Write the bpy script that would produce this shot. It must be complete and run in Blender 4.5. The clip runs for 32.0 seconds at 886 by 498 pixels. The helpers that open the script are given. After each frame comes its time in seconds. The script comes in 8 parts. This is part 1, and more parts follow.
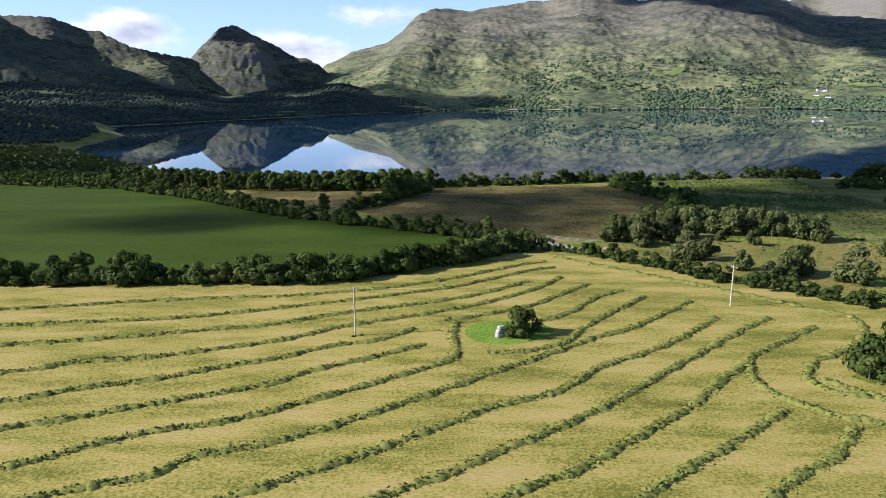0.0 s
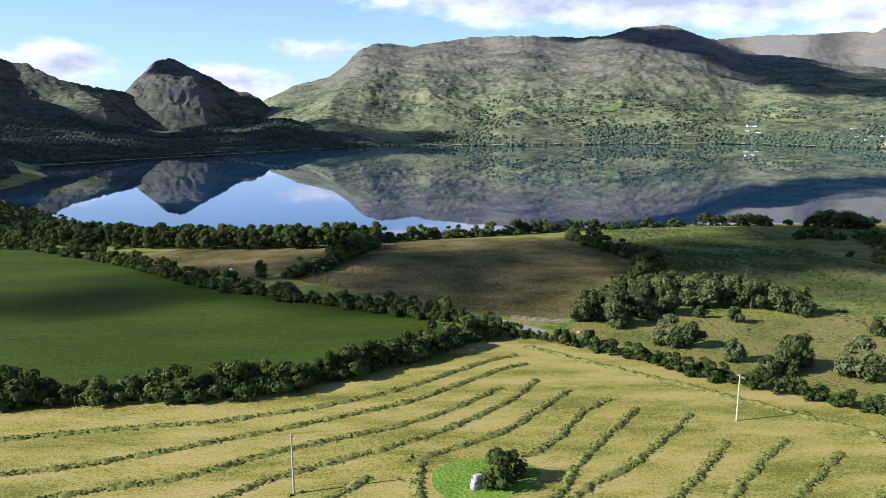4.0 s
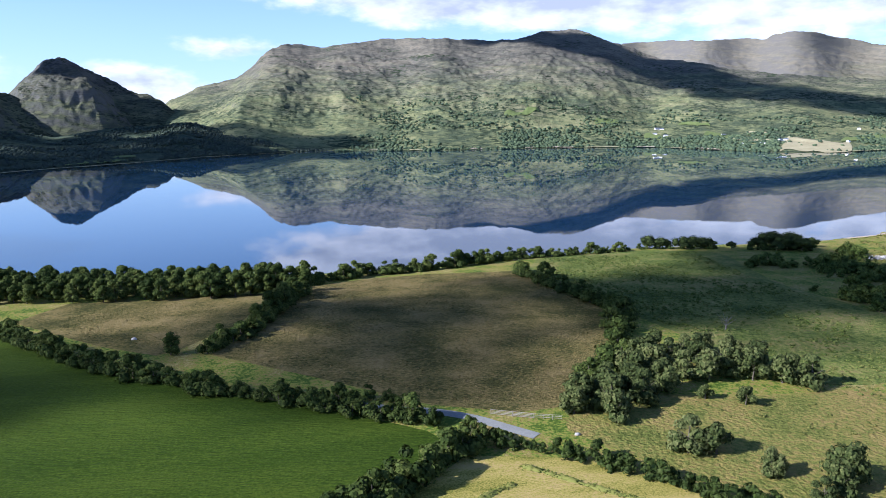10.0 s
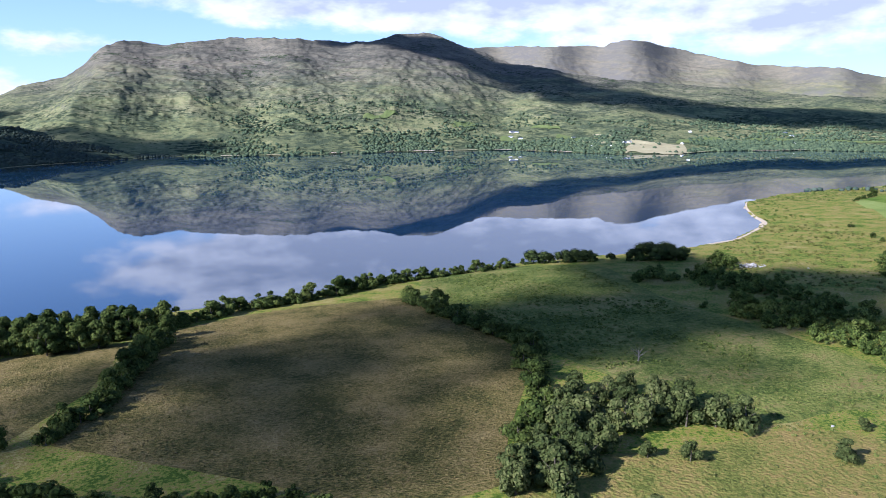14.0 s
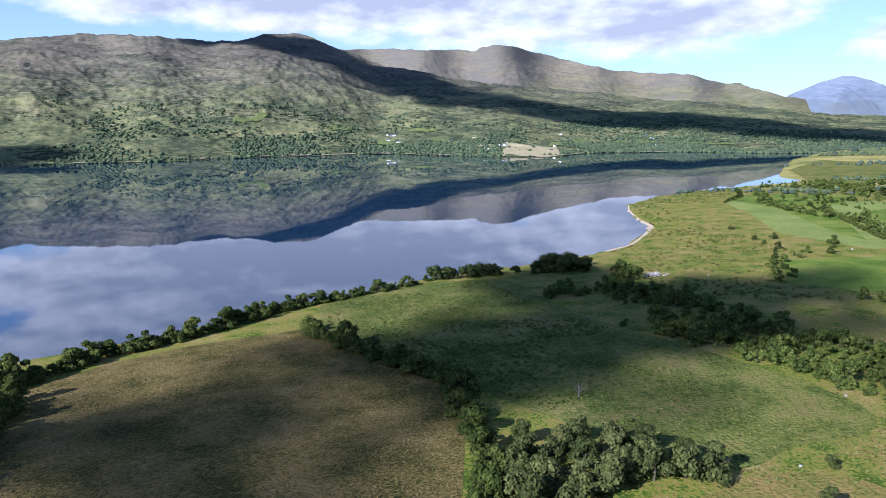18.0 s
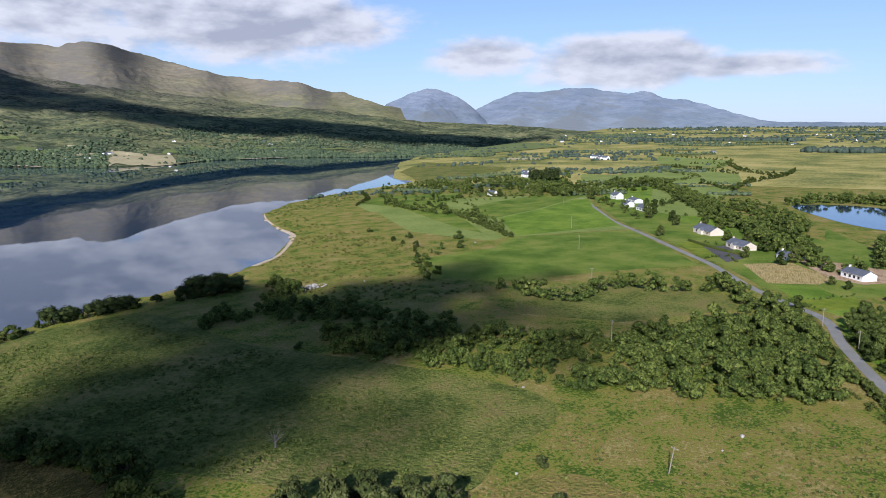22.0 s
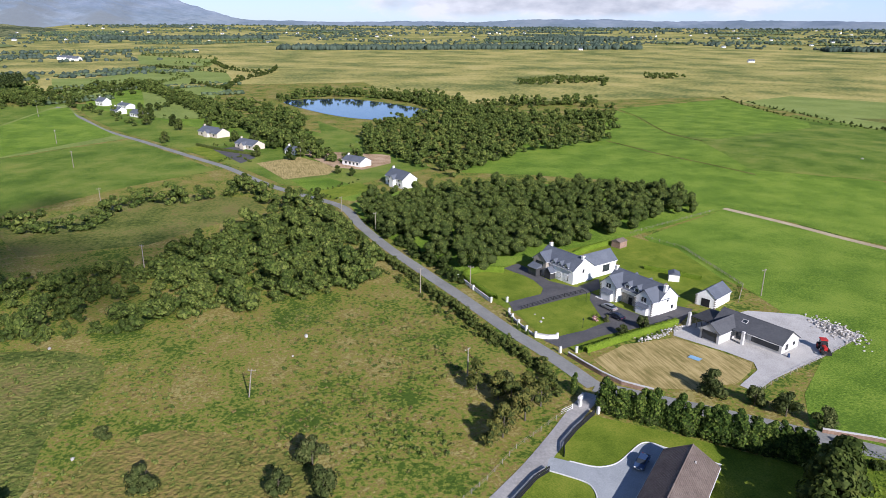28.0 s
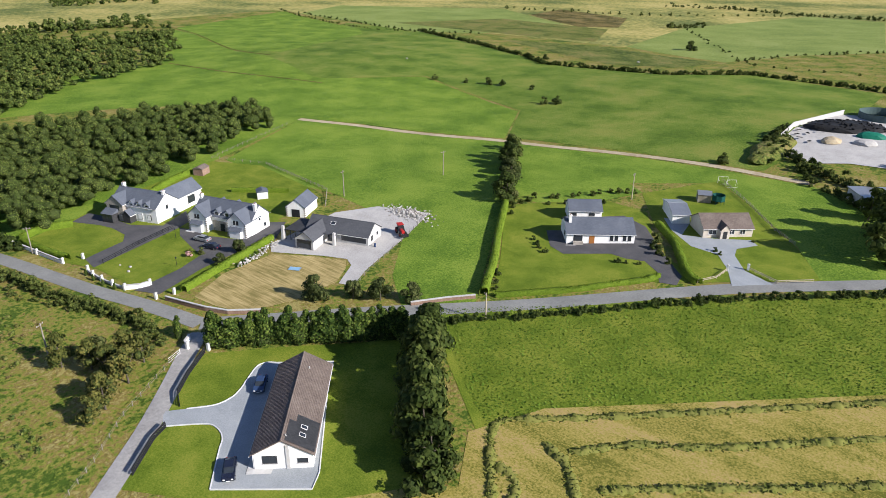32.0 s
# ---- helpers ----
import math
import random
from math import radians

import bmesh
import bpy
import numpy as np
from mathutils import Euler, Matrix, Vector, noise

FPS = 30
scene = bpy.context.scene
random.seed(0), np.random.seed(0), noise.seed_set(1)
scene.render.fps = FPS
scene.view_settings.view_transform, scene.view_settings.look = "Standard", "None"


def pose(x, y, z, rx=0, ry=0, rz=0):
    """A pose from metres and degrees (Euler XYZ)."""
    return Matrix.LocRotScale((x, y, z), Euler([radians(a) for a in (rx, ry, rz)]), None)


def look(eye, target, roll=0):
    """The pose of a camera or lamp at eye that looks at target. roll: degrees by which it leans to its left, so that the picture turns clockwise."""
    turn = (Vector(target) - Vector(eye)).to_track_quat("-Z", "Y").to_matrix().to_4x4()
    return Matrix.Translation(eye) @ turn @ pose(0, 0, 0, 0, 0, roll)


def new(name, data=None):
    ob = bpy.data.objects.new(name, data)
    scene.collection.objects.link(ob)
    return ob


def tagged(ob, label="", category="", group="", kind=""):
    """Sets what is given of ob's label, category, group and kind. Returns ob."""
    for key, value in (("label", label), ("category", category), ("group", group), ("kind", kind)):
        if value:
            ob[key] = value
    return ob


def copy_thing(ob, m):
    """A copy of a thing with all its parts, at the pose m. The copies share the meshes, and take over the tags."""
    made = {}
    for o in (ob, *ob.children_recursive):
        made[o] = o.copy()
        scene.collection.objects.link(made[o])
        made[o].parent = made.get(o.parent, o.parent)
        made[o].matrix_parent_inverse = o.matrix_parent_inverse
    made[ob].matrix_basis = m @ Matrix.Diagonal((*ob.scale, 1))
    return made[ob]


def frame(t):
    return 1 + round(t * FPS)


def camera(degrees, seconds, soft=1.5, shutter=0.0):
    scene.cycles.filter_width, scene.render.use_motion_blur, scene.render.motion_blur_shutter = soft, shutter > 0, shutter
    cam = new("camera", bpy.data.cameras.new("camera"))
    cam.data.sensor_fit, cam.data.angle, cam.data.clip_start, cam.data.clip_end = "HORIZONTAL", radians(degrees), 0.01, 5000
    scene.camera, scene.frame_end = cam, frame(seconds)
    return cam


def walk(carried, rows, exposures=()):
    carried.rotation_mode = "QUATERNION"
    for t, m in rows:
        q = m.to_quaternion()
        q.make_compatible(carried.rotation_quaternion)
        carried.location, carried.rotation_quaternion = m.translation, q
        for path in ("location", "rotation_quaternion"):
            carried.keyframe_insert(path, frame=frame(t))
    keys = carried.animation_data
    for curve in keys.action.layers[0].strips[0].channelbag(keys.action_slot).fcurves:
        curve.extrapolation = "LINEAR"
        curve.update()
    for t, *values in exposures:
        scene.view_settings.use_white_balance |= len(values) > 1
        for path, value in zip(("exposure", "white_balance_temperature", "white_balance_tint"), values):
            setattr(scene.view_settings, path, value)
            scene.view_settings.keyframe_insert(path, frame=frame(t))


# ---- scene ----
import itertools
from mathutils import geometry

cam = camera(65.9, 32.0, soft=0.55)
METRES, EYE, TILT, LEAN, TURN = 180.0, 40.0, -13.1, 0.4, 0.0
ROWS = [
    (0.0, 0.0, 0.0, 0.0, 0.0, 0.0, -0.0),
    (0.5, -0.0014, 0.0156, 0.0097, -0.65, 1.55, 0.1),
    (1.0, -0.0026, 0.0309, 0.0193, -1.29, 2.47, 0.21),
    (1.5, -0.0038, 0.0463, 0.0288, -1.94, 2.56, 0.34),
    (2.0, -0.0048, 0.0616, 0.0385, -2.59, 2.57, 0.51),
    (2.5, -0.006, 0.077, 0.048, -3.23, 2.58, 0.64),
    (3.0, -0.0074, 0.0924, 0.0573, -3.87, 2.58, 0.79),
    (3.5, -0.0091, 0.1077, 0.0664, -4.49, 2.56, 0.95),
    (5.5, -0.018, 0.168, 0.103, -4.73, 2.55, 1.0),
    (6.0, -0.0211, 0.1834, 0.1121, -4.9, 2.54, 1.05),
    (6.5, -0.0242, 0.1988, 0.1213, -5.06, 2.53, 1.09),
    (7.0, -0.0273, 0.2143, 0.1304, -5.21, 2.53, 1.13),
    (7.5, -0.0305, 0.2295, 0.1394, -5.39, 2.52, 1.18),
    (8.0, -0.0338, 0.2444, 0.1483, -6.48, 2.5, 1.42),
    (8.5, -0.037, 0.2603, 0.1574, -7.75, 2.47, 1.79),
    (9.0, -0.0406, 0.2767, 0.1661, -9.05, 2.44, 2.12),
    (9.5, -0.0446, 0.2929, 0.1749, -10.34, 2.4, 2.43),
    (10.0, -0.0483, 0.31, 0.1836, -11.64, 2.36, 2.71),
    (10.5, -0.052, 0.3268, 0.1926, -12.94, 2.29, 3.02),
    (11.0, -0.0555, 0.3439, 0.2016, -14.24, 2.22, 3.31),
    (11.5, -0.0584, 0.3619, 0.2104, -15.82, 2.13, 3.66),
    (12.0, -0.0614, 0.3798, 0.2189, -17.43, 2.05, 3.99),
    (12.5, -0.0633, 0.3983, 0.2278, -19.04, 1.94, 4.33),
    (13.0, -0.0645, 0.4171, 0.2364, -20.65, 1.83, 4.69),
    (13.5, -0.0654, 0.4362, 0.2449, -22.25, 1.71, 5.07),
    (14.0, -0.0666, 0.455, 0.2534, -23.25, 1.66, 5.28),
    (14.5, -0.0668, 0.474, 0.262, -24.08, 1.61, 5.47),
    (16.5, -0.0611, 0.5518, 0.2927, -27.06, 1.4, 6.1),
    (17.0, -0.06, 0.5713, 0.2987, -28.99, 1.22, 6.54),
    (17.5, -0.0589, 0.5915, 0.304, -31.09, 0.98, 6.94),
    (18.0, -0.0566, 0.6117, 0.309, -33.53, 0.7, 7.41),
    (18.5, -0.054, 0.6316, 0.3142, -37.08, 0.26, 8.05),
    (19.0, -0.0509, 0.652, 0.3193, -41.0, -0.27, 8.76),
    (19.5, -0.046, 0.6725, 0.3241, -44.93, -0.82, 9.42),
    (20.0, -0.0402, 0.6921, 0.3293, -48.86, -1.43, 10.03),
    (20.5, -0.0324, 0.7108, 0.3339, -52.82, -2.07, 10.62),
    (21.0, -0.0229, 0.7285, 0.338, -56.8, -2.75, 11.16),
    (21.5, -0.0137, 0.7435, 0.3419, -60.55, -3.43, 11.59),
    (22.0, -0.0018, 0.7585, 0.345, -64.81, -4.22, 12.02),
    (22.5, 0.0111, 0.7712, 0.3477, -69.43, -5.13, 12.49),
    (23.0, 0.0232, 0.7819, 0.3496, -74.93, -6.31, 12.89),
    (23.5, 0.034, 0.7908, 0.3512, -81.62, -7.81, 13.25),
    (24.0, 0.0436, 0.7989, 0.3524, -86.77, -8.98, 13.4),
    (24.5, 0.0514, 0.805, 0.3536, -91.25, -10.14, 13.43),
    (25.0, 0.0585, 0.8101, 0.3543, -93.86, -11.12, 13.37),
    (25.5, 0.0645, 0.8134, 0.3539, -95.94, -12.62, 13.19),
    (27.5, 0.0807, 0.8157, 0.3514, -102.63, -19.32, 12.52),
    (28.0, 0.0834, 0.8138, 0.35, -106.64, -21.48, 12.26),
    (28.5, 0.0858, 0.8114, 0.3483, -110.75, -23.59, 11.93),
    (29.0, 0.088, 0.8083, 0.3465, -115.07, -25.69, 11.55),
    (29.5, 0.0896, 0.8052, 0.3442, -119.5, -27.77, 11.11),
    (30.0, 0.0909, 0.8015, 0.3422, -123.87, -29.5, 10.61),
    (30.5, 0.0917, 0.7976, 0.3399, -128.23, -30.9, 10.08),
    (31.0, 0.0917, 0.7933, 0.3376, -132.56, -32.2, 9.48),
    (31.5, 0.0912, 0.7887, 0.3354, -136.9, -33.34, 8.82),
    (32.0, 0.0903, 0.7842, 0.3331, -141.21, -34.2, 8.1),
]
walk(cam, [(t, pose(0, 0, EYE, TILT, LEAN, TURN) @ pose(METRES * x, METRES * y, METRES * z, 90 + pitch, roll, yaw)) for t, x, y, z, yaw, pitch, roll in ROWS], exposures=[(0, 0.84, 5950, 16), (3, 0.88, 5800, 16), (6, 0.84, 5600, 17), (9, 0.98, 5500, 18), (13, 0.98, 5450, 19), (17, 0.9, 5450, 21), (19, 0.7, 5600, 20), (21, 0.45, 5800, 18), (23, 0.25, 6000, 16), (25, 0.18, 6000, 15), (28, 0.52, 6000, 18), (30, 0.65, 6200, 18), (32, 0.61, 6300, 14)])

# ---- sky and sun ----
SUN_AZ, SUN_EL = 260.0, 29.5          # compass bearing from +y, and height, in degrees


def nodes_of(tree):
    tree.nodes.clear()

    def add(kind, **values):
        n = tree.nodes.new(kind)
        for key, v in values.items():
            if key == "op":
                n.operation = v
            elif key == "clamp":
                n.use_clamp = v
        return n

    def math(op, a, b=None, c=None, clamp=False):
        n = tree.nodes.new("ShaderNodeMath")
        n.operation, n.use_clamp = op, clamp
        for k, v in enumerate((a, b, c)):
            if v is None:
                continue
            if isinstance(v, (int, float)):
                n.inputs[k].default_value = v
            else:
                tree.links.new(v, n.inputs[k])
        return n.outputs[0]
    return add, math, tree.links.new


def build_world():
    world = bpy.data.worlds.new("sky")
    scene.world = world
    world.use_nodes = True
    tree = world.node_tree
    add, m, link = nodes_of(tree)
    sky = add("ShaderNodeTexSky")
    sky.sky_type, sky.sun_disc = "NISHITA", False
    sky.sun_elevation, sky.sun_rotation = radians(SUN_EL), radians(SUN_AZ)
    sky.air_density, sky.dust_density, sky.ozone_density = 1.0, 0.1, 3.0
    where = add("ShaderNodeTexCoord").outputs["Generated"]
    sep = add("ShaderNodeSeparateXYZ")
    link(where, sep.inputs[0])
    x, y, z = sep.outputs
    u = m("MULTIPLY", m("ARCTAN2", x, y), 57.296)
    v = m("MULTIPLY", m("ARCSINE", z), 57.296)
    mask = None
    # clouds: bearing, height, half width, half height (degrees), weight
    for a, b, w, h, k in ((-24, 4.2, 5, 2.0, 1.4), (24, 11.2, 30, 4.6, 3.4), (30, 17, 36, 8.0, 3.4), (50, 8.0, 14, 3.6, 2.0),
                          (36, 8.0, 12, 2.6, 1.3), (68.5, 5.6, 6, 1.9, 1.5), (80, 5.0, 9, 2.6, 1.8), (88, 4.4, 8, 1.3, 1.4), (109, 3.2, 4.5, 2.2, 1.6), (116, 1.7, 20, 1.5, 1.5),
                          (-11, 2.8, 7, 1.8, 1.0), (-60, 12, 20, 6, .8), (150, 9, 30, 5, .8), (210, 14, 30, 6, .8), (60, 24, 25, 6, .6), (-4, 5.6, 6, 1.0, .55)):
        du = m("DIVIDE", m("SUBTRACT", u, a), w)
        dv = m("DIVIDE", m("SUBTRACT", v, b), h)
        e = m("MULTIPLY", m("SUBTRACT", 1.0, m("SQRT", m("ADD", m("MULTIPLY", du, du), m("MULTIPLY", dv, dv)))), k)
        mask = e if mask is None else m("MAXIMUM", mask, e)
    comb = add("ShaderNodeCombineXYZ")
    link(m("MULTIPLY", u, 0.11), comb.inputs[0])
    link(m("MULTIPLY", v, 0.26), comb.inputs[1])
    puff = add("ShaderNodeTexNoise")
    link(comb.outputs[0], puff.inputs["Vector"])
    puff.inputs["Scale"].default_value, puff.inputs["Detail"].default_value, puff.inputs["Roughness"].default_value = 1.6, 8, 0.58
    dens = m("ADD", m("MULTIPLY", mask, 1.25), m("MULTIPLY", m("SUBTRACT", puff.outputs["Fac"], 0.5), 2.7))
    cover = add("ShaderNodeMapRange")
    cover.interpolation_type = "SMOOTHSTEP"
    link(dens, cover.inputs["Value"])
    cover.inputs["From Min"].default_value, cover.inputs["From Max"].default_value = 0.0, 0.9
    moved = add("ShaderNodeVectorMath")
    moved.operation = "ADD"
    link(comb.outputs[0], moved.inputs[0])
    moved.inputs[1].default_value = (-.12, .16, 0)
    puff2 = add("ShaderNodeTexNoise")
    link(moved.outputs[0], puff2.inputs["Vector"])
    puff2.inputs["Scale"].default_value, puff2.inputs["Detail"].default_value, puff2.inputs["Roughness"].default_value = 1.6, 4, 0.5
    shade = m("ADD", m("MULTIPLY", m("SUBTRACT", puff2.outputs["Fac"], puff.outputs["Fac"]), 3.2), m("ADD", 0.1, m("MULTIPLY", m("MAXIMUM", m("SUBTRACT", mask, 0.3), 0.0), 0.5)), clamp=True)
    tone = add("ShaderNodeValToRGB")
    tone.color_ramp.elements[0].color, tone.color_ramp.elements[1].color = (7.9, 8.0, 8.2, 1), (4.2, 4.45, 5.0, 1)
    link(shade, tone.inputs[0])
    mix = add("ShaderNodeMixRGB")
    link(m("MULTIPLY", cover.outputs[0], 0.92), mix.inputs[0])
    cool = add("ShaderNodeMixRGB")
    cool.blend_type = "MULTIPLY"
    cool.inputs[0].default_value = 1.0
    cool.inputs[2].default_value = (.93, .99, 1.14, 1)
    link(sky.outputs[0], cool.inputs[1])
    veil = add("ShaderNodeMixRGB")                 # thin high haze, thickest near the horizon
    link(m("MULTIPLY", m("POWER", m("SUBTRACT", 1.0, m("DIVIDE", v, 30.0), clamp=True), 2.0), 0.62), veil.inputs[0])
    link(cool.outputs[0], veil.inputs[1])
    veil.inputs[2].default_value = (4.9, 6.8, 9.3, 1)
    link(veil.outputs[0], mix.inputs[1])
    link(tone.outputs[0], mix.inputs[2])
    back = add("ShaderNodeBackground")
    back.inputs["Strength"].default_value = SKY_STRENGTH
    link(mix.outputs[0], back.inputs[0])
    link(back.outputs[0], add("ShaderNodeOutputWorld").inputs[0])


SKY_STRENGTH = 0.08
build_world()
sun = new("sun", bpy.data.lights.new("sun", "SUN"))
sun.data.energy, sun.data.angle, sun.data.color = 5.6, radians(0.53), (1.0, 0.95, 0.87)
SUN_WAY = Vector((math.sin(radians(SUN_AZ)) * math.cos(radians(SUN_EL)), math.cos(radians(SUN_AZ)) * math.cos(radians(SUN_EL)), math.sin(radians(SUN_EL))))
sun.matrix_world = look(SUN_WAY * 900, (0, 0, 0))


# ---- materials ----
def surface(name, stops, size=1.0, broad=20.0, share=0.5, rough=0.9, bump=0.0, bump_size=None, spec=0.05, metal=0.0, stretch=(1, 1, 1), turn=0.0,
            local=False, vary=0.0, island=0.0, through_light=0.0, tone=1.0, spread=2.2, lined=False):
    """Two scales of noise, fine (size metres) and broad, mixed into a ramp of colours; vary: by object, island: by loose piece."""
    mt = bpy.data.materials.new(name)
    mt.use_nodes = True
    add, m, link = nodes_of(mt.node_tree)
    if local:
        place = add("ShaderNodeTexCoord").outputs["Object"]
    else:
        place = add("ShaderNodeNewGeometry").outputs["Position"]
    mapping = add("ShaderNodeMapping")
    mapping.inputs["Scale"].default_value = stretch
    mapping.inputs["Rotation"].default_value[2] = turn
    link(place, mapping.inputs[0])
    facs = []
    for s in (size, broad):
        n = add("ShaderNodeTexNoise")
        n.inputs["Scale"].default_value, n.inputs["Detail"].default_value, n.inputs["Roughness"].default_value = 1 / s, 5, 0.62
        link(mapping.outputs[0] if (s == size) != lined else place, n.inputs["Vector"])
        facs.append(n.outputs["Fac"])
    f = m("ADD", m("MULTIPLY", facs[0], 1 - share), m("MULTIPLY", facs[1], share))
    f = m("ADD", m("MULTIPLY", m("SUBTRACT", f, 0.5), spread), 0.5, clamp=True)
    if vary:
        f = m("ADD", f, m("MULTIPLY", m("SUBTRACT", add("ShaderNodeObjectInfo").outputs["Random"], 0.5), vary), clamp=True)
    if island:
        f = m("ADD", f, m("MULTIPLY", m("SUBTRACT", add("ShaderNodeNewGeometry").outputs["Random Per Island"], 0.5), island), clamp=True)
    ramp = add("ShaderNodeValToRGB")
    el = ramp.color_ramp.elements
    while len(el) < len(stops):
        el.new(0.5)
    for k, c in enumerate(stops):
        el[k].position = 0.12 + 0.76 * k / max(1, len(stops) - 1)
        el[k].color = (c[0] * tone, c[1] * tone, c[2] * tone, 1)
    link(f, ramp.inputs[0])
    b = add("ShaderNodeBsdfPrincipled")
    link(ramp.outputs[0], b.inputs["Base Color"])
    b.inputs["Roughness"].default_value, b.inputs["Metallic"].default_value = rough, metal
    b.inputs["Specular IOR Level"].default_value = spec
    if bump:
        n = add("ShaderNodeTexNoise")
        n.inputs["Scale"].default_value, n.inputs["Detail"].default_value = 1 / (bump_size or size), 4
        link(mapping.outputs[0], n.inputs["Vector"])
        bp = add("ShaderNodeBump")
        bp.inputs["Strength"].default_value, bp.inputs["Distance"].default_value = 1.0, bump
        link(n.outputs["Fac"], bp.inputs["Height"])
        link(bp.outputs[0], b.inputs["Normal"])
    out = add("ShaderNodeOutputMaterial")
    if through_light:
        t = add("ShaderNodeBsdfTranslucent")
        link(ramp.outputs[0], t.inputs[0])
        mixs = add("ShaderNodeMixShader")
        mixs.inputs[0].default_value = through_light
        link(b.outputs[0], mixs.inputs[1])
        link(t.outputs[0], mixs.inputs[2])
        link(mixs.outputs[0], out.inputs[0])
    else:
        link(b.outputs[0], out.inputs[0])
    return mt


def water(name, colour, rough=0.03, ripple=0.0, ior=1.33):
    mt = bpy.data.materials.new(name)
    mt.use_nodes = True
    add, m, link = nodes_of(mt.node_tree)
    b = add("ShaderNodeBsdfPrincipled")
    b.inputs["Base Color"].default_value = (*colour, 1)
    b.inputs["Roughness"].default_value, b.inputs["IOR"].default_value = rough, ior
    b.inputs["Specular IOR Level"].default_value = 0.5
    b.inputs["Specular Tint"].default_value = (.74, .87, 1, 1)
    if ripple:
        n = add("ShaderNodeTexNoise")
        n.inputs["Scale"].default_value, n.inputs["Detail"].default_value = 0.5, 3
        link(add("ShaderNodeNewGeometry").outputs["Position"], n.inputs["Vector"])
        bp = add("ShaderNodeBump")
        bp.inputs["Strength"].default_value, bp.inputs["Distance"].default_value = 1.0, ripple
        link(n.outputs["Fac"], bp.inputs["Height"])
        link(bp.outputs[0], b.inputs["Normal"])
    link(b.outputs[0], add("ShaderNodeOutputMaterial").inputs[0])
    return mt


MEADOW_TUFT = surface("lush_grass", [(.05, .095, .01), (.085, .14, .014), (.13, .18, .024)], .5, 9, .45, .8, spread=3.4, island=.5)
ROUGH_GRASS = surface("rough_grass", [(.05, .085, .012), (.092, .128, .019), (.138, .16, .026), (.178, .182, .036), (.2, .165, .044), (.15, .108, .036), (.25, .215, .075)], .9, 13, .5, bump=.28, bump_size=.7, tone=1.04, spread=5.2)
BOG = surface("bog", [(.05, .062, .017), (.098, .1, .03), (.15, .134, .041), (.195, .165, .06)], 4, 110, .6, bump=.9, tone=2.0, spread=4.2)
HAY = surface("mown_hay", [(.12, .125, .022), (.205, .188, .038), (.28, .24, .056), (.335, .275, .076), (.37, .275, .105)], .35, 5.5, .5, bump=.16, bump_size=.25, spread=4.4, tone=.92, stretch=(.3, 1, 1), turn=-.62, lined=True)
MEADOW = surface("green_meadow", [(.048, .088, .008), (.07, .118, .011), (.104, .152, .016)], .5, 16, .4, bump=.5, bump_size=.6, spread=4.6, tone=.5, stretch=(.25, 1, 1), turn=.75, lined=True)
PASTURE = surface("bright_pasture", [(.068, .122, .014), (.112, .182, .021), (.165, .225, .032)], .45, 18, .45, bump=.22, bump_size=.5, spread=5.2, tone=1.08)
PALE_PASTURE = surface("pale_pasture", [(.12, .165, .04), (.175, .22, .055), (.23, .265, .08)], 1.5, 40, .5, bump=.2, bump_size=.9, spread=3.0)
DEEP_PASTURE = surface("deep_pasture", [(.06, .104, .014), (.09, .142, .019), (.125, .17, .028), (.17, .19, .04)], .6, 24, .55, bump=.25, bump_size=.7, spread=4.6, tone=1.05)
LAWN = surface("lawn", [(.08, .122, .012), (.128, .172, .018), (.19, .212, .03)], .28, 7, .5, bump=.07, bump_size=.25, spread=3.8, tone=1.0)
BROWN = surface("rushy_field", [(.06, .062, .018), (.11, .1, .03), (.16, .133, .043), (.2, .153, .055), (.25, .19, .078)], 1.2, 17, .5, bump=.9, bump_size=.8, spread=4.8, stretch=(1, 2.2, 1), turn=.5, tone=.88)
RUSH_GRASS = surface("rush_and_bog_grass", [(.08, .095, .02), (.125, .132, .03), (.17, .156, .04), (.2, .155, .048), (.23, .17, .06)], 1.0, 11, .5, bump=.6, bump_size=.9, spread=3.6)
MIDGROUND = surface("grass_and_fern", [(.055, .078, .016), (.09, .115, .025), (.135, .148, .034), (.175, .168, .05), (.17, .135, .05)], 1.3, 18, .52, bump=.8, bump_size=1.0, spread=3.6)
FERN = surface("fern_and_grass", [(.045, .066, .014), (.075, .102, .022), (.115, .136, .031), (.165, .158, .048), (.21, .178, .065)], 1.6, 26, .55, bump=.8, bump_size=1.1, spread=3.4)
ASPHALT = surface("asphalt", [(.15, .152, .142), (.205, .206, .192), (.265, .264, .245)], .4, 7, .5, .85)
LANE = surface("pale_lane_tarmac", [(.22, .21, .2), (.3, .29, .275), (.38, .365, .34)], .5, 5, .5, .9)
DARK_TARMAC = surface("dark_tarmac", [(.06, .06, .062), (.085, .083, .085), (.12, .115, .11)], .3, 4, .5, .8)
GRAVEL = surface("pale_gravel", [(.28, .27, .25), (.4, .385, .36), (.5, .48, .45)], .3, 4, .4, .95, bump=.03)
GREY_GRAVEL = surface("grey_chippings", [(.22, .24, .25), (.29, .31, .32), (.36, .375, .385)], .2, 4, .4, .9, bump=.02)
TRACK = surface("dirt_track", [(.27, .21, .13), (.39, .32, .21), (.49, .42, .3)], .6, 6, .5, .95)
STRAW = surface("straw_stubble", [(.18, .15, .052), (.3, .235, .095), (.42, .33, .15)], .8, 4, .35, bump=.08, stretch=(.12, 1.6, 1), turn=.95, spread=3.2)
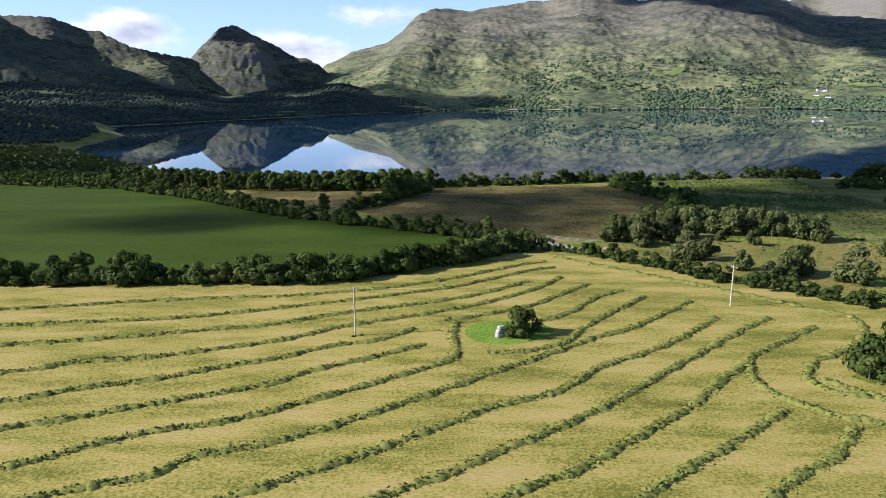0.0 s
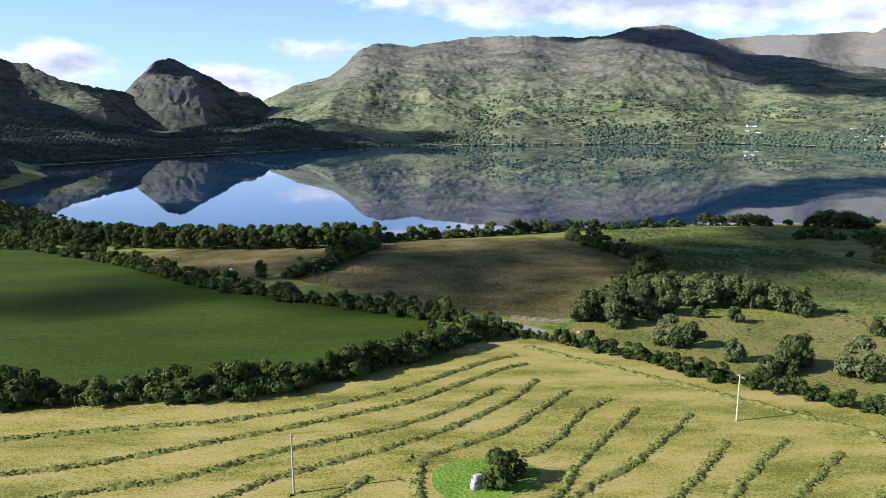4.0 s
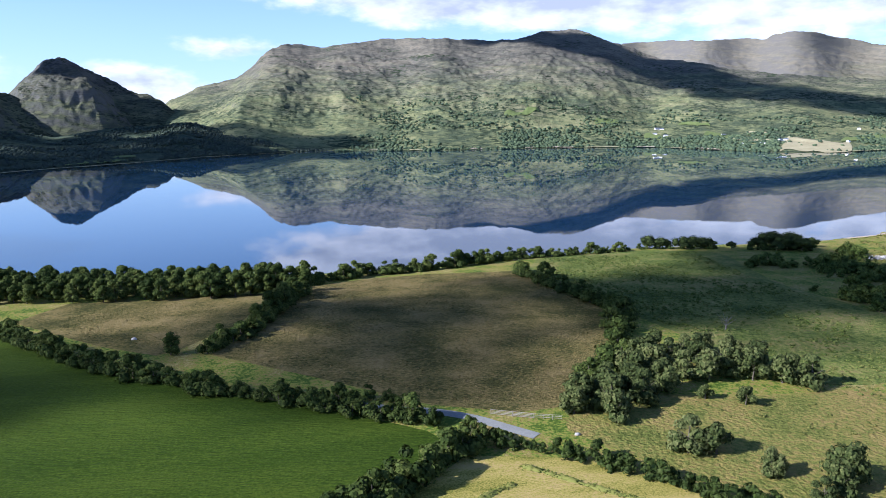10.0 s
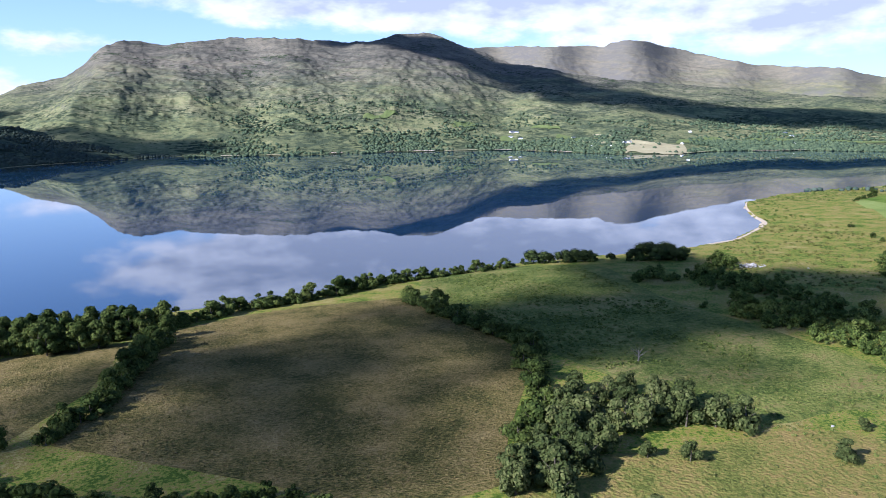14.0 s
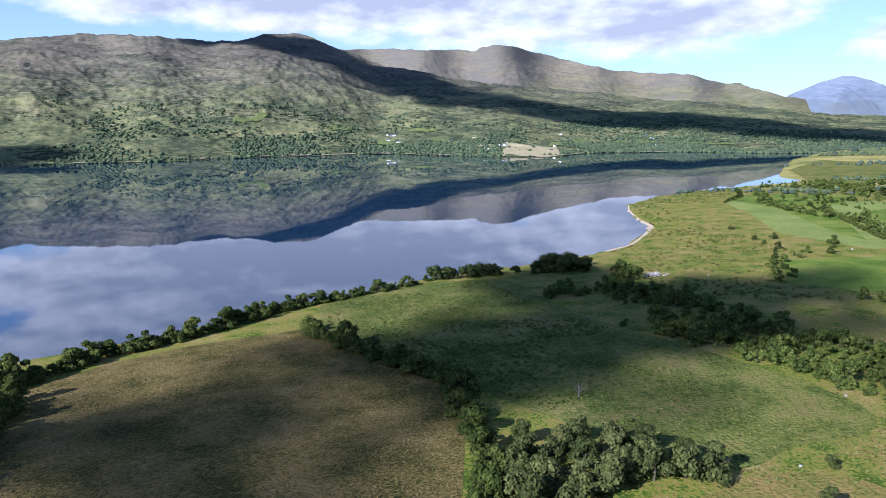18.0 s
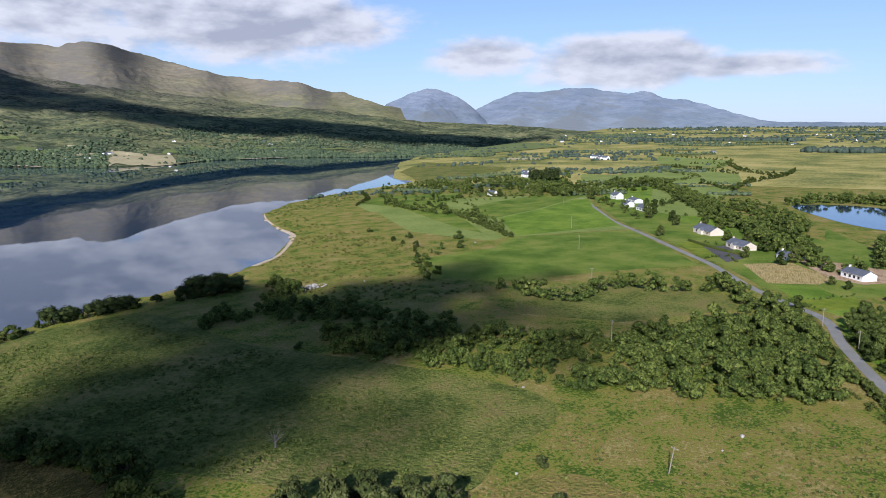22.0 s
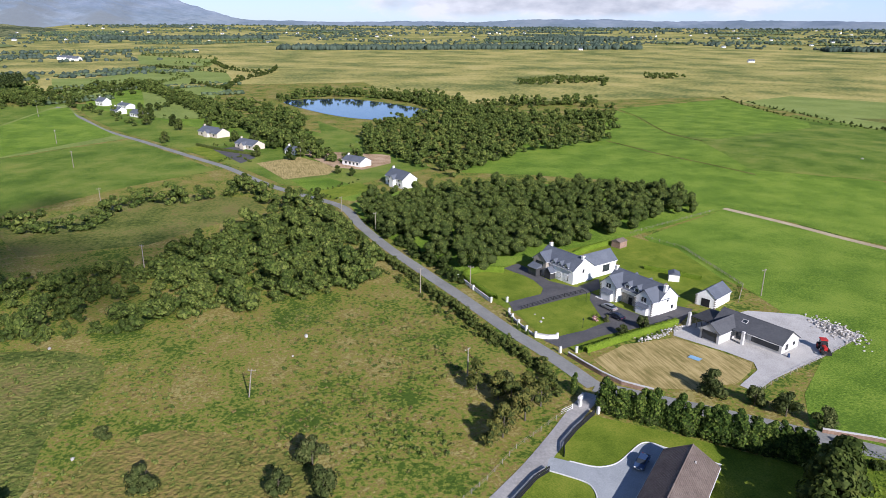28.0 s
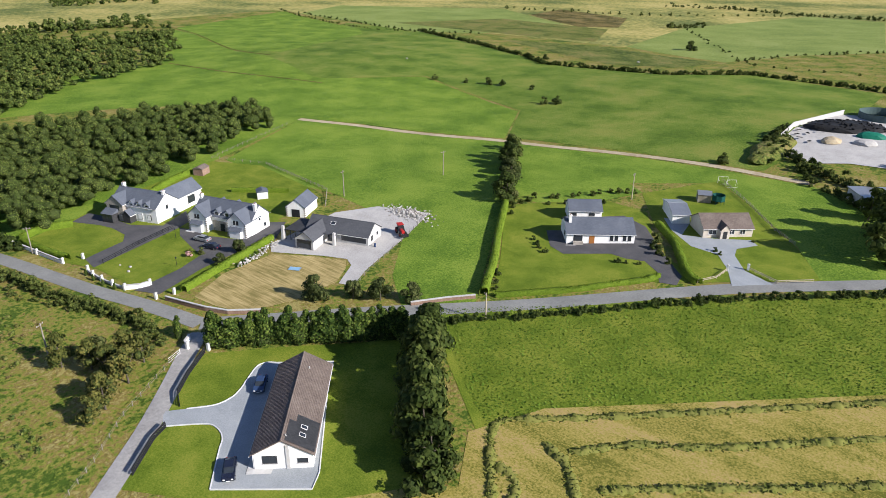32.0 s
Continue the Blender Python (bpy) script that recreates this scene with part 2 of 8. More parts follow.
EARTH = surface("bare_earth", [(.2, .13, .075), (.33, .23, .14), (.44, .33, .22)], .9, 7, .5, .95, bump=.1, spread=3.4)
SAND = surface("lake_sand", [(.3, .24, .17), (.42, .34, .25), (.52, .44, .34)], .8, 10, .5, .95)
LAKE = water("lake_water", (.006, .026, .06), .005, .0018, 1.6)
POND = water("pond_water", (.008, .025, .07), .05, .02, 1.6)
LEAF = surface("hedge_leaves", [(.023, .037, .009), (.043, .064, .014), (.074, .098, .022), (.12, .138, .035)], .7, 5, .35, .7, vary=.5, island=.35, local=True, through_light=.25)
LEAF_OLIVE = surface("willow_leaves", [(.034, .048, .015), (.06, .078, .024), (.096, .112, .036), (.14, .15, .054)], .7, 5, .35, .7, vary=.5, island=.5, local=True, through_light=.25)
LEAF_DARK = surface("pine_needles", [(.01, .017, .006), (.02, .03, .01), (.035, .05, .016)], .7, 5, .35, .8, vary=.4, island=.4, local=True)
LEAF_BRIGHT = surface("clipped_hedge_leaves", [(.08, .13, .012), (.14, .21, .02), (.2, .27, .03)], .4, 4, .4, .7, vary=.2, island=.5, through_light=.2)
LEAF_RUST = surface("browning_leaves", [(.06, .075, .018), (.115, .12, .03), (.18, .16, .044)], .7, 5, .35, .7, vary=.4, island=.6, local=True, through_light=.25)
# shade inside the crowns, painted into the cores as a darker green
CORE_SHADE = surface("crown_core_shade", [(.026, .038, .011), (.044, .06, .017), (.064, .08, .024)], .6, 4, .4, bump=.3)
BARK = surface("bark", [(.05, .04, .03), (.1, .085, .065), (.16, .14, .11)], .2, 2, .4, .95, bump=.02)
GREY_WOOD = surface("dead_wood", [(.1, .09, .07), (.16, .145, .12), (.22, .2, .17)], .3, 2, .4, .9)
SWATH = surface("cut_grass", [(.05, .068, .011), (.09, .11, .021), (.132, .146, .031), (.172, .172, .044)], .5, 6, .3, .9, island=.8)
LEAF_WOOD = surface("woodland_leaves", [(.032, .054, .012), (.068, .1, .022), (.115, .148, .032), (.172, .2, .05)], 1.3, 7, .5, .7, island=.45, through_light=.25, spread=3.0)
LEAF_CYPRESS = surface("cypress_leaves", [(.02, .04, .009), (.042, .075, .014), (.078, .12, .021), (.14, .18, .034)], .7, 4, .35, .7, vary=.3, island=.8, local=True, through_light=.2)
STONE = surface("grey_stone", [(.22, .21, .19), (.36, .34, .31), (.5, .48, .44)], .3, 3, .4, .9, bump=.02, local=True, vary=.3)


# ---- the lie of the land ----
WATER = -16.0
SHORE = [(-2600, 1300), (-900, 1180), (-640, 1112), (-545, 1090), (-500, 1010), (-430, 905), (-400, 800), (-380, 705), (-345, 652), (-305, 603), (-244, 531), (-195, 478), (-160, 440), (-146, 425), (-64, 402), (40, 408), (113, 420), (185, 432), (250, 430), (324, 430), (362, 438), (428, 474), (450, 492),
         (470, 520), (510, 565), (548, 598), (636, 633), (735, 645), (842, 643), (948, 641), (985, 650), (1010, 700), (1180, 790), (1497, 932), (1700, 1000), (2600, 1040)]
FAR_SHORE = [(-900, 900), (-556, 1082), (-510, 1174), (-402, 1366), (-190, 1725), (30, 1960), (325, 1850), (632, 1910), (974, 1850), (1065, 1440), (1192, 1399), (1240, 1420), (1400, 1476),
             (1620, 1380), (1750, 1110), (1860, 1040), (2600, 1042)]


def gap(x, y, line):
    """The distance of many points from a broken line."""
    best = np.full(np.shape(x), 1e9)
    for (ax, ay), (bx, by) in zip(line, line[1:]):
        dx, dy = bx - ax, by - ay
        k = np.clip(((x - ax) * dx + (y - ay) * dy) / (dx * dx + dy * dy), 0, 1)
        best = np.minimum(best, np.hypot(x - ax - k * dx, y - ay - k * dy))
    return best


NX, NY = np.array(SHORE, float).T
FX, FY = np.array(FAR_SHORE, float).T


def land(x, y):
    """Height of the near land, and of the lake bed."""
    x, y = np.asarray(x, float), np.asarray(y, float)
    s = gap(x, y, SHORE)
    inland = y < np.interp(x, NX, NY)
    z = WATER + .35 + 16.6 * (1 - np.exp(-s / 130)) - .02 * np.clip(x, 0, 200) * np.minimum(1, s / 130)
    r = np.hypot(x, y - 110)
    z = z + 64 * (np.clip(r - 1300, 0, None) / 3500) ** 1.25
    for bx, by, size, high in HILLS:
        z = z + high * np.exp(-((x - bx) ** 2 + (y - by) ** 2) / size ** 2)
    bed = WATER - np.minimum(6, .3 + s * .08)
    return np.where(inland, z, bed)


HILLS = [(-760, 980, 210, 42), (330, -150, 90, 5.0), (150, -190, 80, 4.0), (60, -140, 60, 3.0), (430, 30, 60, -1.5)]


def height(x, y):
    return float(land(x, y))


def sheet(name, verts, faces, material, label="", category="", kind="structure", smooth=True):
    me = bpy.data.meshes.new(name)
    me.from_pydata([tuple(v) for v in verts], [], [tuple(f) for f in faces])
    me.materials.append(material)
    if smooth:
        me.shade_smooth()
    me.update()
    return tagged(new(name, me), label, category, kind=kind)


def spread(fine0, fine1, step, far0, far1, grow=1.12):
    out = list(np.arange(fine0, fine1 + .1, step))
    s, v = step, out[-1]
    while v < far1:
        s *= grow
        v += s
        out.append(min(v, far1))
    s, v = step, out[0]
    while v > far0:
        s *= grow
        v -= s
        out.insert(0, max(v, far0))
    return np.array(out)


gx, gy = spread(-150, 480, 5, -4700, 4700, 1.055), spread(-130, 500, 5, -4700, 2300, 1.055)
X, Y = np.meshgrid(gx, gy)
Z = land(X, Y)
n, k = len(gx), len(gy)
idx = np.arange(n * k).reshape(k, n)
quads = np.stack([idx[:-1, :-1], idx[:-1, 1:], idx[1:, 1:], idx[1:, :-1]], -1).reshape(-1, 4)
ground = sheet("ground", np.stack([X, Y, Z], -1).reshape(-1, 3), quads, ROUGH_GRASS, "rough olive-green grassland falling gently to the lake", "ground")
ground.data.materials.append(BOG)
cx, cy = X[:-1, :-1].ravel(), Y[:-1, :-1].ravel()
ground.data.polygons.foreach_set("material_index", ((np.hypot(cx, cy - 110) > 900) | ((cx > 640) & (cy < 0)) | (cy < -330)).astype(np.int32))

lake = sheet("water", [(-2500, 150, WATER), (2700, 150, WATER), (2700, 2400, WATER), (-2500, 2400, WATER)], [(0, 1, 2, 3)], LAKE,
             "still dark lake water mirroring mountains and clouds", "lake")

# ---- mountains beyond the lake ----
# each: distance of the crest, width of its back, then (bearing, height angle) along the skyline
RANGES = [
    ("wooded_foothill", 2150, .55, 1.25, [(-62, 2.2), (-45, 1.2), (-34, .5), (-28, .3), (-24, .1), (-23.3, -.17), (-22.6, -.55), (-21.2, -.55), (-19.8, -.75), (-17.95, -1.12), (-17.1, -.95), (-15.9, -.72), (-14.75, -.58), (-13.1, -.36), (-11, -.36), (-9.5, -.13), (-8.8, -.06),
                                     (-7.6, -.3), (-5.8, -.67), (-4, -1.06), (-1.8, -1.45), (.5, -1.93), (2.4, -2.35), (4, -3)]),
    ("dark_ridge", 2420, .5, 1.15, [(-62, 7), (-45, 6.3), (-37, 5.4), (-33, 4.69), (-32, 4.09), (-31.1, 3.47), (-29.7, 3.0), (-28.7, 2.42), (-27.4, 1.83), (-25.9, 1.22), (-24.6, .81), (-23.6, .17), (-22.7, -.5), (-21, -1.6), (-19.5, -2.6)]),
    ("rocky_hill", 2750, .8, 1.35, [(-62, 6.5), (-45, 6), (-36, 5.2), (-32.8, 4.85), (-31.5, 4.73), (-30.4, 4.87), (-29.7, 4.81), (-28.7, 4.38), (-28, 4.01), (-26.5, 3.85), (-24.7, 2.75), (-23.5, 2.46), (-21.9, 2.26), (-20.6, 2.09), (-19.85, 1.67), (-19.1, .98),
                               (-18.6, .4), (-18, -.3), (-16.5, -1.5), (-15, -2.6)]),
    ("peaked_hill", 3200, .8, 1.25, [(-24, -1), (-22, .6), (-20.8, 1.55), (-20.2, 2.15), (-19.7, 2.75), (-18.45, 3.93), (-17.6, 4.55), (-16.8, 4.56), (-16.1, 4.28), (-15.0, 3.82), (-14.2, 3.38), (-13.1, 2.8), (-12.1, 2.33), (-11, 2.06), (-10.3, 1.63), (-9.5, .9), (-8, -.2), (-6, -2)]),
    ("long_mountain", 3750, 1.0, 1.45, [(-13, -1), (-11, .5), (-9.8, 1.6), (-8.8, 2.02), (-7.7, 2.66), (-6.4, 2.98), (-4.6, 3.43), (-3.7, 4.01), (-2.5, 5.11), (-1.8, 5.65), (-.9, 6.0), (.45, 6.07), (2.3, 5.9), (4.6, 6.21), (7.3, 6.56), (9.7, 6.59), (12.4, 6.57), (14.7, 6.44), (16.5, 6.31), (18.1, 6.47),
                                 (19.3, 6.78), (20.5, 7.0), (21.8, 7.07), (23, 7.02), (23.8, 6.75), (25, 6.25), (26.5, 5.63), (29.5, 4.65), (32.7, 4.12), (35, 3.65), (37.6, 3.25), (40.3, 2.94), (43.8, 2.65), (46, 2.48), (48.1, 2.18), (51.4, 1.75), (56, 1.43), (59, 1.0), (62, .6), (70, .2), (80, -.6)]),
    ("far_mountain", 4550, .6, 1.2, [(18, 3), (24, 5), (26.3, 5.85), (27.9, 5.92), (29.9, 5.95), (32, 5.9), (34, 5.87), (35.3, 5.92), (36.6, 5.77), (37.3, 6.05), (38.2, 6.14), (39.4, 6.12), (42, 5.48), (43.8, 4.98), (46.3, 4.36), (48, 4.0), (50.3, 3.8), (52.8, 3.64), (53.6, 3.58), (54.7, 3.16), (56.5, 2.8),
                                (56.95, 2.88), (57.5, 2.58), (58.8, 2.25), (60, 1.82), (62.4, 1.45), (64, .6), (66, -.5)]),
    ("blue_hill", 4650, .5, 1.2, [(57, -.5), (59.5, 1.2), (60.4, 1.93), (62, 2.59), (63.3, 3.03), (64.2, 3.13), (65.1, 2.91), (66, 2.6), (66.9, 2.02), (67.8, 1.26), (68.4, .6), (70, -.5)]),
    ("blue_range", 4800, .4, 1.2, [(64, -.3), (66, .7), (67.8, 1.48), (69.2, 2.16), (70.5, 2.69), (71.7, 2.87), (72.6, 2.73), (73.8, 2.82), (74.9, 3.03), (77, 3.07), (78.4, 2.74), (79.7, 2.59), (81.1, 2.8), (82, 2.44), (82.7, 2.1), (84.1, 2.1), (85.2, 1.73), (87, 1.14), (89.2, .5), (90.5, .32), (92.7, .26),
                              (98, .22), (103, .3), (108, .26), (113, .5), (118, .55), (123, .4), (130, .5), (150, .4)]),
]


def fractal(x, y, scale, octaves=5, seed=0.0):
    """Ridged noise on a grid, about 0 to 1."""
    flat = np.stack([x.ravel() / scale + seed, y.ravel() / scale - seed], -1)
    out = np.empty(len(flat))
    for i, (a, b) in enumerate(flat):
        out[i] = noise.ridged_multi_fractal((a, b, seed), 0.9, 2.1, octaves, 1.0, 2.0)
    return out.reshape(x.shape)


SLOPES = {}


def mountain(name, far, back, power, crest, material, label, step=.16, rows=90, rug=1.0, foot=None, spurs=()):
    az = np.arange(crest[0][0], crest[-1][0], step)
    top = 66 + far * np.tan(np.radians(np.interp(az, *np.array(crest).T)))
    # soften the corners of the skyline
    top = np.convolve(np.pad(top, 1, mode="edge"), np.ones(3) / 3, "valid")
    wob = far * (1 + (1 if far < 4600 else .15) * .03 * np.sin(az * .31) + (1 if far < 4600 else .15) * .02 * np.sin(az * .9 + 1))
    top = 66 + (top - 66) * wob / far
    saw = np.array([noise.fractal((a * .9, far * .01, 0.5), .8, 2.1, 4) + .35 * noise.fractal((a * 4.1, far * .01, 3.5), .8, 2.1, 3) for a in az])
    saw = saw * 7 * rug * np.clip((top + 10) / 160, 0, 1)
    near = np.empty(len(az))
    for i, a in enumerate(az):
        near[i] = foot(a) if foot else far * (.77 if far < 3600 else .87 if far < 4600 else .93)
    near = np.convolve(np.pad(near, 10, mode="edge"), np.ones(21) / 21, "valid")
    f = np.concatenate([np.linspace(0, 1, rows) ** .9, 1 + np.linspace(.02, .25, 8)])
    A, Fr = np.meshgrid(az, f)
    R = near + (wob - near) * Fr
    Xm, Ym = R * np.sin(np.radians(A)), 110 + R * np.cos(np.radians(A))
    base = WATER - .5
    rise = np.where(Fr <= 1, .1 * Fr + .9 * np.clip(Fr, 0, 1) ** power, 1 - (Fr - 1) * back)
    wide = max(3, int((2.4 if far > 3600 else 1.2) / step)) | 1
    calm = np.convolve(np.pad(top, wide // 2, mode="edge"), np.ones(wide) / wide, "valid")
    keen = np.clip((Fr - .78) / .22, 0, 1) ** 1.5
    Zm = base + (calm - base + (top - calm) * keen) * rise + saw * np.clip((Fr - .8) / .2, 0, 1) ** 2
    tall = np.clip((top - base) / 420, .12, 1.2)
    # spurs running down: bearing at the foot and at the crest, height, reach to the left and to the right in degrees
    for a_low, a_high, high, left, right in spurs:
        d = A - (a_low + (a_high - a_low) * np.clip(Fr, 0, 1))
        Zm = Zm + high * np.clip(1 - np.abs(d) / np.where(d < 0, left, right), 0, 1) * np.sin(np.pi * np.clip(Fr, 0, 1) ** .75) ** 1.3 * np.clip((Fr - .08) / .25, 0, 1)
    along_it = R * np.radians(A)
    fall = (wob - near).mean()
    swing = 90 * np.sin(Fr * 5 + along_it / 310)
    layers = [fractal((along_it + swing), Fr * fall * .3, 330, 5, 3.1), fractal(along_it * .42 + Zm * .6, Zm * 1.7 + along_it * .3, 105, 5, 9.4), fractal(Xm, Ym, 120, 5, 6.3), fractal(Xm, Ym, 40, 3, 2.2)]
    gullies, ledges, knolls, crags = [(q - q.mean()) / (q.std() + 1e-6) for q in layers]
    rocky = 1.6 if rug > 1 else 1.0
    bite = np.clip(Fr * 3.5 - .1, 0, 1) * (1 - np.clip((Fr - .6) / .4, 0, 1) ** 2 * .9)
    Zm = Zm + rug * tall * bite * (gullies * 3.2 + ledges * 3.0 * rocky + knolls * 1.6 * rocky + crags * 1.9 * rocky)
    k, n = Zm.shape
    SLOPES[name] = (Xm, Ym, Zm, Fr, A)
    idx = np.arange(n * k).reshape(k, n)
    quads = np.stack([idx[:-1, :-1], idx[:-1, 1:], idx[1:, 1:], idx[1:, :-1]], -1).reshape(-1, 4)
    return sheet(name, np.stack([Xm, Ym, Zm], -1).reshape(-1, 3), quads, material, label, "mountain")


def slope(name, low, high, z0, z1, rock=(.2, .19, .18), fine=14, broad=280, bump=5, rocky=.6, scrub=.56, tone=1.0):
    """Hillside cover: grass below, heather above, dark scrub in patches, bare rock where it is steep."""
    mt = bpy.data.materials.new(name)
    mt.use_nodes = True
    add, m, link = nodes_of(mt.node_tree)
    place = add("ShaderNodeNewGeometry").outputs["Position"]
    sep = add("ShaderNodeSeparateXYZ")
    link(place, sep.inputs[0])
    mapping = add("ShaderNodeMapping")
    mapping.inputs["Scale"].default_value = (.5, .5, 2.1)
    mapping.inputs["Rotation"].default_value[1] = .12
    link(place, mapping.inputs[0])
    ns = []
    for s, d, r in ((fine, 7, .72), (broad, 6, .6), (fine * 5, 6, .66), (fine * .8, 3, .6), (broad * .45, 5, .66)):
        n = add("ShaderNodeTexNoise")
        n.inputs["Scale"].default_value, n.inputs["Detail"].default_value, n.inputs["Roughness"].default_value = 1 / s, d, r
        link(mapping.outputs[0], n.inputs["Vector"])
        ns.append(n.outputs["Fac"])
    f = m("ADD", m("MULTIPLY", ns[0], .42), m("ADD", m("MULTIPLY", ns[1], .28), m("MULTIPLY", ns[2], .3)))
    f = m("ADD", m("MULTIPLY", m("SUBTRACT", f, .5), 6.5), .5, clamp=True)
    ramps = []
    for stops in (low, high):
        r = add("ShaderNodeValToRGB")
        el = r.color_ramp.elements
        while len(el) < len(stops):
            el.new(.5)
        for k, c in enumerate(stops):
            el[k].position, el[k].color = .05 + .9 * k / (len(stops) - 1), (c[0] * tone, c[1] * tone, c[2] * tone, 1)
        link(f, r.inputs[0])
        ramps.append(r.outputs[0])
    up = m("ADD", m("DIVIDE", m("SUBTRACT", sep.outputs[2], z0), z1 - z0), m("MULTIPLY", m("SUBTRACT", ns[4], .5), 2.2), clamp=True)
    mix = add("ShaderNodeMixRGB")
    link(up, mix.inputs[0]), link(ramps[0], mix.inputs[1]), link(ramps[1], mix.inputs[2])
    # dark bracken and scrub, thicker in patches and lower down
    bushy = add("ShaderNodeMixRGB")
    thick = m("ADD", m("MULTIPLY", m("SUBTRACT", ns[4], .5), 1.1), m("MULTIPLY", up, -.1))
    link(m("MULTIPLY", m("SUBTRACT", m("ADD", ns[3], thick), scrub), 14, clamp=True), bushy.inputs[0])
    link(mix.outputs[0], bushy.inputs[1])
    bushy.inputs[2].default_value = (low[0][0] * .62, low[0][1] * .66, low[0][2] * .62, 1)
    stone = add("ShaderNodeMixRGB")
    link(m("MULTIPLY", m("SUBTRACT", m("ADD", m("MULTIPLY", ns[2], .6), m("MULTIPLY", ns[0], .4)), rocky), 14, clamp=True), stone.inputs[0])
    link(bushy.outputs[0], stone.inputs[1])
    stone.inputs[2].default_value = (*rock, 1)
    lie = add("ShaderNodeSeparateXYZ")
    link(add("ShaderNodeNewGeometry").outputs["Normal"], lie.inputs[0])
    cliff = add("ShaderNodeMixRGB")
    link(m("MULTIPLY", m("SUBTRACT", .8, m("ADD", lie.outputs[2], m("MULTIPLY", m("SUBTRACT", ns[0], .5), .5))), 3.0, clamp=True), cliff.inputs[0])
    link(stone.outputs[0], cliff.inputs[1])
    cliff.inputs[2].default_value = (rock[0] * .62, rock[1] * .62, rock[2] * .6, 1)
    b = add("ShaderNodeBsdfPrincipled")
    link(cliff.outputs[0], b.inputs["Base Color"])
    b.inputs["Roughness"].default_value, b.inputs["Specular IOR Level"].default_value = .95, 0
    bp = add("ShaderNodeBump")
    bp.inputs["Strength"].default_value, bp.inputs["Distance"].default_value = 1.0, bump
    link(m("ADD", ns[0], m("MULTIPLY", ns[2], .8)), bp.inputs["Height"])
    link(bp.outputs[0], b.inputs["Normal"])
    link(b.outputs[0], add("ShaderNodeOutputMaterial").inputs[0])
    return mt


def shore_at(a):
    """How far the far shore lies at a bearing."""
    r = np.arange(700, 3000, 8.0)
    x, y = r * math.sin(radians(a)), 110 + r * math.cos(radians(a))
    out = (y > np.interp(x, FX, FY))
    return float(r[np.argmax(out)]) - 8 if out.any() else 2000.0


# hill stops carry some extra blue in place of distance haze
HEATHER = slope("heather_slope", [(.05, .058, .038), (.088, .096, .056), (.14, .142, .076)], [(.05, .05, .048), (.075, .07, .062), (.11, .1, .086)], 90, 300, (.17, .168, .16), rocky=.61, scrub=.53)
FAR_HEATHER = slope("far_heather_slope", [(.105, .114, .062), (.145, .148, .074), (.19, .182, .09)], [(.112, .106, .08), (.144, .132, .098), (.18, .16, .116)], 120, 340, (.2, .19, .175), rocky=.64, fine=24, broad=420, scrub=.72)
GREEN_SLOPE = slope("grassy_slope", [(.066, .084, .05), (.116, .132, .068), (.168, .178, .084), (.22, .215, .108)], [(.08, .078, .065), (.11, .104, .082), (.14, .128, .098), (.17, .15, .114)], 70, 330, (.17, .163, .152), rocky=.68, scrub=.535)
DARK_WOOD = slope("dark_wooded_slope", [(.044, .058, .042), (.062, .08, .054), (.09, .106, .062)], [(.055, .066, .048), (.085, .092, .062), (.115, .117, .076)], 60, 160, rocky=.72, scrub=.52)
# here the haze itself is painted into every stop as strong blue
HAZE_SLOPE = slope("far_haze_slope", [(.11, .145, .175), (.135, .17, .205), (.165, .198, .23)], [(.125, .16, .21), (.15, .185, .24), (.18, .212, .265)], 60, 200, (.19, .22, .26), rocky=.68, fine=60, broad=600, bump=8, scrub=.75)
SPURS = {"peaked_hill": ((-14.2, -17, 130, 7.5, 2.6), (-20.5, -19, 30, 2, 2.5)), "rocky_hill": ((-29, -30.5, 60, 5, 4), (-21, -24, 70, 4, 2.6)), "dark_ridge": ((-27, -31, 40, 5, 4),),
         "long_mountain": ((-6, -1.5, 70, 4, 7), (4, 3, 40, 6, 5), (19, 21.5, 60, 12, 9)),
         "far_mountain": ((33, 31, 70, 3, 5), (41, 39.5, 90, 4, 6)), "blue_hill": ((63, 64.2, 90, 4, 2.5),), "blue_range": ((71, 71.7, 70, 3, 1.6), (75, 76.5, 90, 3, 2), (80, 81.2, 70, 3, 2))}
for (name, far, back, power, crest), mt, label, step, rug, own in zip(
        RANGES, (DARK_WOOD, DARK_WOOD, HEATHER, HEATHER, GREEN_SLOPE, FAR_HEATHER, HAZE_SLOPE, HAZE_SLOPE),
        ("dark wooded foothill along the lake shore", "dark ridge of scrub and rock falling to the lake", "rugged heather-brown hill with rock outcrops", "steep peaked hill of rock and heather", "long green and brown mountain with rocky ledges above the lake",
         "broad distant mountain with a rocky corrie", "rounded hill far away, coloured blue-grey for haze", "mountain range on the horizon, coloured blue for haze"),
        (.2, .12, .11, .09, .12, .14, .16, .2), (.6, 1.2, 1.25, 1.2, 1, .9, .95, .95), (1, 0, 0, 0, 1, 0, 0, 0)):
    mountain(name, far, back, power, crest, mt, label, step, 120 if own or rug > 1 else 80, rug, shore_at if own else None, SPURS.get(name, ()))


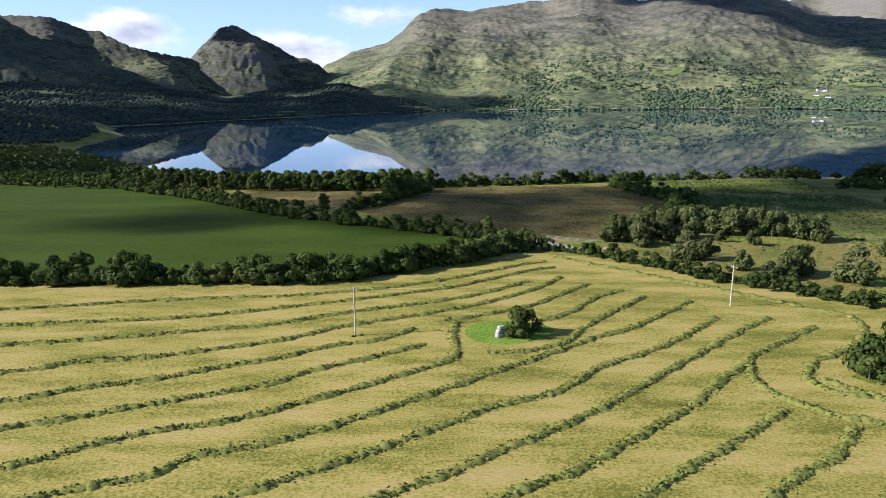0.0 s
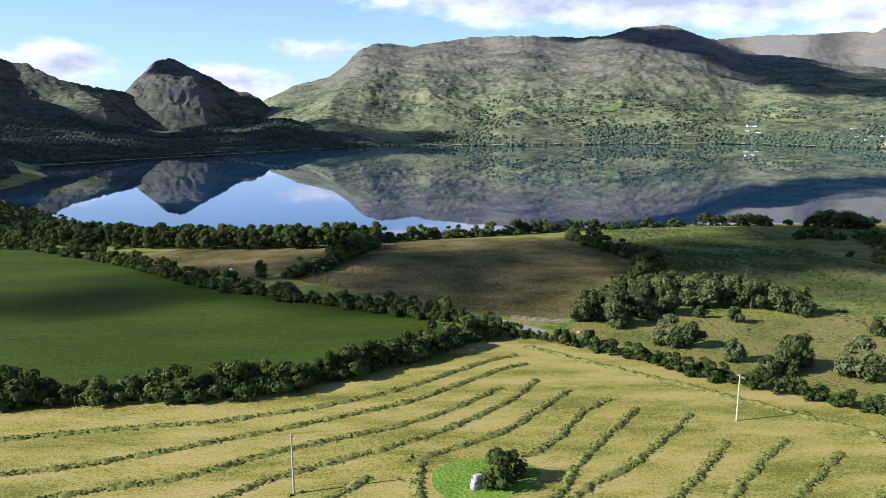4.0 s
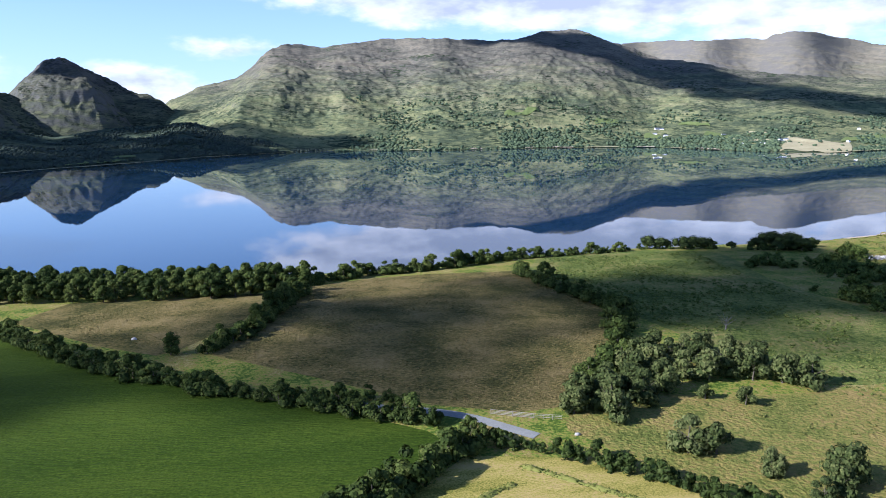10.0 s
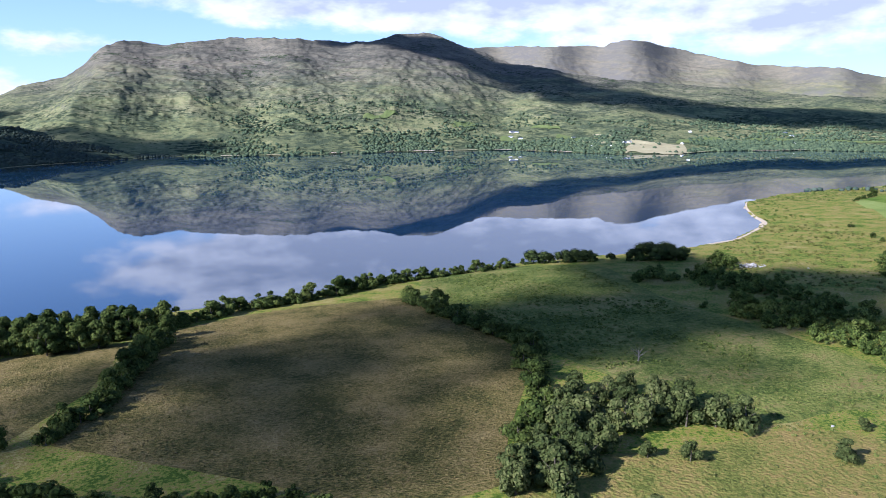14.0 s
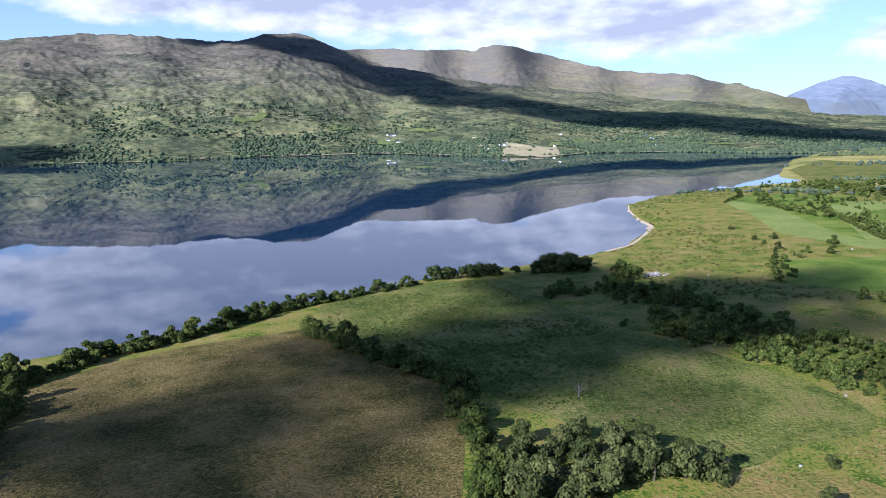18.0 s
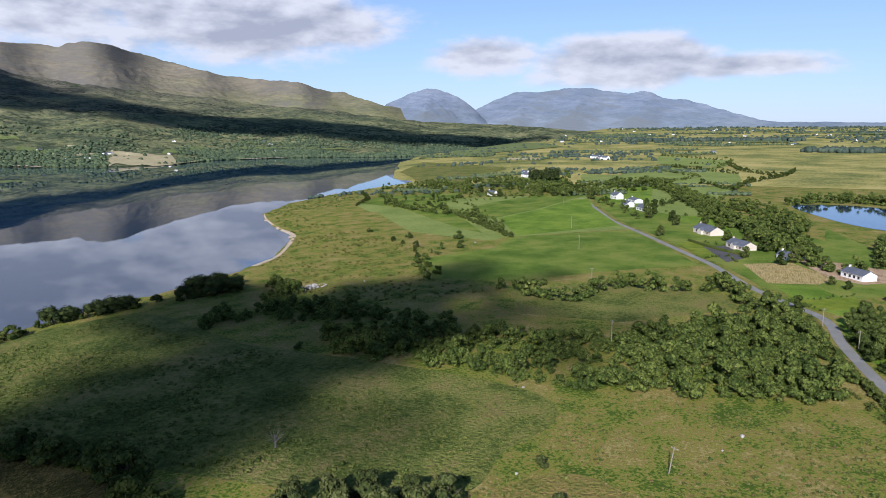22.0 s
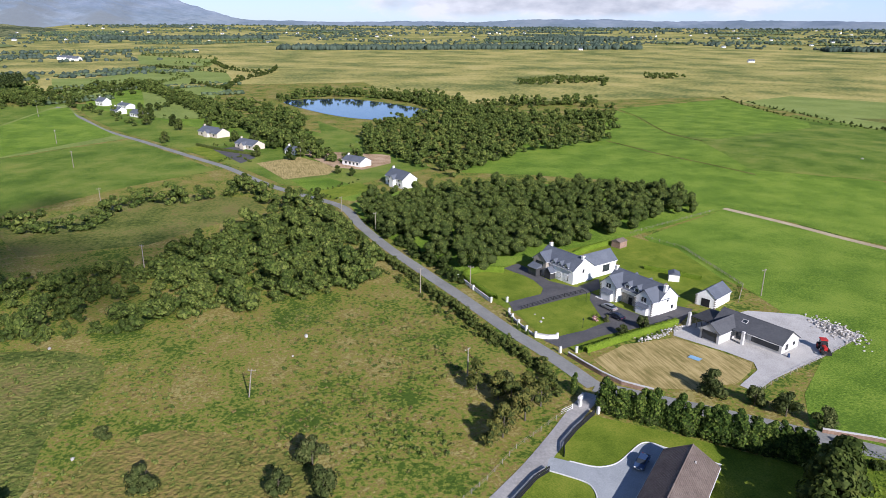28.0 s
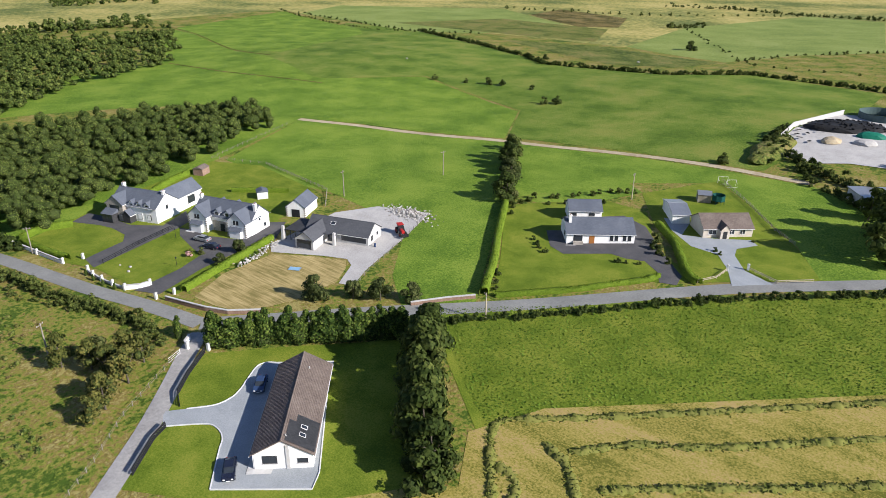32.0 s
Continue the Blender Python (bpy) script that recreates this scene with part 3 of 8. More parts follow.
# ---- fields, roads and yards, laid on the land ----
def curve_through(points, each=6, closed=False):
    """A smooth line through a few points (Catmull-Rom)."""
    p = [np.array(q, float) for q in points]
    if closed:
        p = [p[-1]] + p + [p[0], p[1]]
    else:
        p = [2 * p[0] - p[1]] + p + [2 * p[-1] - p[-2]]
    out = []
    for a, b, c, d in zip(p, p[1:], p[2:], p[3:]):
        for t in np.arange(each) / each:
            out.append(.5 * ((2 * b) + (c - a) * t + (2 * a - 5 * b + 4 * c - d) * t * t + (3 * b - a - 3 * c + d) * t ** 3))
    if not closed:
        out.append(p[-2])
    return [tuple(q) for q in out]


def inside(x, y, poly):
    hit = np.zeros(np.shape(x), bool)
    for (ax, ay), (bx, by) in zip(poly, poly[1:] + poly[:1]):
        cross = ((ay > y) != (by > y))
        with np.errstate(divide="ignore", invalid="ignore"):
            hit ^= cross & (x < (bx - ax) * (y - ay) / (by - ay + 1e-12) + ax)
    return hit


def patch(name, outline, material, label, category, lift=.05, step=6.0, smooth=False, kind="structure"):
    """A piece of ground with its own cover, draped over the land."""
    from_curve = curve_through(outline, 6, True) if smooth else outline
    poly = []
    for (ax, ay), (bx, by) in zip(from_curve, list(from_curve[1:]) + [from_curve[0]]):
        parts = max(1, int(math.hypot(bx - ax, by - ay) / step))
        poly += [(ax + (bx - ax) * k / parts, ay + (by - ay) * k / parts) for k in range(parts)]
    px, py = np.array(poly).T
    ix, iy = np.meshgrid(np.arange(px.min(), px.max(), step) + step * .37, np.arange(py.min(), py.max(), step) + step * .41)
    ok = inside(ix, iy, poly) & (gap(ix, iy, poly + [poly[0]]) > step * .35)
    pts = [Vector(p) for p in poly] + [Vector((a, b)) for a, b in zip(ix[ok], iy[ok])]
    v, _, f, *_ = geometry.delaunay_2d_cdt(pts, [], [list(range(len(poly)))], 1, 1e-4)
    v = np.array([tuple(q) for q in v])
    z = land(v[:, 0], v[:, 1]) + lift
    return sheet(name, np.column_stack([v, z]), f, material, label, category, kind)


def ribbon(name, line, width, material, label, category, lift=.08, crown=.04, smooth=True, kind="structure"):
    line = curve_through(line, 6) if smooth else line
    verts, faces = [], []
    for k, p in enumerate(line):
        a, b = np.array(line[max(0, k - 1)]), np.array(line[min(len(line) - 1, k + 1)])
        d = (b - a) / (np.linalg.norm(b - a) + 1e-9)
        side = np.array([d[1], -d[0]])
        for j in range(5):
            q = np.array(p) + side * width * (j / 4 - .5)
            verts.append((q[0], q[1], height(*q) + lift + crown * (1 - abs(j / 2 - 1))))
        if k:
            o = (k - 1) * 5
            faces += [(o + j, o + j + 1, o + j + 6, o + j + 5) for j in range(4)]
    return sheet(name, verts, faces, material, label, category, kind)


GREEN_TOP = [(-188, 376), (-146, 330), (-105, 295), (-67, 253), (-36, 227), (-15, 213), (1, 202), (17, 192)]
GREEN_BOTTOM = [(-150, 150), (-98, 146), (-62, 146), (-37, 146), (-26, 148), (-12, 154), (0, 162), (11, 171), (20, 180)]
HAY_EAST = [(27, 181), (40, 173), (52, 162), (61, 152), (69, 144), (79, 135), (92, 126)]
ROAD_SOUTH = [(127, 91), (116, 79.5), (105, 68), (93, 56.5), (82, 45.7), (70.6, 33.4), (59, 20.5), (48, 9.2), (36.5, -1), (25, -11), (-20, -50), (-90, -110)]
ROAD_NORTH = [(127, 91), (136, 92.5), (146, 94.5), (159, 97.7), (173, 100.2), (189, 103), (211, 107.5), (232, 112), (262, 116.5), (293, 119.5), (318, 133), (344, 147), (392, 166), (427, 184), (493, 218), (550, 249), (622, 278),
              (690, 305), (735, 330)]
field_hay = patch("field_hay", [(-150, 148), (-98, 144), (-62, 144), (-37, 144), (-26, 146), (-12, 152), (0, 160), (11, 169), (20, 178)] + HAY_EAST[1:6] + [(91, 124), (84, 112), (74, 102), (67, 99), (60, 94), (66, 84), (60, 72), (16, 32), (-30, -10), (-100, -70), (-180, 20)],
                  HAY, "mown hay field, straw-yellow between green swaths", "field", .05, 5)
patch("field_green", GREEN_TOP[:-1] + [(15, 190), (18, 183)] + GREEN_BOTTOM[::-1][1:] + [(-260, 190), (-260, 340)], MEADOW, "smooth deep green grass field", "field", .05, 6)
patch("field_brown", [(-35, 255), (-23, 281), (-5, 358), (21, 372), (49, 376), (94, 369), (90, 325), (97, 292), (95, 270), (82, 246), (62, 220), (47, 197), (36, 196), (18, 204), (-7, 228)], BROWN, "brown rushy field of dry grass", "field", .05, 5)
patch("field_brown_small", [(-106, 312), (-98, 345), (-66, 345), (-44, 347), (-20, 345), (-30, 290), (-44, 263), (-50, 258), (-68, 272)], BROWN, "small brown rushy field beside the wood", "field", .05, 5)
patch("field_fern", [(98, 369), (118, 412), (185, 418), (215, 400), (212, 377), (190, 318), (186, 258), (150, 225), (118, 205), (108, 220), (104, 255), (102, 285), (94, 330)], FERN, "dark green fern and rough grass slope", "field", .05, 6)
patch("field_mixed", [(214, 400), (212, 377), (192, 318), (188, 258), (184, 218), (176, 196), (160, 190), (140, 196), (122, 196), (112, 206), (120, 240), (150, 300), (180, 390)], MIDGROUND, "rough grass mixed with fern", "field", .035, 6, True)
patch("field_rush", [(44, 188), (62, 202), (86, 196), (104, 194), (122, 192), (136, 178), (126, 158), (110, 148), (98, 154), (88, 140), (72, 148), (58, 162), (50, 174)], RUSH_GRASS, "orange-brown rush and bog grass among willows", "field", .03, 6, True)
patch("field_corner", [(37, -4), (46, -20.5), (62, -40.5), (78, -58.5), (86, -68), (54, -69), (30, -50), (8, -24)], PASTURE, "green paddock shaded by trees", "field", .05, 6)
patch("field_gap", [(112, -8.5), (98, -22), (92, -34.5), (100, -41), (119, -9)], PASTURE, "green strip behind a garden", "field", .045, 6)
patch("field_light", [(455, 304), (511, 231), (620, 277), (745, 316), (682, 440), (640, 498), (600, 520), (560, 480), (560, 392)], PALE_PASTURE, "light green silage field", "field", .1, 12)
patch("field_deep", [(318, 298), (320, 258), (360, 214), (388, 172), (430, 190), (508, 228), (452, 304), (415, 300), (370, 330)], DEEP_PASTURE, "deep green field beside the lakeside rough", "field", .05, 8)
patch("field_rise", [(560, 392), (578, 440), (612, 488), (690, 541), (614, 526), (540, 455), (465, 388), (450, 346), (440, 312), (458, 306)], PALE_PASTURE, "pale green meadow near the lake", "field", .05, 12)
patch("field_paddock", [(89, 52), (118, 1), (119, -8), (158, -60), (186, -49), (218, -42), (245, -32), (220, 22), (190, 25), (166, 22), (148, 25), (126, 33), (112, 52), (101, 61)], PASTURE, "bright green paddock behind the houses", "field", .05, 6)
patch("field_east", [(346, 52), (330, 20), (300, -20), (247, -33), (218, -44), (186, -52), (160, -61), (180, -100), (260, -130), (296, -92), (370, -82), (412, -68), (430, -20)], PASTURE, "broad green pasture", "field", .05, 9)
patch("field_south", [(296, -92), (260, -132), (180, -102), (160, -63), (116, -72), (70, -75), (60, -150), (62, -240), (128, -250), (162, -216), (206, -217), (238, -213), (263, -233), (330, -263), (415, -298), (500, -300), (437, -141), (370, -84)],
      DEEP_PASTURE, "rolling green hill pasture", "field", .08, 12)
patch("field_back", [(120, -8), (100, -40), (60, -68), (85, -69), (115, -66), (143, -59), (157, -60)], PASTURE, "green paddock by the farm track", "field", .05, 6)
patch("field_road", [(99, 60), (20, -10), (-30, -52), (-60, -40), (-30, -8), (16, 34), (60, 74), (64, 84), (82, 70)], LAWN, "green unmown strip of grass", "field", .045, 6)
patch("field_houses", [(322, 118), (345, 90), (372, 62), (416, 66), (486, 95), (554, 160), (622, 210), (727, 292), (731, 308), (622, 272), (550, 243), (493, 212), (427, 178), (392, 160), (344, 141)], DEEP_PASTURE, "green fields and gardens behind roadside houses", "field", .07, 8)
patch("field_slope", [(300, 150), (285, 165), (262, 192), (262, 232), (300, 250), (330, 214), (330, 175), (322, 156)], MIDGROUND, "olive rough grass between scrub and road", "field", .045, 8)
patch("field_gate", [(412, -64), (470, -103), (518, -120), (533, -138), (572, -166), (523, -158), (470, -139), (420, -122), (379, -117), (298, -88), (370, -79)], PASTURE, "bright green pasture beside a plantation", "field", .1, 9)
patch("wood_floor", [(296, 116), (262, 113.5), (225, 105.5), (199, 98.5), (202, 78), (212, 56), (220, 30), (236, -10), (246, -34), (282, -32), (302, 0), (317, 50), (314, 95)], PASTURE, "green grass running under the edge of a wood", "field", .036, 8)
ribbon("road_south", ROAD_SOUTH, 4.6, ASPHALT, "narrow grey tarmac country road", "road")
ribbon("road_north", ROAD_NORTH, 3.9, ASPHALT, "narrow grey tarmac country road", "road", .085)
ribbon("lane", [(124, 93), (119.5, 98.5), (112, 106.5), (105, 114.4), (101, 119.5), (96, 126)], 3.6, LANE, "tarmac lane to a bungalow", "lane", .09)
ribbon("lane_west", [(0, 208.5), (8, 204), (17, 200.5), (25, 195.5), (31, 189), (36, 183.5)], 3.2, ASPHALT, "narrow tarmac lane between hedges", "lane", .09)
ribbon("track", [(245, -31.5), (217, -41), (187, -48.5), (161, -57), (143, -61), (115, -68), (87, -71.6), (54, -71)], 3.2, TRACK, "pale dirt farm track", "track", .1)
patch("pond", [(703, 116), (721, 83), (704, 44), (625, 4), (583, 5), (550, 41), (573, 75), (637, 102)], POND, "small blue pond among trees", "pond", .25, 30, True)
ribbon("beach", [(330, 431), (364, 440), (426, 474), (448, 492), (468, 521), (508, 566), (545, 600)], 9, SAND, "pale sandy strip along the lake", "shore", .1, 0)


# ---- trees ----
rng = np.random.default_rng(7)


def ico():
    bm = bmesh.new()
    bmesh.ops.create_icosphere(bm, subdivisions=1, radius=1)
    v = np.array([tuple(q.co) for q in bm.verts])
    f = np.array([[q.index for q in p.verts] for p in bm.faces])
    bm.free()
    return v, f


ICO_V, ICO_F = ico()


def tri_mesh(name, V, T, M, materials):
    me = bpy.data.meshes.new(name)
    me.vertices.add(len(V))
    me.vertices.foreach_set("co", np.asarray(V, np.float32).ravel())
    me.loops.add(len(T) * 3)
    me.loops.foreach_set("vertex_index", np.asarray(T, np.int32).ravel())
    me.polygons.add(len(T))
    me.polygons.foreach_set("loop_start", np.arange(0, len(T) * 3, 3, dtype=np.int32))
    me.polygons.foreach_set("material_index", np.asarray(M, np.int32))
    for mt in materials:
        me.materials.append(mt)
    me.update()
    me.validate()
    return me


def leaves(points, normals, size):
    """A small folded leaf spray, two triangles, at each point."""
    n = len(points)
    nrm = normals / (np.linalg.norm(normals, axis=1, keepdims=True) + 1e-9)
    side = np.cross(nrm, rng.normal(size=(n, 3)))
    side /= np.linalg.norm(side, axis=1, keepdims=True) + 1e-9
    up = np.cross(nrm, side)
    s = size * rng.uniform(.55, 1.3, (n, 1))
    a, b = side * s * .5, up * s * .5 * rng.uniform(.6, 1.1, (n, 1))
    V = np.stack([points - a, points - b + nrm * s * .12, points + a, points + b + nrm * s * .12], 1).reshape(-1, 3)
    o = np.arange(n)[:, None] * 4
    T = np.concatenate([o + [0, 1, 2], o + [0, 2, 3]], 1).reshape(-1, 3)
    return V, T


def crown(lobes, leaf=.5, each=60, core=.77):
    """Arrays of a crown: rough cores, mostly coloured dark for inner shade, with leaf sprays round them. lobes: x, y,
    z, radius, squash.
    """
    Vs, Ts, Ms, off = [], [], [], 0
    for x, y, z, r, q in lobes:
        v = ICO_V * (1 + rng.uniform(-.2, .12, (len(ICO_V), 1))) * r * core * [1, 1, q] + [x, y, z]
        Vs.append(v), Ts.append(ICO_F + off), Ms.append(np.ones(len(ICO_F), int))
        off += len(v)
        d = rng.normal(size=(each, 3))
        d[:, 2] = np.abs(d[:, 2]) * rng.choice([1, 1, 1, -.6], each)
        d /= np.linalg.norm(d, axis=1, keepdims=True)
        p = d * r * rng.uniform(.83, 1.07, (each, 1)) * [1, 1, q] + [x, y, z]
        lv, lt = leaves(p, d + rng.normal(size=(each, 3)) * .24, leaf)
        Vs.append(lv), Ts.append(lt + off), Ms.append(np.zeros(len(lt), int))
        off += len(lv)
    return np.concatenate(Vs), np.concatenate(Ts), np.concatenate(Ms)


def limb(path, radii, sides=6):
    V, T = [], []
    for k, (p, r) in enumerate(zip(path, radii)):
        for j in range(sides):
            a = 2 * math.pi * j / sides
            V.append((p[0] + r * math.cos(a), p[1] + r * math.sin(a), p[2]))
        if k:
            o = (k - 1) * sides
            for j in range(sides):
                i = (j + 1) % sides
                T += [(o + j, o + i, o + sides + i), (o + j, o + sides + i, o + sides + j)]
    return np.array(V), np.array(T)


def trunk_arrays(high, thick, reach, limbs=4):
    V, T = limb([(0, 0, -.3), (0, 0, .4), (.05 * high * .2, 0, high * .35), (.03 * high, .02 * high, high * .8)], [thick * 1.3, thick, thick * .75, thick * .25])
    Vs, Ts, off = [V], [T], len(V)
    for k in range(limbs):
        a = 2 * math.pi * (k + rng.uniform(-.2, .2)) / limbs
        h0 = high * rng.uniform(.3, .5)
        e = (reach * .6 * math.cos(a), reach * .6 * math.sin(a), high * rng.uniform(.55, .8))
        v, t = limb([(0, 0, h0), (e[0] * .5, e[1] * .5, (h0 + e[2]) * .48), e], [thick * .5, thick * .35, thick * .12], 5)
        Vs.append(v), Ts.append(t + off)
        off += len(v)
    return np.concatenate(Vs), np.concatenate(Ts)


def broad_lobes(high, wide, count, low=.25):
    out = []
    for k in range(count):
        a, u = rng.uniform(0, 2 * math.pi), rng.uniform(0, 1)
        z = high * (low + (1 - low) * u * .86)
        ring = wide * .5 * math.sin(math.pi * min(1, .18 + .8 * u)) ** .7 * rng.uniform(.35, .8)
        r = wide * rng.uniform(.16, .25) * (1.1 - .35 * u)
        out.append((ring * math.cos(a), ring * math.sin(a), max(z - r * .4, r * .7), r, rng.uniform(.75, 1.0)))
    return out


def make_tree(name, kind, lobes, leaf, each, leaf_mat, trunk=None, bark=None):
    V, T, M = crown(lobes, leaf, each)
    cm = tri_mesh(kind + "_crown", V, T, M, [leaf_mat, CORE_SHADE])
    tm = None
    if trunk:
        tv, tt = trunk_arrays(*trunk)
        tm = tri_mesh(kind + "_trunk", tv, tt, np.zeros(len(tt), int), [bark or BARK])
    return name, cm, tm, (V, T, M)


def plant(proto, x, y, size=1.0, turn=None, tall=1.0, label="", category="tree", group="", z=None):
    name, cm, tm, _ = proto
    ob = new(name)
    ob.empty_display_size = .3
    c = new("crown", cm)
    c.parent = ob
    if tm:
        t = new("trunk", tm)
        t.parent = ob
    turn = rng.uniform(0, 2 * math.pi) if turn is None else turn
    ob.matrix_basis = Matrix.LocRotScale((x, y, (height(x, y) if z is None else z) - .05), Euler((0, 0, turn)), (size, size, size * tall))
    return tagged(ob, label, category, group)


def thicket(name, protos, spots, materials, label, category):
    """Far or dense growth that nobody could count: one object. spots: x, y, size."""
    Vs, Ts, Ms, off = [], [], [], 0
    xy = np.array([s[:2] for s in spots])
    zz = land(xy[:, 0], xy[:, 1])
    for (x, y, s), z in zip(spots, zz):
        V, T, M = protos[rng.integers(len(protos))]
        a = rng.uniform(0, 2 * math.pi)
        c, d = math.cos(a) * s, math.sin(a) * s
        W = np.column_stack([V[:, 0] * c - V[:, 1] * d + x, V[:, 0] * d + V[:, 1] * c + y, V[:, 2] * s * rng.uniform(.85, 1.15) + z - .1])
        Vs.append(W), Ts.append(T + off), Ms.append(M)
        off += len(V)
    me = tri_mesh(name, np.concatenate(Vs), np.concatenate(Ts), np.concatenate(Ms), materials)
    return tagged(new(name, me), label, category, kind="stuff")


ROUNDS = [make_tree("tree", "round_tree", broad_lobes(8, 6.6, 15, .22), .62, 70, LEAF, (7, .22, 3)) for _ in range(3)]
OLIVES = [make_tree("tree", "willow", broad_lobes(6, 6, 14, .12), .5, 70, LEAF_OLIVE, (5, .18, 3)) for _ in range(3)]
RUSTS = [make_tree("tree", "ash", broad_lobes(8, 6, 13, .3), .5, 70, LEAF_RUST, (7, .2, 3)) for _ in range(2)]
BUSHES = [make_tree("bush", "hedge_bush", broad_lobes(3.6, 4.4, 9, .08), .42, 60, LEAF, (2.4, .1, 1.6, 3)) for _ in range(4)]
PINES = [make_tree("pine_tree", "pine", [(a * 2.7 * math.cos(b), a * 2.7 * math.sin(b), 5.3 - .9 * a + rng.uniform(-2.2, 1.4), rng.uniform(1.6, 2.4), .8) for a, b in zip(rng.uniform(.1, 1.35, 22), rng.uniform(0, 6.3, 22))],
                   .55, 80, LEAF_DARK, (7, .3, 4)) for _ in range(2)]
CONIFERS = [make_tree("conifer", "cypress", [(rng.uniform(-.6, .6), rng.uniform(-.6, .6), z, 2.0 - .2 * z, 1.15) for z in np.linspace(.9, 6.8, 10)], .46, 110, LEAF_CYPRESS, (5, .2, 1.5, 3)) for _ in range(3)]
FIELD_BUSH = [crown(broad_lobes(3.6, 4.4, 7, .08), .48, 36) for _ in range(5)]
FAR_TREE = [crown(broad_lobes(7.5, 6.4, 7, .15), .85, 40, .86) for _ in range(6)]
FAR_BUSH = [crown(broad_lobes(5, 5.4, 5, .1), .95, 20, .84) for _ in range(5)]
SMALL = [crown(broad_lobes(5, 5.4, 9, .1), .46, 74) for _ in range(5)]
OAK = [crown([(x, y, z, r * 1.3, q) for x, y, z, r, q in broad_lobes(9, 7.6, 8, .3)], .4, 130, .9) for _ in range(6)]


def along(line, every, wander=.8):
    """Places along a broken line."""
    out, left = [], 0.0
    for (ax, ay), (bx, by) in zip(line, line[1:]):
        d = math.hypot(bx - ax, by - ay)
        while left < d:
            out.append((ax + (bx - ax) * left / d + rng.uniform(-wander, wander), ay + (by - ay) * left / d + rng.uniform(-wander, wander)))
            left += every * rng.uniform(.7, 1.3)
        left -= d
    return out


def within(poly, every, edge=0.0):
    px, py = np.array(poly, float).T
    ix, iy = np.meshgrid(np.arange(px.min(), px.max(), every), np.arange(py.min(), py.max(), every))
    ix, iy = ix + rng.uniform(-.45, .45, ix.shape) * every, iy + rng.uniform(-.45, .45, iy.shape) * every
    ok = inside(ix, iy, [tuple(p) for p in poly])
    return list(zip(ix[ok], iy[ok]))


def brake(line, every, size, label, wander=.8, jitter=.3, name="roadside_hedge", leaf=None):
    thicket(name, FIELD_BUSH, [(x, y, size * rng.uniform(1 - jitter, 1 + jitter)) for x, y in along(line, every, wander)], [leaf or LEAF, CORE_SHADE], label, "hedge")


def hedge(line, every, size, protos, label, group, jitter=.25, wander=.8, category="bush"):
    for x, y in along(line, every, wander):
        s = size * rng.uniform(1 - jitter, 1 + jitter)
        plant(protos[rng.integers(len(protos))], x, y, s, None, rng.uniform(.8, 1.15), label, category, group)


# hedge between the hay field and the green field
hedge(GREEN_BOTTOM[1:], 3.5, 1.75, BUSHES, "dense dark green hawthorn bush in a field hedge", "hedge beside the hay field", .3)
for x, y, s in ((-10, 156, .85), (-6, 158, .85), (-14, 153, .8), (2, 164, .6), (7, 168, .55), (22, 183, .75), (24, 182, .6), (-60, 146, .5), (-86, 147, .6), (-98, 146, .8)):
    plant(ROUNDS[rng.integers(3)], x, y, s, label="dark green leafy tree standing in a hedge", group="hedge trees")
hedge(GREEN_TOP, 3.2, 1.45, BUSHES, "dark green bush in a lane hedge", "lane hedge", .35, 1.4)
for x, y, s in ((-2, 207, .75), (10, 199, .6), (-30, 224, .55), (-62, 250, .6), (-75, 262, .6), (-100, 292, .8), (-120, 312, .8), (-135, 325, .9), (-20, 300, 1.2), (-16, 312, 1.3), (-12, 326, 1.3), (-24, 286, 1.0), (-8, 344, 1.2), (-46, 258, .9), (-82, 270, .9)):
    plant(ROUNDS[rng.integers(3)], x, y, s, label="dark green tree above the lane hedge", group="lane trees")
brake([(-14, 218), (-4, 212), (4, 210), (12, 206.5)], 2.0, .8, "dark green bushes on the far side of a lane", 1.0, .3, "lane_bushes")
brake(HAY_EAST, 1.7, .95, "light green bush in a scrubby field edge", 1.6, .35)
hedge([(93, 368), (92, 332), (97, 297), (101, 284), (95, 266), (86, 248), (79, 234), (68, 222), (58, 208)], 3.0, 1.65, BUSHES, "dense green bush along the brown field", "brown field hedge", .48, 2.2)
hedge([(-36, 256), (-25, 280), (-18, 305), (-9, 340)], 3.3, 1.7, BUSHES, "dark bush between two brown fields", "brown field hedge", .3, 1.4)
hedge([(-6, 364), (22, 384), (50, 390), (77, 402), (104, 414), (121, 416)], 2.7, 1.8, BUSHES, "dark bush on the lake shore", "shore bushes", .35, 2)
hedge([(121, 416), (135, 418), (146, 416), (160, 417), (175, 420)], 4.0, 1.45, BUSHES, "small dark tree on the lake shore", "shore bushes", .4, 1)
for x, y in within([(-170, 425), (-60, 385), (-2, 372), (-12, 352), (-30, 338), (-70, 342), (-110, 345), (-160, 360), (-200, 400)], 6.3):
    plant(ROUNDS[rng.integers(3)], x, y, rng.uniform(.8, 1.3) * (1 if x < -70 else 1.12), label="tall dark tree in the lakeside wood", group="lakeside wood")
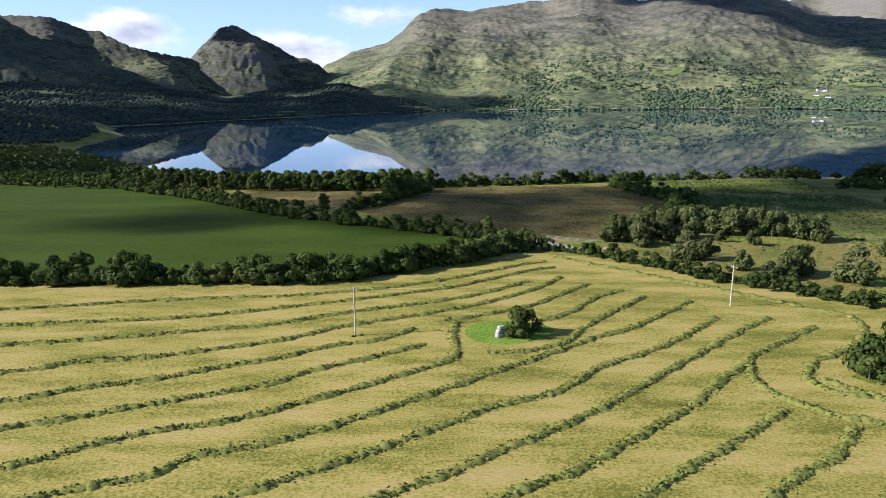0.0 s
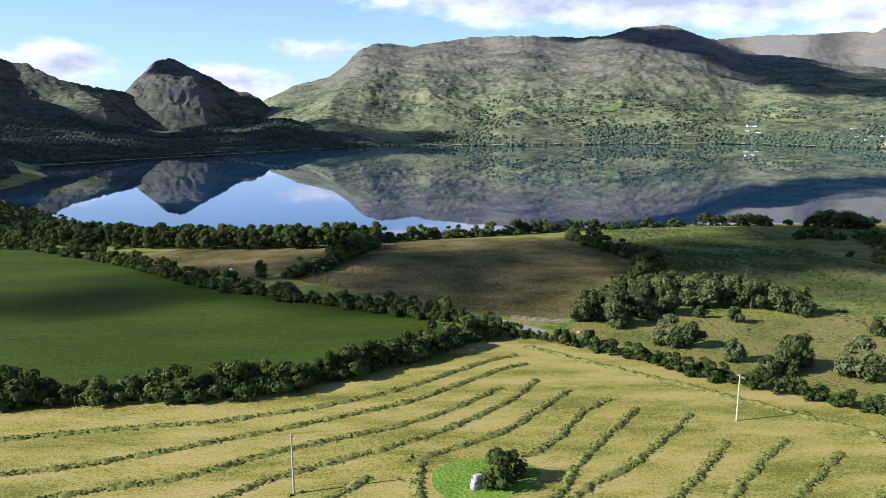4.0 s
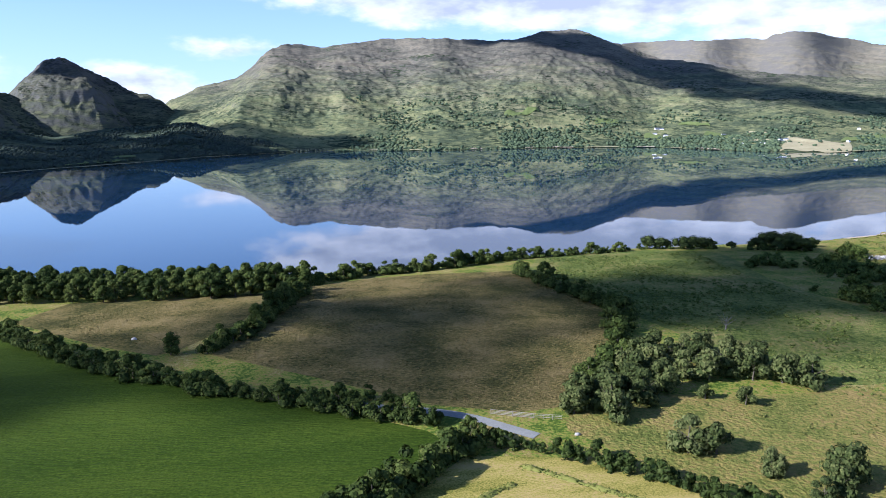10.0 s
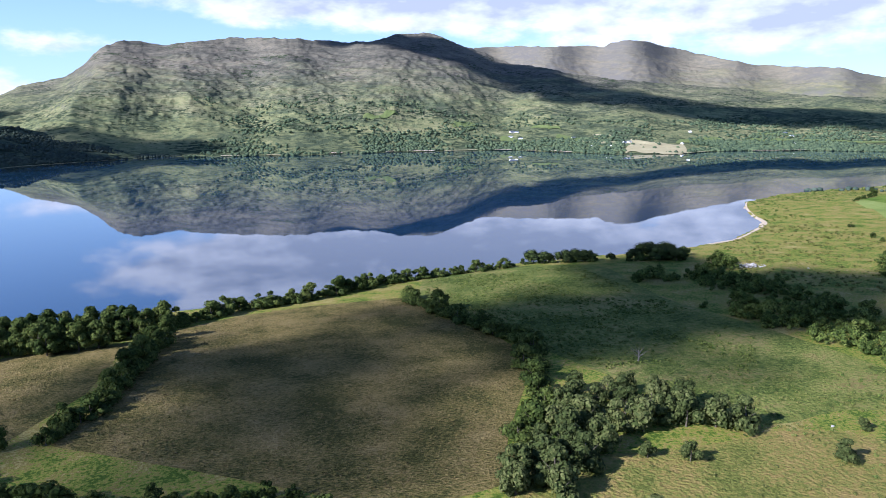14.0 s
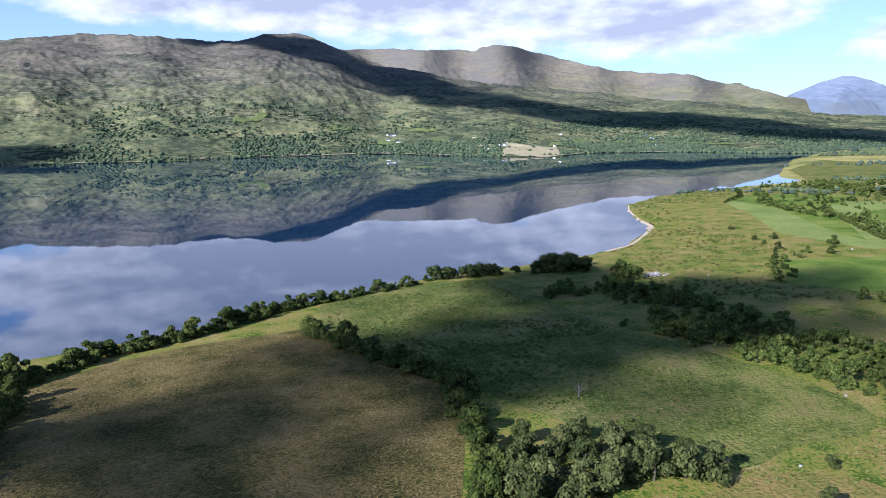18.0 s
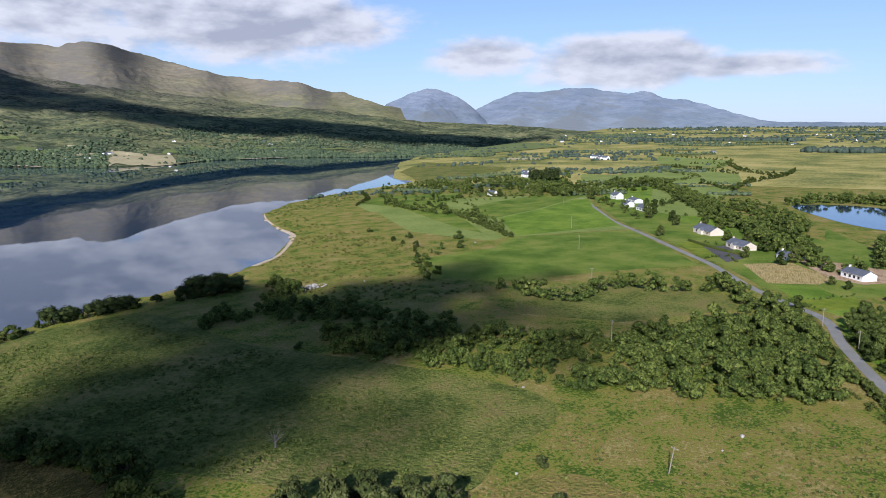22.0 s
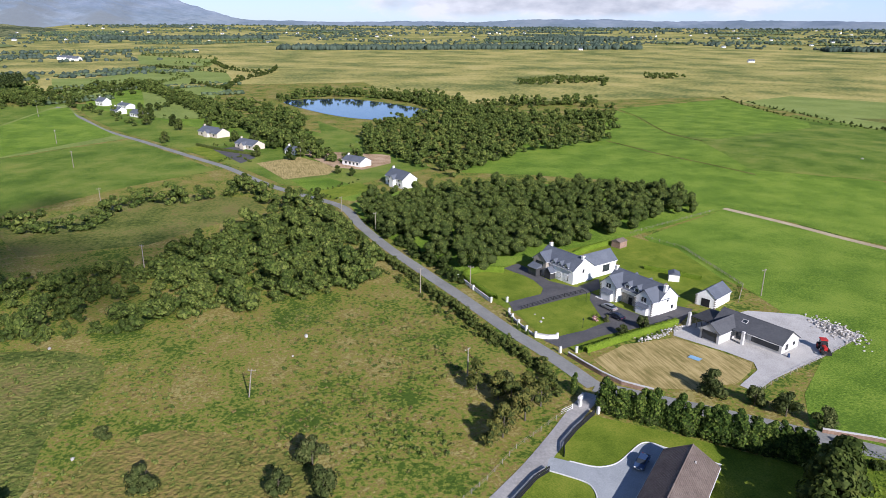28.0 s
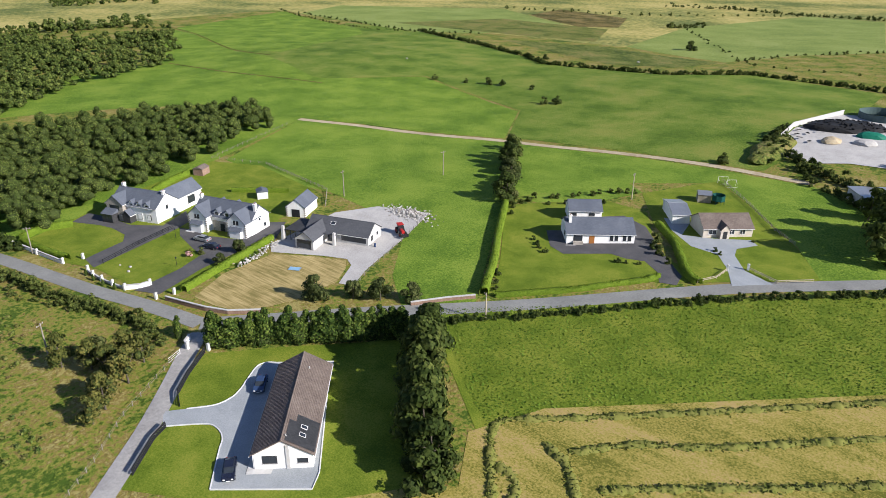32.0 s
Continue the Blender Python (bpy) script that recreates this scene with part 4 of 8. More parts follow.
for x, y, s in ((192, 424, 1.15), (197, 422, 1.0), (208, 416, 1.05), (214, 415, 1.1), (223, 412, .9), (252, 398, 1.5), (258, 393, 1.4), (265, 398, 1.3), (272, 402, .9), (262, 384, 1.1), (246, 400, 1.0), (200, 420, .8), (218, 413, 1.0), (234, 407, .6), (280, 398, .8), (255, 390, 1.3)):
    plant(PINES[rng.integers(2)], x, y, s * 1.1, tall=.82, label="dark flat-topped pine on the lake shore", group="shore pines")
hedge([(186, 423), (200, 419), (214, 413), (228, 409)], 4.5, .9, BUSHES, "dark bush under lakeside pines", "shore bushes", .4, 2)
hedge([(240, 398), (262, 390), (276, 396), (262, 380)], 4, 1.2, BUSHES, "dark bush under lakeside pines", "shore bushes", .3, 2)
thicket("point_scrub", FAR_BUSH, [(x, y, rng.uniform(.5, 1.1)) for x, y in within([(-390, 690), (-300, 592), (-240, 522), (-190, 466), (-150, 420), (-205, 385), (-330, 430), (-430, 490)], 7) if noise.fractal((x / 30, y / 30, 1.1), .9, 2.1, 3) > -.4], [LEAF, CORE_SHADE], "dark scrub on a point reaching into the lake", "scrub")
brake(GREEN_TOP, 1.5, .48, "low dark growth at the foot of a lane hedge", 1.2, .4, "hedge_foot")
brake(GREEN_BOTTOM[1:], 1.5, .5, "low dark growth at the foot of a field hedge", 1.0, .4, "hedge_foot")
brake([(93, 368), (92, 332), (97, 297), (101, 284), (95, 266), (86, 248), (79, 234), (68, 222), (58, 208)], 1.6, .6, "low dark growth at the foot of a field hedge", 1.8, .4, "hedge_foot")
thicket("point_scrub", FAR_BUSH, [(x, y, rng.uniform(.7, 1.3)) for x, y in within([(-350, 440), (-200, 402), (-188, 384), (-150, 340), (-240, 350), (-350, 380)], 6)], [LEAF, CORE_SHADE], "dark scrub beside the lakeside wood", "scrub")
# bushes on the rough ground beyond the hay field
for x, y, s in ((56, 192, 1.15), (51, 198, 1.05), (58, 199, 1.1), (66, 203, 1.0), (71, 209, 1.1), (62, 206, .9), (78, 213, 1.15), (84, 209, 1.0), (80, 217, .9), (89, 206, 1.15), (66, 196, 1.1), (74, 202, 1.1), (70, 214, 1.0), (84, 226, 1.0), (78, 222, 1.0), (95, 221, 1.0), (101, 227, .9), (108, 214, 1.0), (48, 193, .9), (55, 188, .95), (96, 208, 1.05), (103, 208, 1.1), (111, 197, 1.1), (106, 201, 1.1), (100, 204, 1.0), (88, 190, .62),
                (81, 195, .5), (62, 171, 1.0), (67, 169.5, .85), (104, 219, 1.0), (98, 214, 1.0), (92, 216, 1.0), (87, 222, .9), (83, 155, 1.1), (92, 148, 1.15), (79, 152, .8), (72, 160, .7), (94, 226, .8), (90, 234, .8), (112, 206, .8), (74, 150, .6)):
    plant(OLIVES[rng.integers(3)], x, y, s * 1.36, label="rounded grey-green willow bush on rough grass", category="bush", group="willow bushes")
for x, y, s in ((136, 186, .6), (118, 177, .9), (111, 156, .8), (117, 150, 1.0), (109, 149, .9)):
    plant(OLIVES[rng.integers(3)], x, y, s, label="rounded green bush alone in rough grass", category="bush", group="willow bushes")
# scrub wood on the slope, the wood by the road, and woods further off
scrub = within([(211, 378), (193, 318), (188, 256), (188, 216), (180, 190), (190, 181), (192, 150), (203, 125), (222, 117), (270, 124), (285, 140), (262, 165), (240, 190), (232, 230), (238, 262), (252, 300), (262, 340), (290, 372), (255, 378)], 5.2)
scrub = [q for q in scrub if noise.fractal((q[0] / 26, q[1] / 26, .7), .9, 2.1, 3) > -.5 + .5 * (q[1] > 240)]
thicket("scrub_wood", SMALL, [(x, y, rng.choice([.6, .8, 1.0, 1.3, 1.55]) * rng.uniform(.85, 1.15) * (1.2 if y < 185 else .95)) for x, y in scrub], [LEAF_WOOD, CORE_SHADE], "dense grey-green willow scrub on the slope", "scrub")
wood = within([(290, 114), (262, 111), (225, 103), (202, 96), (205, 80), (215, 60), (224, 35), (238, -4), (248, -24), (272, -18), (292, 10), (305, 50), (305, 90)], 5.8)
thicket("oak_wood", OAK, [(x, y, rng.uniform(.72, 1.02)) for x, y in wood if math.hypot(x - 312, y - 95) > 20], [LEAF_WOOD, CORE_SHADE], "dense green broadleaf wood beside the road", "wood")
for line, every, size in (([(303, 253), (289, 233), (291, 218), (326, 204), (320, 176), (335, 156), (300, 145), (285, 130)], 5, 1.15), ([(316, 300), (350, 325), (400, 332)], 9, .7), ([(350, 50), (392, 0), (412, -66)], 5, 1.2)):
    thicket("tree_belt", FAR_TREE, [(x, y, size * rng.uniform(.7, 1.2)) for x, y in along(line, every, 3)], [LEAF_WOOD, CORE_SHADE], "belt of dark green trees between fields", "trees")
for poly, every in (([(330, 60), (420, 90), (530, 60), (560, 10), (600, -30), (560, -60), (430, -40), (380, 20)], 9), ([(420, 120), (560, 110), (700, 150), (690, 190), (620, 150), (500, 150), (430, 135)], 9),
                    ([(600, -10), (740, 20), (760, 100), (790, 60), (740, -30), (640, -60)], 10)):
    thicket("woodland", FAR_TREE, [(x, y, rng.uniform(.9, 1.4)) for x, y in within(poly, every)], [LEAF_WOOD, CORE_SHADE], "dark green woodland round the pond", "wood")
# garden growth round the bungalow
hedge([(118, 94), (108.5, 85), (100, 77), (92, 69)], 1.4, .9, CONIFERS, "tall dense green cypress in a screening row", "cypress screen", .12, .5, "tree")
hedge([(88, 69), (84, 73), (79, 79), (75, 85), (70, 90), (65, 95)], 3.0, 1.15, ROUNDS, "tall leafy tree in a row beside the garden", "garden tree row", .2, .8, "tree")
for x, y, s in ((133, 115, .75), (130, 110, .8), (126, 107, .7), (128, 112, .7), (115, 116, .75), (119, 110, .8), (123, 105, .7), (113, 119, .6), (124, 111, .7), (119, 115, .7)):
    plant((RUSTS[0], OLIVES[0], RUSTS[1], RUSTS[0])[rng.integers(4)], x, y, s * 1.2, label="tall ash tree turning brown at the lane side", group="lane-side ashes")
for x, y in along([(120, -4), (130, -20), (142, -39), (150, -52)], 5.2, 1.0):
    plant((ROUNDS[0], OLIVES[0], OLIVES[1])[rng.integers(3)], x, y, rng.uniform(.95, 1.25), label="dark green tree in a field boundary row", group="boundary trees")
hedge([(96, 60), (82.5, 49), (69, 36), (57, 23)], 40, .3, BUSHES, "small green bush beside the road", "roadside bushes")
# roadside hedges, single bushes and field growth
brake([(127, 100), (138, 98.5), (158, 103.5), (172, 106), (189, 109), (211, 113), (232, 117.5), (262, 122), (288, 125)], 1.6, .72, "dense dark green bramble bush in a roadside hedge", .6, .25)
brake([(130, 102), (145, 100.5), (160, 107), (190, 113), (215, 118)], 3.0, .42, "low bracken-edged bush along a roadside hedge", 1.2, .3)
brake([(90.5, 62), (80, 51), (68, 38), (56, 25), (45, 13), (33, 3), (22, -7), (4, -22)], 1.4, .5, "low ragged bush in a roadside hedge", .5, .3)
brake([(196, 99), (212, 102.5), (240, 108), (270, 113)], 3.2, 1.1, "dark bush at the edge of the wood", 1.0, .3)
for x, y, s in ((173, -121, .9), (178, -118, .8), (199, -141, .6), (217, -140, .8), (224, -138, .9), (235, -134, .6), (252, -129, .7), (83, -76, .9), (248, -232, .8), (198, -344, 1.6), (64, 96.5, 1.3), (66.5, 94.5, 1.1), (62, 93, .9)):
    plant(BUSHES[rng.integers(4)], x, y, s * 1.3, label="dark green bush standing alone in pasture", category="bush", group="pasture bushes")
for x, y, s in ((117, 70, 1.05), (111, 65, .8), (106, 62, .95), (101, 58, .8), (156.5, 72, .35), (148, 72.5, .55), (149.5, 66, .7)):
    plant(OLIVES[rng.integers(3)], x, y, s, label="rounded leafy garden tree beside a drive", category="tree", group="garden trees")
for x, y, s in ((27, -23, 1.9), (26, -31, 2.0), (29, -40, 1.8), (21, -36, 2.0), (30, -60, 1.2), (36, -50, 1.2)):
    plant(ROUNDS[rng.integers(3)], x, y, s, label="tall dark tree shading a garden lawn", group="shade trees")
for line, every, size in (([(413, -299), (327, -263), (263, -233), (238, -213), (205, -216), (161, -216), (128, -252), (62, -245), (0, -230)], 1.7, .6), ([(455, 304), (512, 350), (560, 392)], 6, .9),
                          ([(560, 392), (620, 450), (690, 440)], 8, .8), ([(330, 300), (360, 330), (400, 350), (430, 390)], 16, .9), ([(600, 520), (660, 540), (740, 600)], 8, .9), ([(118, -1), (114, -10), (100, -28), (92, -33)], 3, .4)):
    thicket("field_boundary", SMALL, [(x, y, size * rng.uniform(.7, 1.25)) for x, y in along(line, every, 1.2)], [LEAF, CORE_SHADE], "line of dark bushes along a field boundary", "hedgerow")
for poly, every in (([(617, -49), (640, -175), (625, -178), (600, -50)], 8), ([(519, -44), (532, -143), (515, -145), (500, -44)], 8), ([(447, -36), (424, -80), (410, -78), (430, -30)], 8), ([(817, -183), (862, -318), (900, -330), (860, -190)], 12), ([(886, -467), (897, -409), (930, -410), (930, -470)], 12),
                    ([(740, 300), (830, 380), (900, 470), (860, 490), (760, 400), (700, 340)], 12), ([(720, 430), (800, 470), (900, 560), (860, 590), (740, 480)], 13)):
    thicket("plantation", FAR_TREE, [(x, y, rng.uniform(.9, 1.5)) for x, y in within(poly, every)], [LEAF_WOOD, CORE_SHADE], "block of dark green trees on the plain", "wood")
for poly, mt in (([(-35, 255), (-5, 355), (49, 374), (92, 366), (95, 285), (80, 246), (47, 200), (18, 206)], BROWN),
                 ([(100, 366), (118, 408), (205, 400), (186, 320), (182, 258), (150, 228), (118, 208), (106, 255)], FERN), ([(-100, 312), (-66, 332), (-36, 328), (-44, 265), (-68, 274)], BROWN)):
    spots = np.array(within(poly, 1.25))
    spots = spots[rng.uniform(size=len(spots)) < .8]
    nrm = np.column_stack([rng.normal(0, .35, len(spots)), rng.normal(0, .35, len(spots)), np.full(len(spots), .8)])
    tv, tt = leaves(np.column_stack([spots, land(spots[:, 0], spots[:, 1]) + .2]), nrm, .62)
    tagged(new("grass_tufts", tri_mesh("grass_tufts", tv, tt, np.zeros(len(tt), int), [mt])), "scattered tufts of coarse grass and rush", "grass", kind="stuff")
BRACKEN = [crown([(0, 0, .3, .6, .6), (.5, .3, .25, .45, .6)], .42, 9, .7) for _ in range(6)]
LEAF_BRACKEN = surface("bracken", [(.045, .07, .016), (.078, .108, .023), (.115, .14, .032), (.15, .152, .045)], .7, 9, .5, .8, island=.8)
LEAF_HEATH = surface("heath", [(.07, .06, .022), (.115, .09, .034), (.16, .125, .048), (.2, .165, .07)], .7, 9, .5, .8, island=.5)
LEAF_RUSH = surface("rushes", [(.055, .066, .017), (.088, .098, .025), (.125, .128, .034), (.16, .15, .046)], .7, 9, .5, .8, island=.9)
for poly, every, size, mt, name, label in (([(100, 366), (118, 408), (205, 400), (186, 320), (182, 258), (150, 228), (118, 208), (106, 255)], 2.4, 1.0, LEAF_BRACKEN, "bracken", "patches of dark green bracken on a rough slope"),
                                           ([(62, 205), (96, 165), (104, 140), (118, 118), (128, 108), (185, 114), (198, 120), (176, 188), (184, 214), (150, 222), (116, 202), (100, 190)], 3.0, .62, LEAF_RUSH, "rushes", "tussocks of olive rush and coarse grass"),
                                           ([(112, 122), (128, 108), (190, 118), (190, 178), (178, 214), (140, 222), (118, 200)], 2.6, .75, LEAF_BRACKEN, "bracken", "patches of green fern on rough grass"),
                                           ([(130, 108), (186, 114), (180, 170), (150, 190), (120, 160)], 2.4, .5, LEAF_HEATH, "heath", "brown heath and dead fern on rough grass"),
                                           ([(-33, 257), (-5, 352), (49, 370), (90, 364), (93, 285), (78, 246), (47, 202), (20, 208)], 1.9, .42, LEAF_HEATH, "rushes", "tussocks of brown rush in a wet field"),
                                           ([(262, 340), (300, 376), (330, 425), (362, 432), (440, 480), (480, 472), (400, 340), (316, 305), (300, 258), (252, 300)], 4.5, 1.3, LEAF_RUSH, "rushes", "tussocks of rush on the lakeside pasture"),
                                           ([(440, 478), (545, 592), (636, 625), (735, 638), (842, 636), (760, 610), (600, 525), (560, 565), (480, 475)], 6, 1.7, LEAF_BRACKEN, "bracken", "rough dark growth along the lakeside")):
    spots = [(x, y, size * rng.uniform(.5, 1.5)) for x, y in within(poly, every)]
    blot = np.array([noise.fractal((x / 22, y / 22, .3), .9, 2.1, 3) for x, y, _ in spots])
    spots = [q for q, b in zip(spots, blot) if b > rng.uniform(-.5, .35)]
    thicket(name, BRACKEN, spots, [mt, mt], label, "rough growth")
for x, y, s in ((300, 128, 1.0), (308, 140, .9), (322, 150, .9), (340, 158, 1.0), (352, 106, .6), (360, 112, .6), (404, 132, 1.0), (412, 126, 1.1), (420, 150, .9), (440, 122, 1.0), (444, 140, 1.2), (470, 150, 1.2), (476, 162, 1.0), (486, 205, 1.0), (500, 170, 1.1), (530, 180, 1.2),
                (540, 200, 1.1), (560, 205, 1.2), (572, 225, 1.1), (600, 225, 1.0), (610, 232, 1.2), (640, 230, 1.2), (660, 240, 1.0), (670, 280, 1.0), (700, 300, 1.2), (735, 310, 1.3), (750, 325, 1.2), (770, 330, 1.2), (720, 345, 1.2), (700, 400, 1.2), (730, 420, 1.3), (745, 440, 1.3), (790, 420, 1.3)):
    plant(ROUNDS[rng.integers(3)], x, y, s, label="green leafy tree beside a house on the road", group="village trees")
for poly, mt, label in (([(430, 118), (500, 160), (610, 225), (660, 200), (560, 150), (470, 112)], PASTURE, "green field behind roadside houses"), ([(880, 330), (1000, 345), (1222, 312), (1290, 292), (1205, 234), (1126, 173), (1000, 165), (840, 172), (735, 182), (860, 250), (960, 330)], PALE_PASTURE, "green fields between lines of trees"), ([(620, 235), (700, 290), (760, 300), (900, 360), (960, 330), (860, 250), (720, 215)], PASTURE, "green field with hedges"),
                        ([(340, 92), (420, 112), (470, 106), (560, 100), (430, 70), (362, 62)], DEEP_PASTURE, "green field beside the pond wood")):
    patch("field_village", poly, mt, label, "field", .12 if "lines" not in label else .8, 12)
for line in ([(895, 320), (836, 287), (941, 261)], [(1222, 311), (1290, 293), (1205, 234), (1126, 173)], [(927, 211), (840, 171), (959, 158), (1112, 108), (1253, 91)], [(1387, 263), (1394, 198), (1225, 173), (1090, 120)], [(620, 235), (720, 215), (860, 250), (960, 330)], [(760, 300), (820, 262)], [(900, 360), (860, 300)], [(470, 112), (560, 150), (660, 200), (720, 215)]):
    thicket("field_boundary", FAR_TREE, [(x, y, rng.uniform(.6, 1.2)) for x, y in along(line, 7, 2)], [LEAF, CORE_SHADE], "line of green trees along a field boundary", "hedgerow")

# belts and woods round the pond and along the far road
for line, every, size in (([(692, 541), (615, 488), (578, 439), (562, 409), (562, 382), (516, 344), (469, 311)], 4.5, .95), ([(745, 372), (800, 382), (850, 375), (822, 337), (815, 317), (870, 300), (905, 286), (862, 259)], 4.5, 1.3), ([(797, 600), (821, 584), (795, 547), (833, 509), (928, 515), (972, 487)], 5, 1.1), ([(914, 260), (790, 222), (670, 187), (600, 168), (518, 150), (442, 132), (402, 115), (385, 98)], 3.6, 1.2), ([(920, 272), (800, 236), (690, 200), (600, 182), (530, 164)], 5, 1.15), 
                          ([(500, 66), (470, 74), (420, 84)], 4.5, 1.0), ([(710, 118), (740, 90), (742, 50), (715, 20), (660, -8), (600, -20)], 4, 1.2), ([(619, -34), (636, -119), (579, -167)], 5, 1.0), ([(526, 10), (545, -63), (514, -131)], 4.5, 1.1), ([(440, -15), (453, -55), (463, -107)], 5, 1.1), ([(470, 13), (488, -54), (496, -125)], 4.5, 1.1),
                          ([(764, 306), (700, 404), (640, 492)], 8, 1.0), ([(735, 330), (780, 360), (860, 420), (960, 480)], 7, 1.2), ([(700, 300), (640, 262), (560, 232)], 16, 1.0)):
    thicket("tree_belt", FAR_TREE, [(x, y, size * rng.uniform(.65, 1.3)) for x, y in along(line, every, 4)], [LEAF_WOOD, CORE_SHADE], "uneven belt of green trees between fields", "trees")
thicket("pine_stand", [crown([(0, 0, 9, 2.6, 1.1), (1, 1, 12, 2.2, 1.0), (-.8, .4, 14.5, 1.6, 1.1)], .9, 30)], [(x, y, rng.uniform(.8, 1.2)) for x, y in within([(870, 420), (930, 440), (960, 405), (895, 388)], 6)], [LEAF_DARK, CORE_SHADE], "dark stand of tall pines behind houses", "wood")
for poly, mt, lift in (([(575, -170), (628, -330), (570, -306), (456, -272), (430, -250), (384, -133), (425, -124), (520, -158)], PASTURE, .12), ([(363, -319), (414, -292), (600, -326), (640, -420), (480, -520), (340, -420)], PALE_PASTURE, .1), ([(255, -478), (199, -673), (126, -649), (85, -392), (140, -292), (240, -330)], PALE_PASTURE, .1),
                       ([(330, -300), (240, -255), (205, -240), (150, -260), (150, -290), (250, -320)], FERN, .12), ([(190, -225), (170, -254), (155, -307), (134, -357), (88, -409), (40, -380), (70, -270), (128, -258), (160, -222)], ROUGH_GRASS, .15), ([(420, -480), (330, -420), (300, -440), (330, -520), (430, -560)], BROWN, .16), ([(470, -330), (360, -330), (270, -340), (300, -420), (420, -430)], MIDGROUND, .14),
                       ([(780, 300), (900, 360), (1080, 400), (1040, 300), (930, 268)], PALE_PASTURE, .3), ([(760, 340), (860, 415), (960, 478), (1060, 440), (900, 370)], DEEP_PASTURE, .3)):
    patch("field_far", poly, mt, "wide rough pasture on rolling ground", "field", lift, 16)
for line, every, size in (([(363, -319), (414, -292), (600, -326)], 7, .5), ([(255, -478), (140, -292), (57, -300)], 9, .4), ([(154, -307), (134, -357), (88, -409)], 3.5, .4), ([(359, -685), (284, -699), (195, -678), (127, -664)], 3.5, .8), ([(267, -468), (241, -494)], 2.5, .9), ([(199, -673), (330, -560), (480, -520)], 9, .7), ([(649, -341), (583, -310), (488, -284), (446, -279), (405, -294)], 3.5, .36)):
    thicket("field_boundary", FAR_BUSH, [(x, y, size * rng.uniform(.6, 1.4)) for x, y in along(line, every, 2)], [LEAF, CORE_SHADE], "ragged line of bushes along a field boundary", "hedgerow")
# short uneven grass beside the road and on the near lawns
for poly, every, mt, size, label in (([(97, 60), (20, -8), (-10, -30), (-20, -10), (16, 32), (60, 72), (64, 82), (82, 68)], .55, MEADOW_TUFT, .42, "short uneven green grass tufts beside the road"),):
    spots = np.array(within(poly, every))
    nrm = np.column_stack([rng.normal(0, .35, len(spots)), rng.normal(0, .35, len(spots)), np.full(len(spots), .8)])
    tv, tt = leaves(np.column_stack([spots, land(spots[:, 0], spots[:, 1]) + .12]), nrm, size)
    tagged(new("grass_tufts", tri_mesh("grass_tufts", tv, tt, np.zeros(len(tt), int), [mt])), label, "grass", kind="stuff")

# gardens, plots and field strips along the far road
for name, poly, mt, label, lift in (("lawn", [(322, 130), (336, 105), (319, 101), (306, 121)], LAWN, "small green lawn before a roadside house", .14), ("plot", [(400, 151), (412, 127), (389, 115), (372, 110), (359, 117), (354, 139)], STRAW, "dry straw-coloured plot beside the road", .13),
                                    ("building_site", [(428, 125), (434, 114), (423, 89), (404, 75), (380, 80), (366, 98), (376, 111), (398, 118)], EARTH, "bare earth of a building site", .14), ("lawn", [(463, 193), (467, 176), (423, 161), (408, 171)], LAWN, "small green lawn before a roadside house", .14),
                                    ("drive", [(451, 175), (458, 161), (416, 151), (402, 159)], DARK_TARMAC, "dark tarmac drive of a roadside house", .16), ("field_strip", [(554, 164), (534, 128), (486, 97), (416, 69), (407, 75), (430, 121), (491, 158)], DEEP_PASTURE, "green field sloping down behind houses", .18),
                                    ("field_strip", [(843, 259), (779, 217), (683, 176), (596, 163), (598, 209), (621, 231)], PALE_PASTURE, "light green field beside a tree belt", .3), ("field_strip", [(1189, 301), (1291, 209), (1046, 221), (911, 267)], PALE_PASTURE, "light green field beside a tree belt", .5),
                                    ("field_strip", [(1662, 360), (1500, 194), (1290, 202), (1365, 323)], PALE_PASTURE, "light green field beyond a tree belt", .8), ("field_strip", [(545, 348), (605, 331), (692, 320), (735, 312), (725, 364), (640, 392), (565, 395)], DEEP_PASTURE, "deep green strip of mown grassland", .16),
                                    ("field_strip", [(462, 300), (527, 240), (633, 284), (706, 305), (692, 317), (605, 328), (545, 345)], PASTURE, "bright green strip of mown grassland", .15), ("field_strip", [(622, 528), (706, 545), (743, 458), (632, 435), (470, 330), (485, 353), (591, 461)], DEEP_PASTURE, "green pasture behind the lakeside rough", .17)):
    patch(name, poly, mt, label, name.split("_")[0], lift, 8)
for line, every, size in (([(408, 171), (423, 161), (402, 152)], 3, .35), ([(467, 176), (458, 161)], 3, .35), ([(306, 121), (322, 131), (337, 105)], 3, .3), ([(843, 259), (779, 217), (683, 176)], 9, .9), ([(1189, 301), (1046, 221), (911, 267), (1000, 290)], 9, 1.1), ([(1291, 209), (1500, 194), (1662, 360)], 13, 1.3),
                          ([(573, 372), (620, 400), (645, 433), (742, 318)], 9, .7), ([(706, 545), (743, 458)], 10, 1.0), ([(866, -204), (953, -299), (863, -320), (799, -279)], 5, 1.1), ([(850, -220), (900, -290), (860, -300)], 5, 1.2), ([(1100, 430), (1000, 400), (900, 420), (830, 400)], 8, 1.2), ([(620, 232), (598, 209), (596, 165)], 10, .8)):
    thicket("garden_and_field_hedge", FAR_BUSH, [(x, y, size * rng.uniform(.7, 1.35)) for x, y in along(line, every, 1.5)], [LEAF_WOOD, CORE_SHADE], "uneven green hedge round gardens and fields", "hedge")
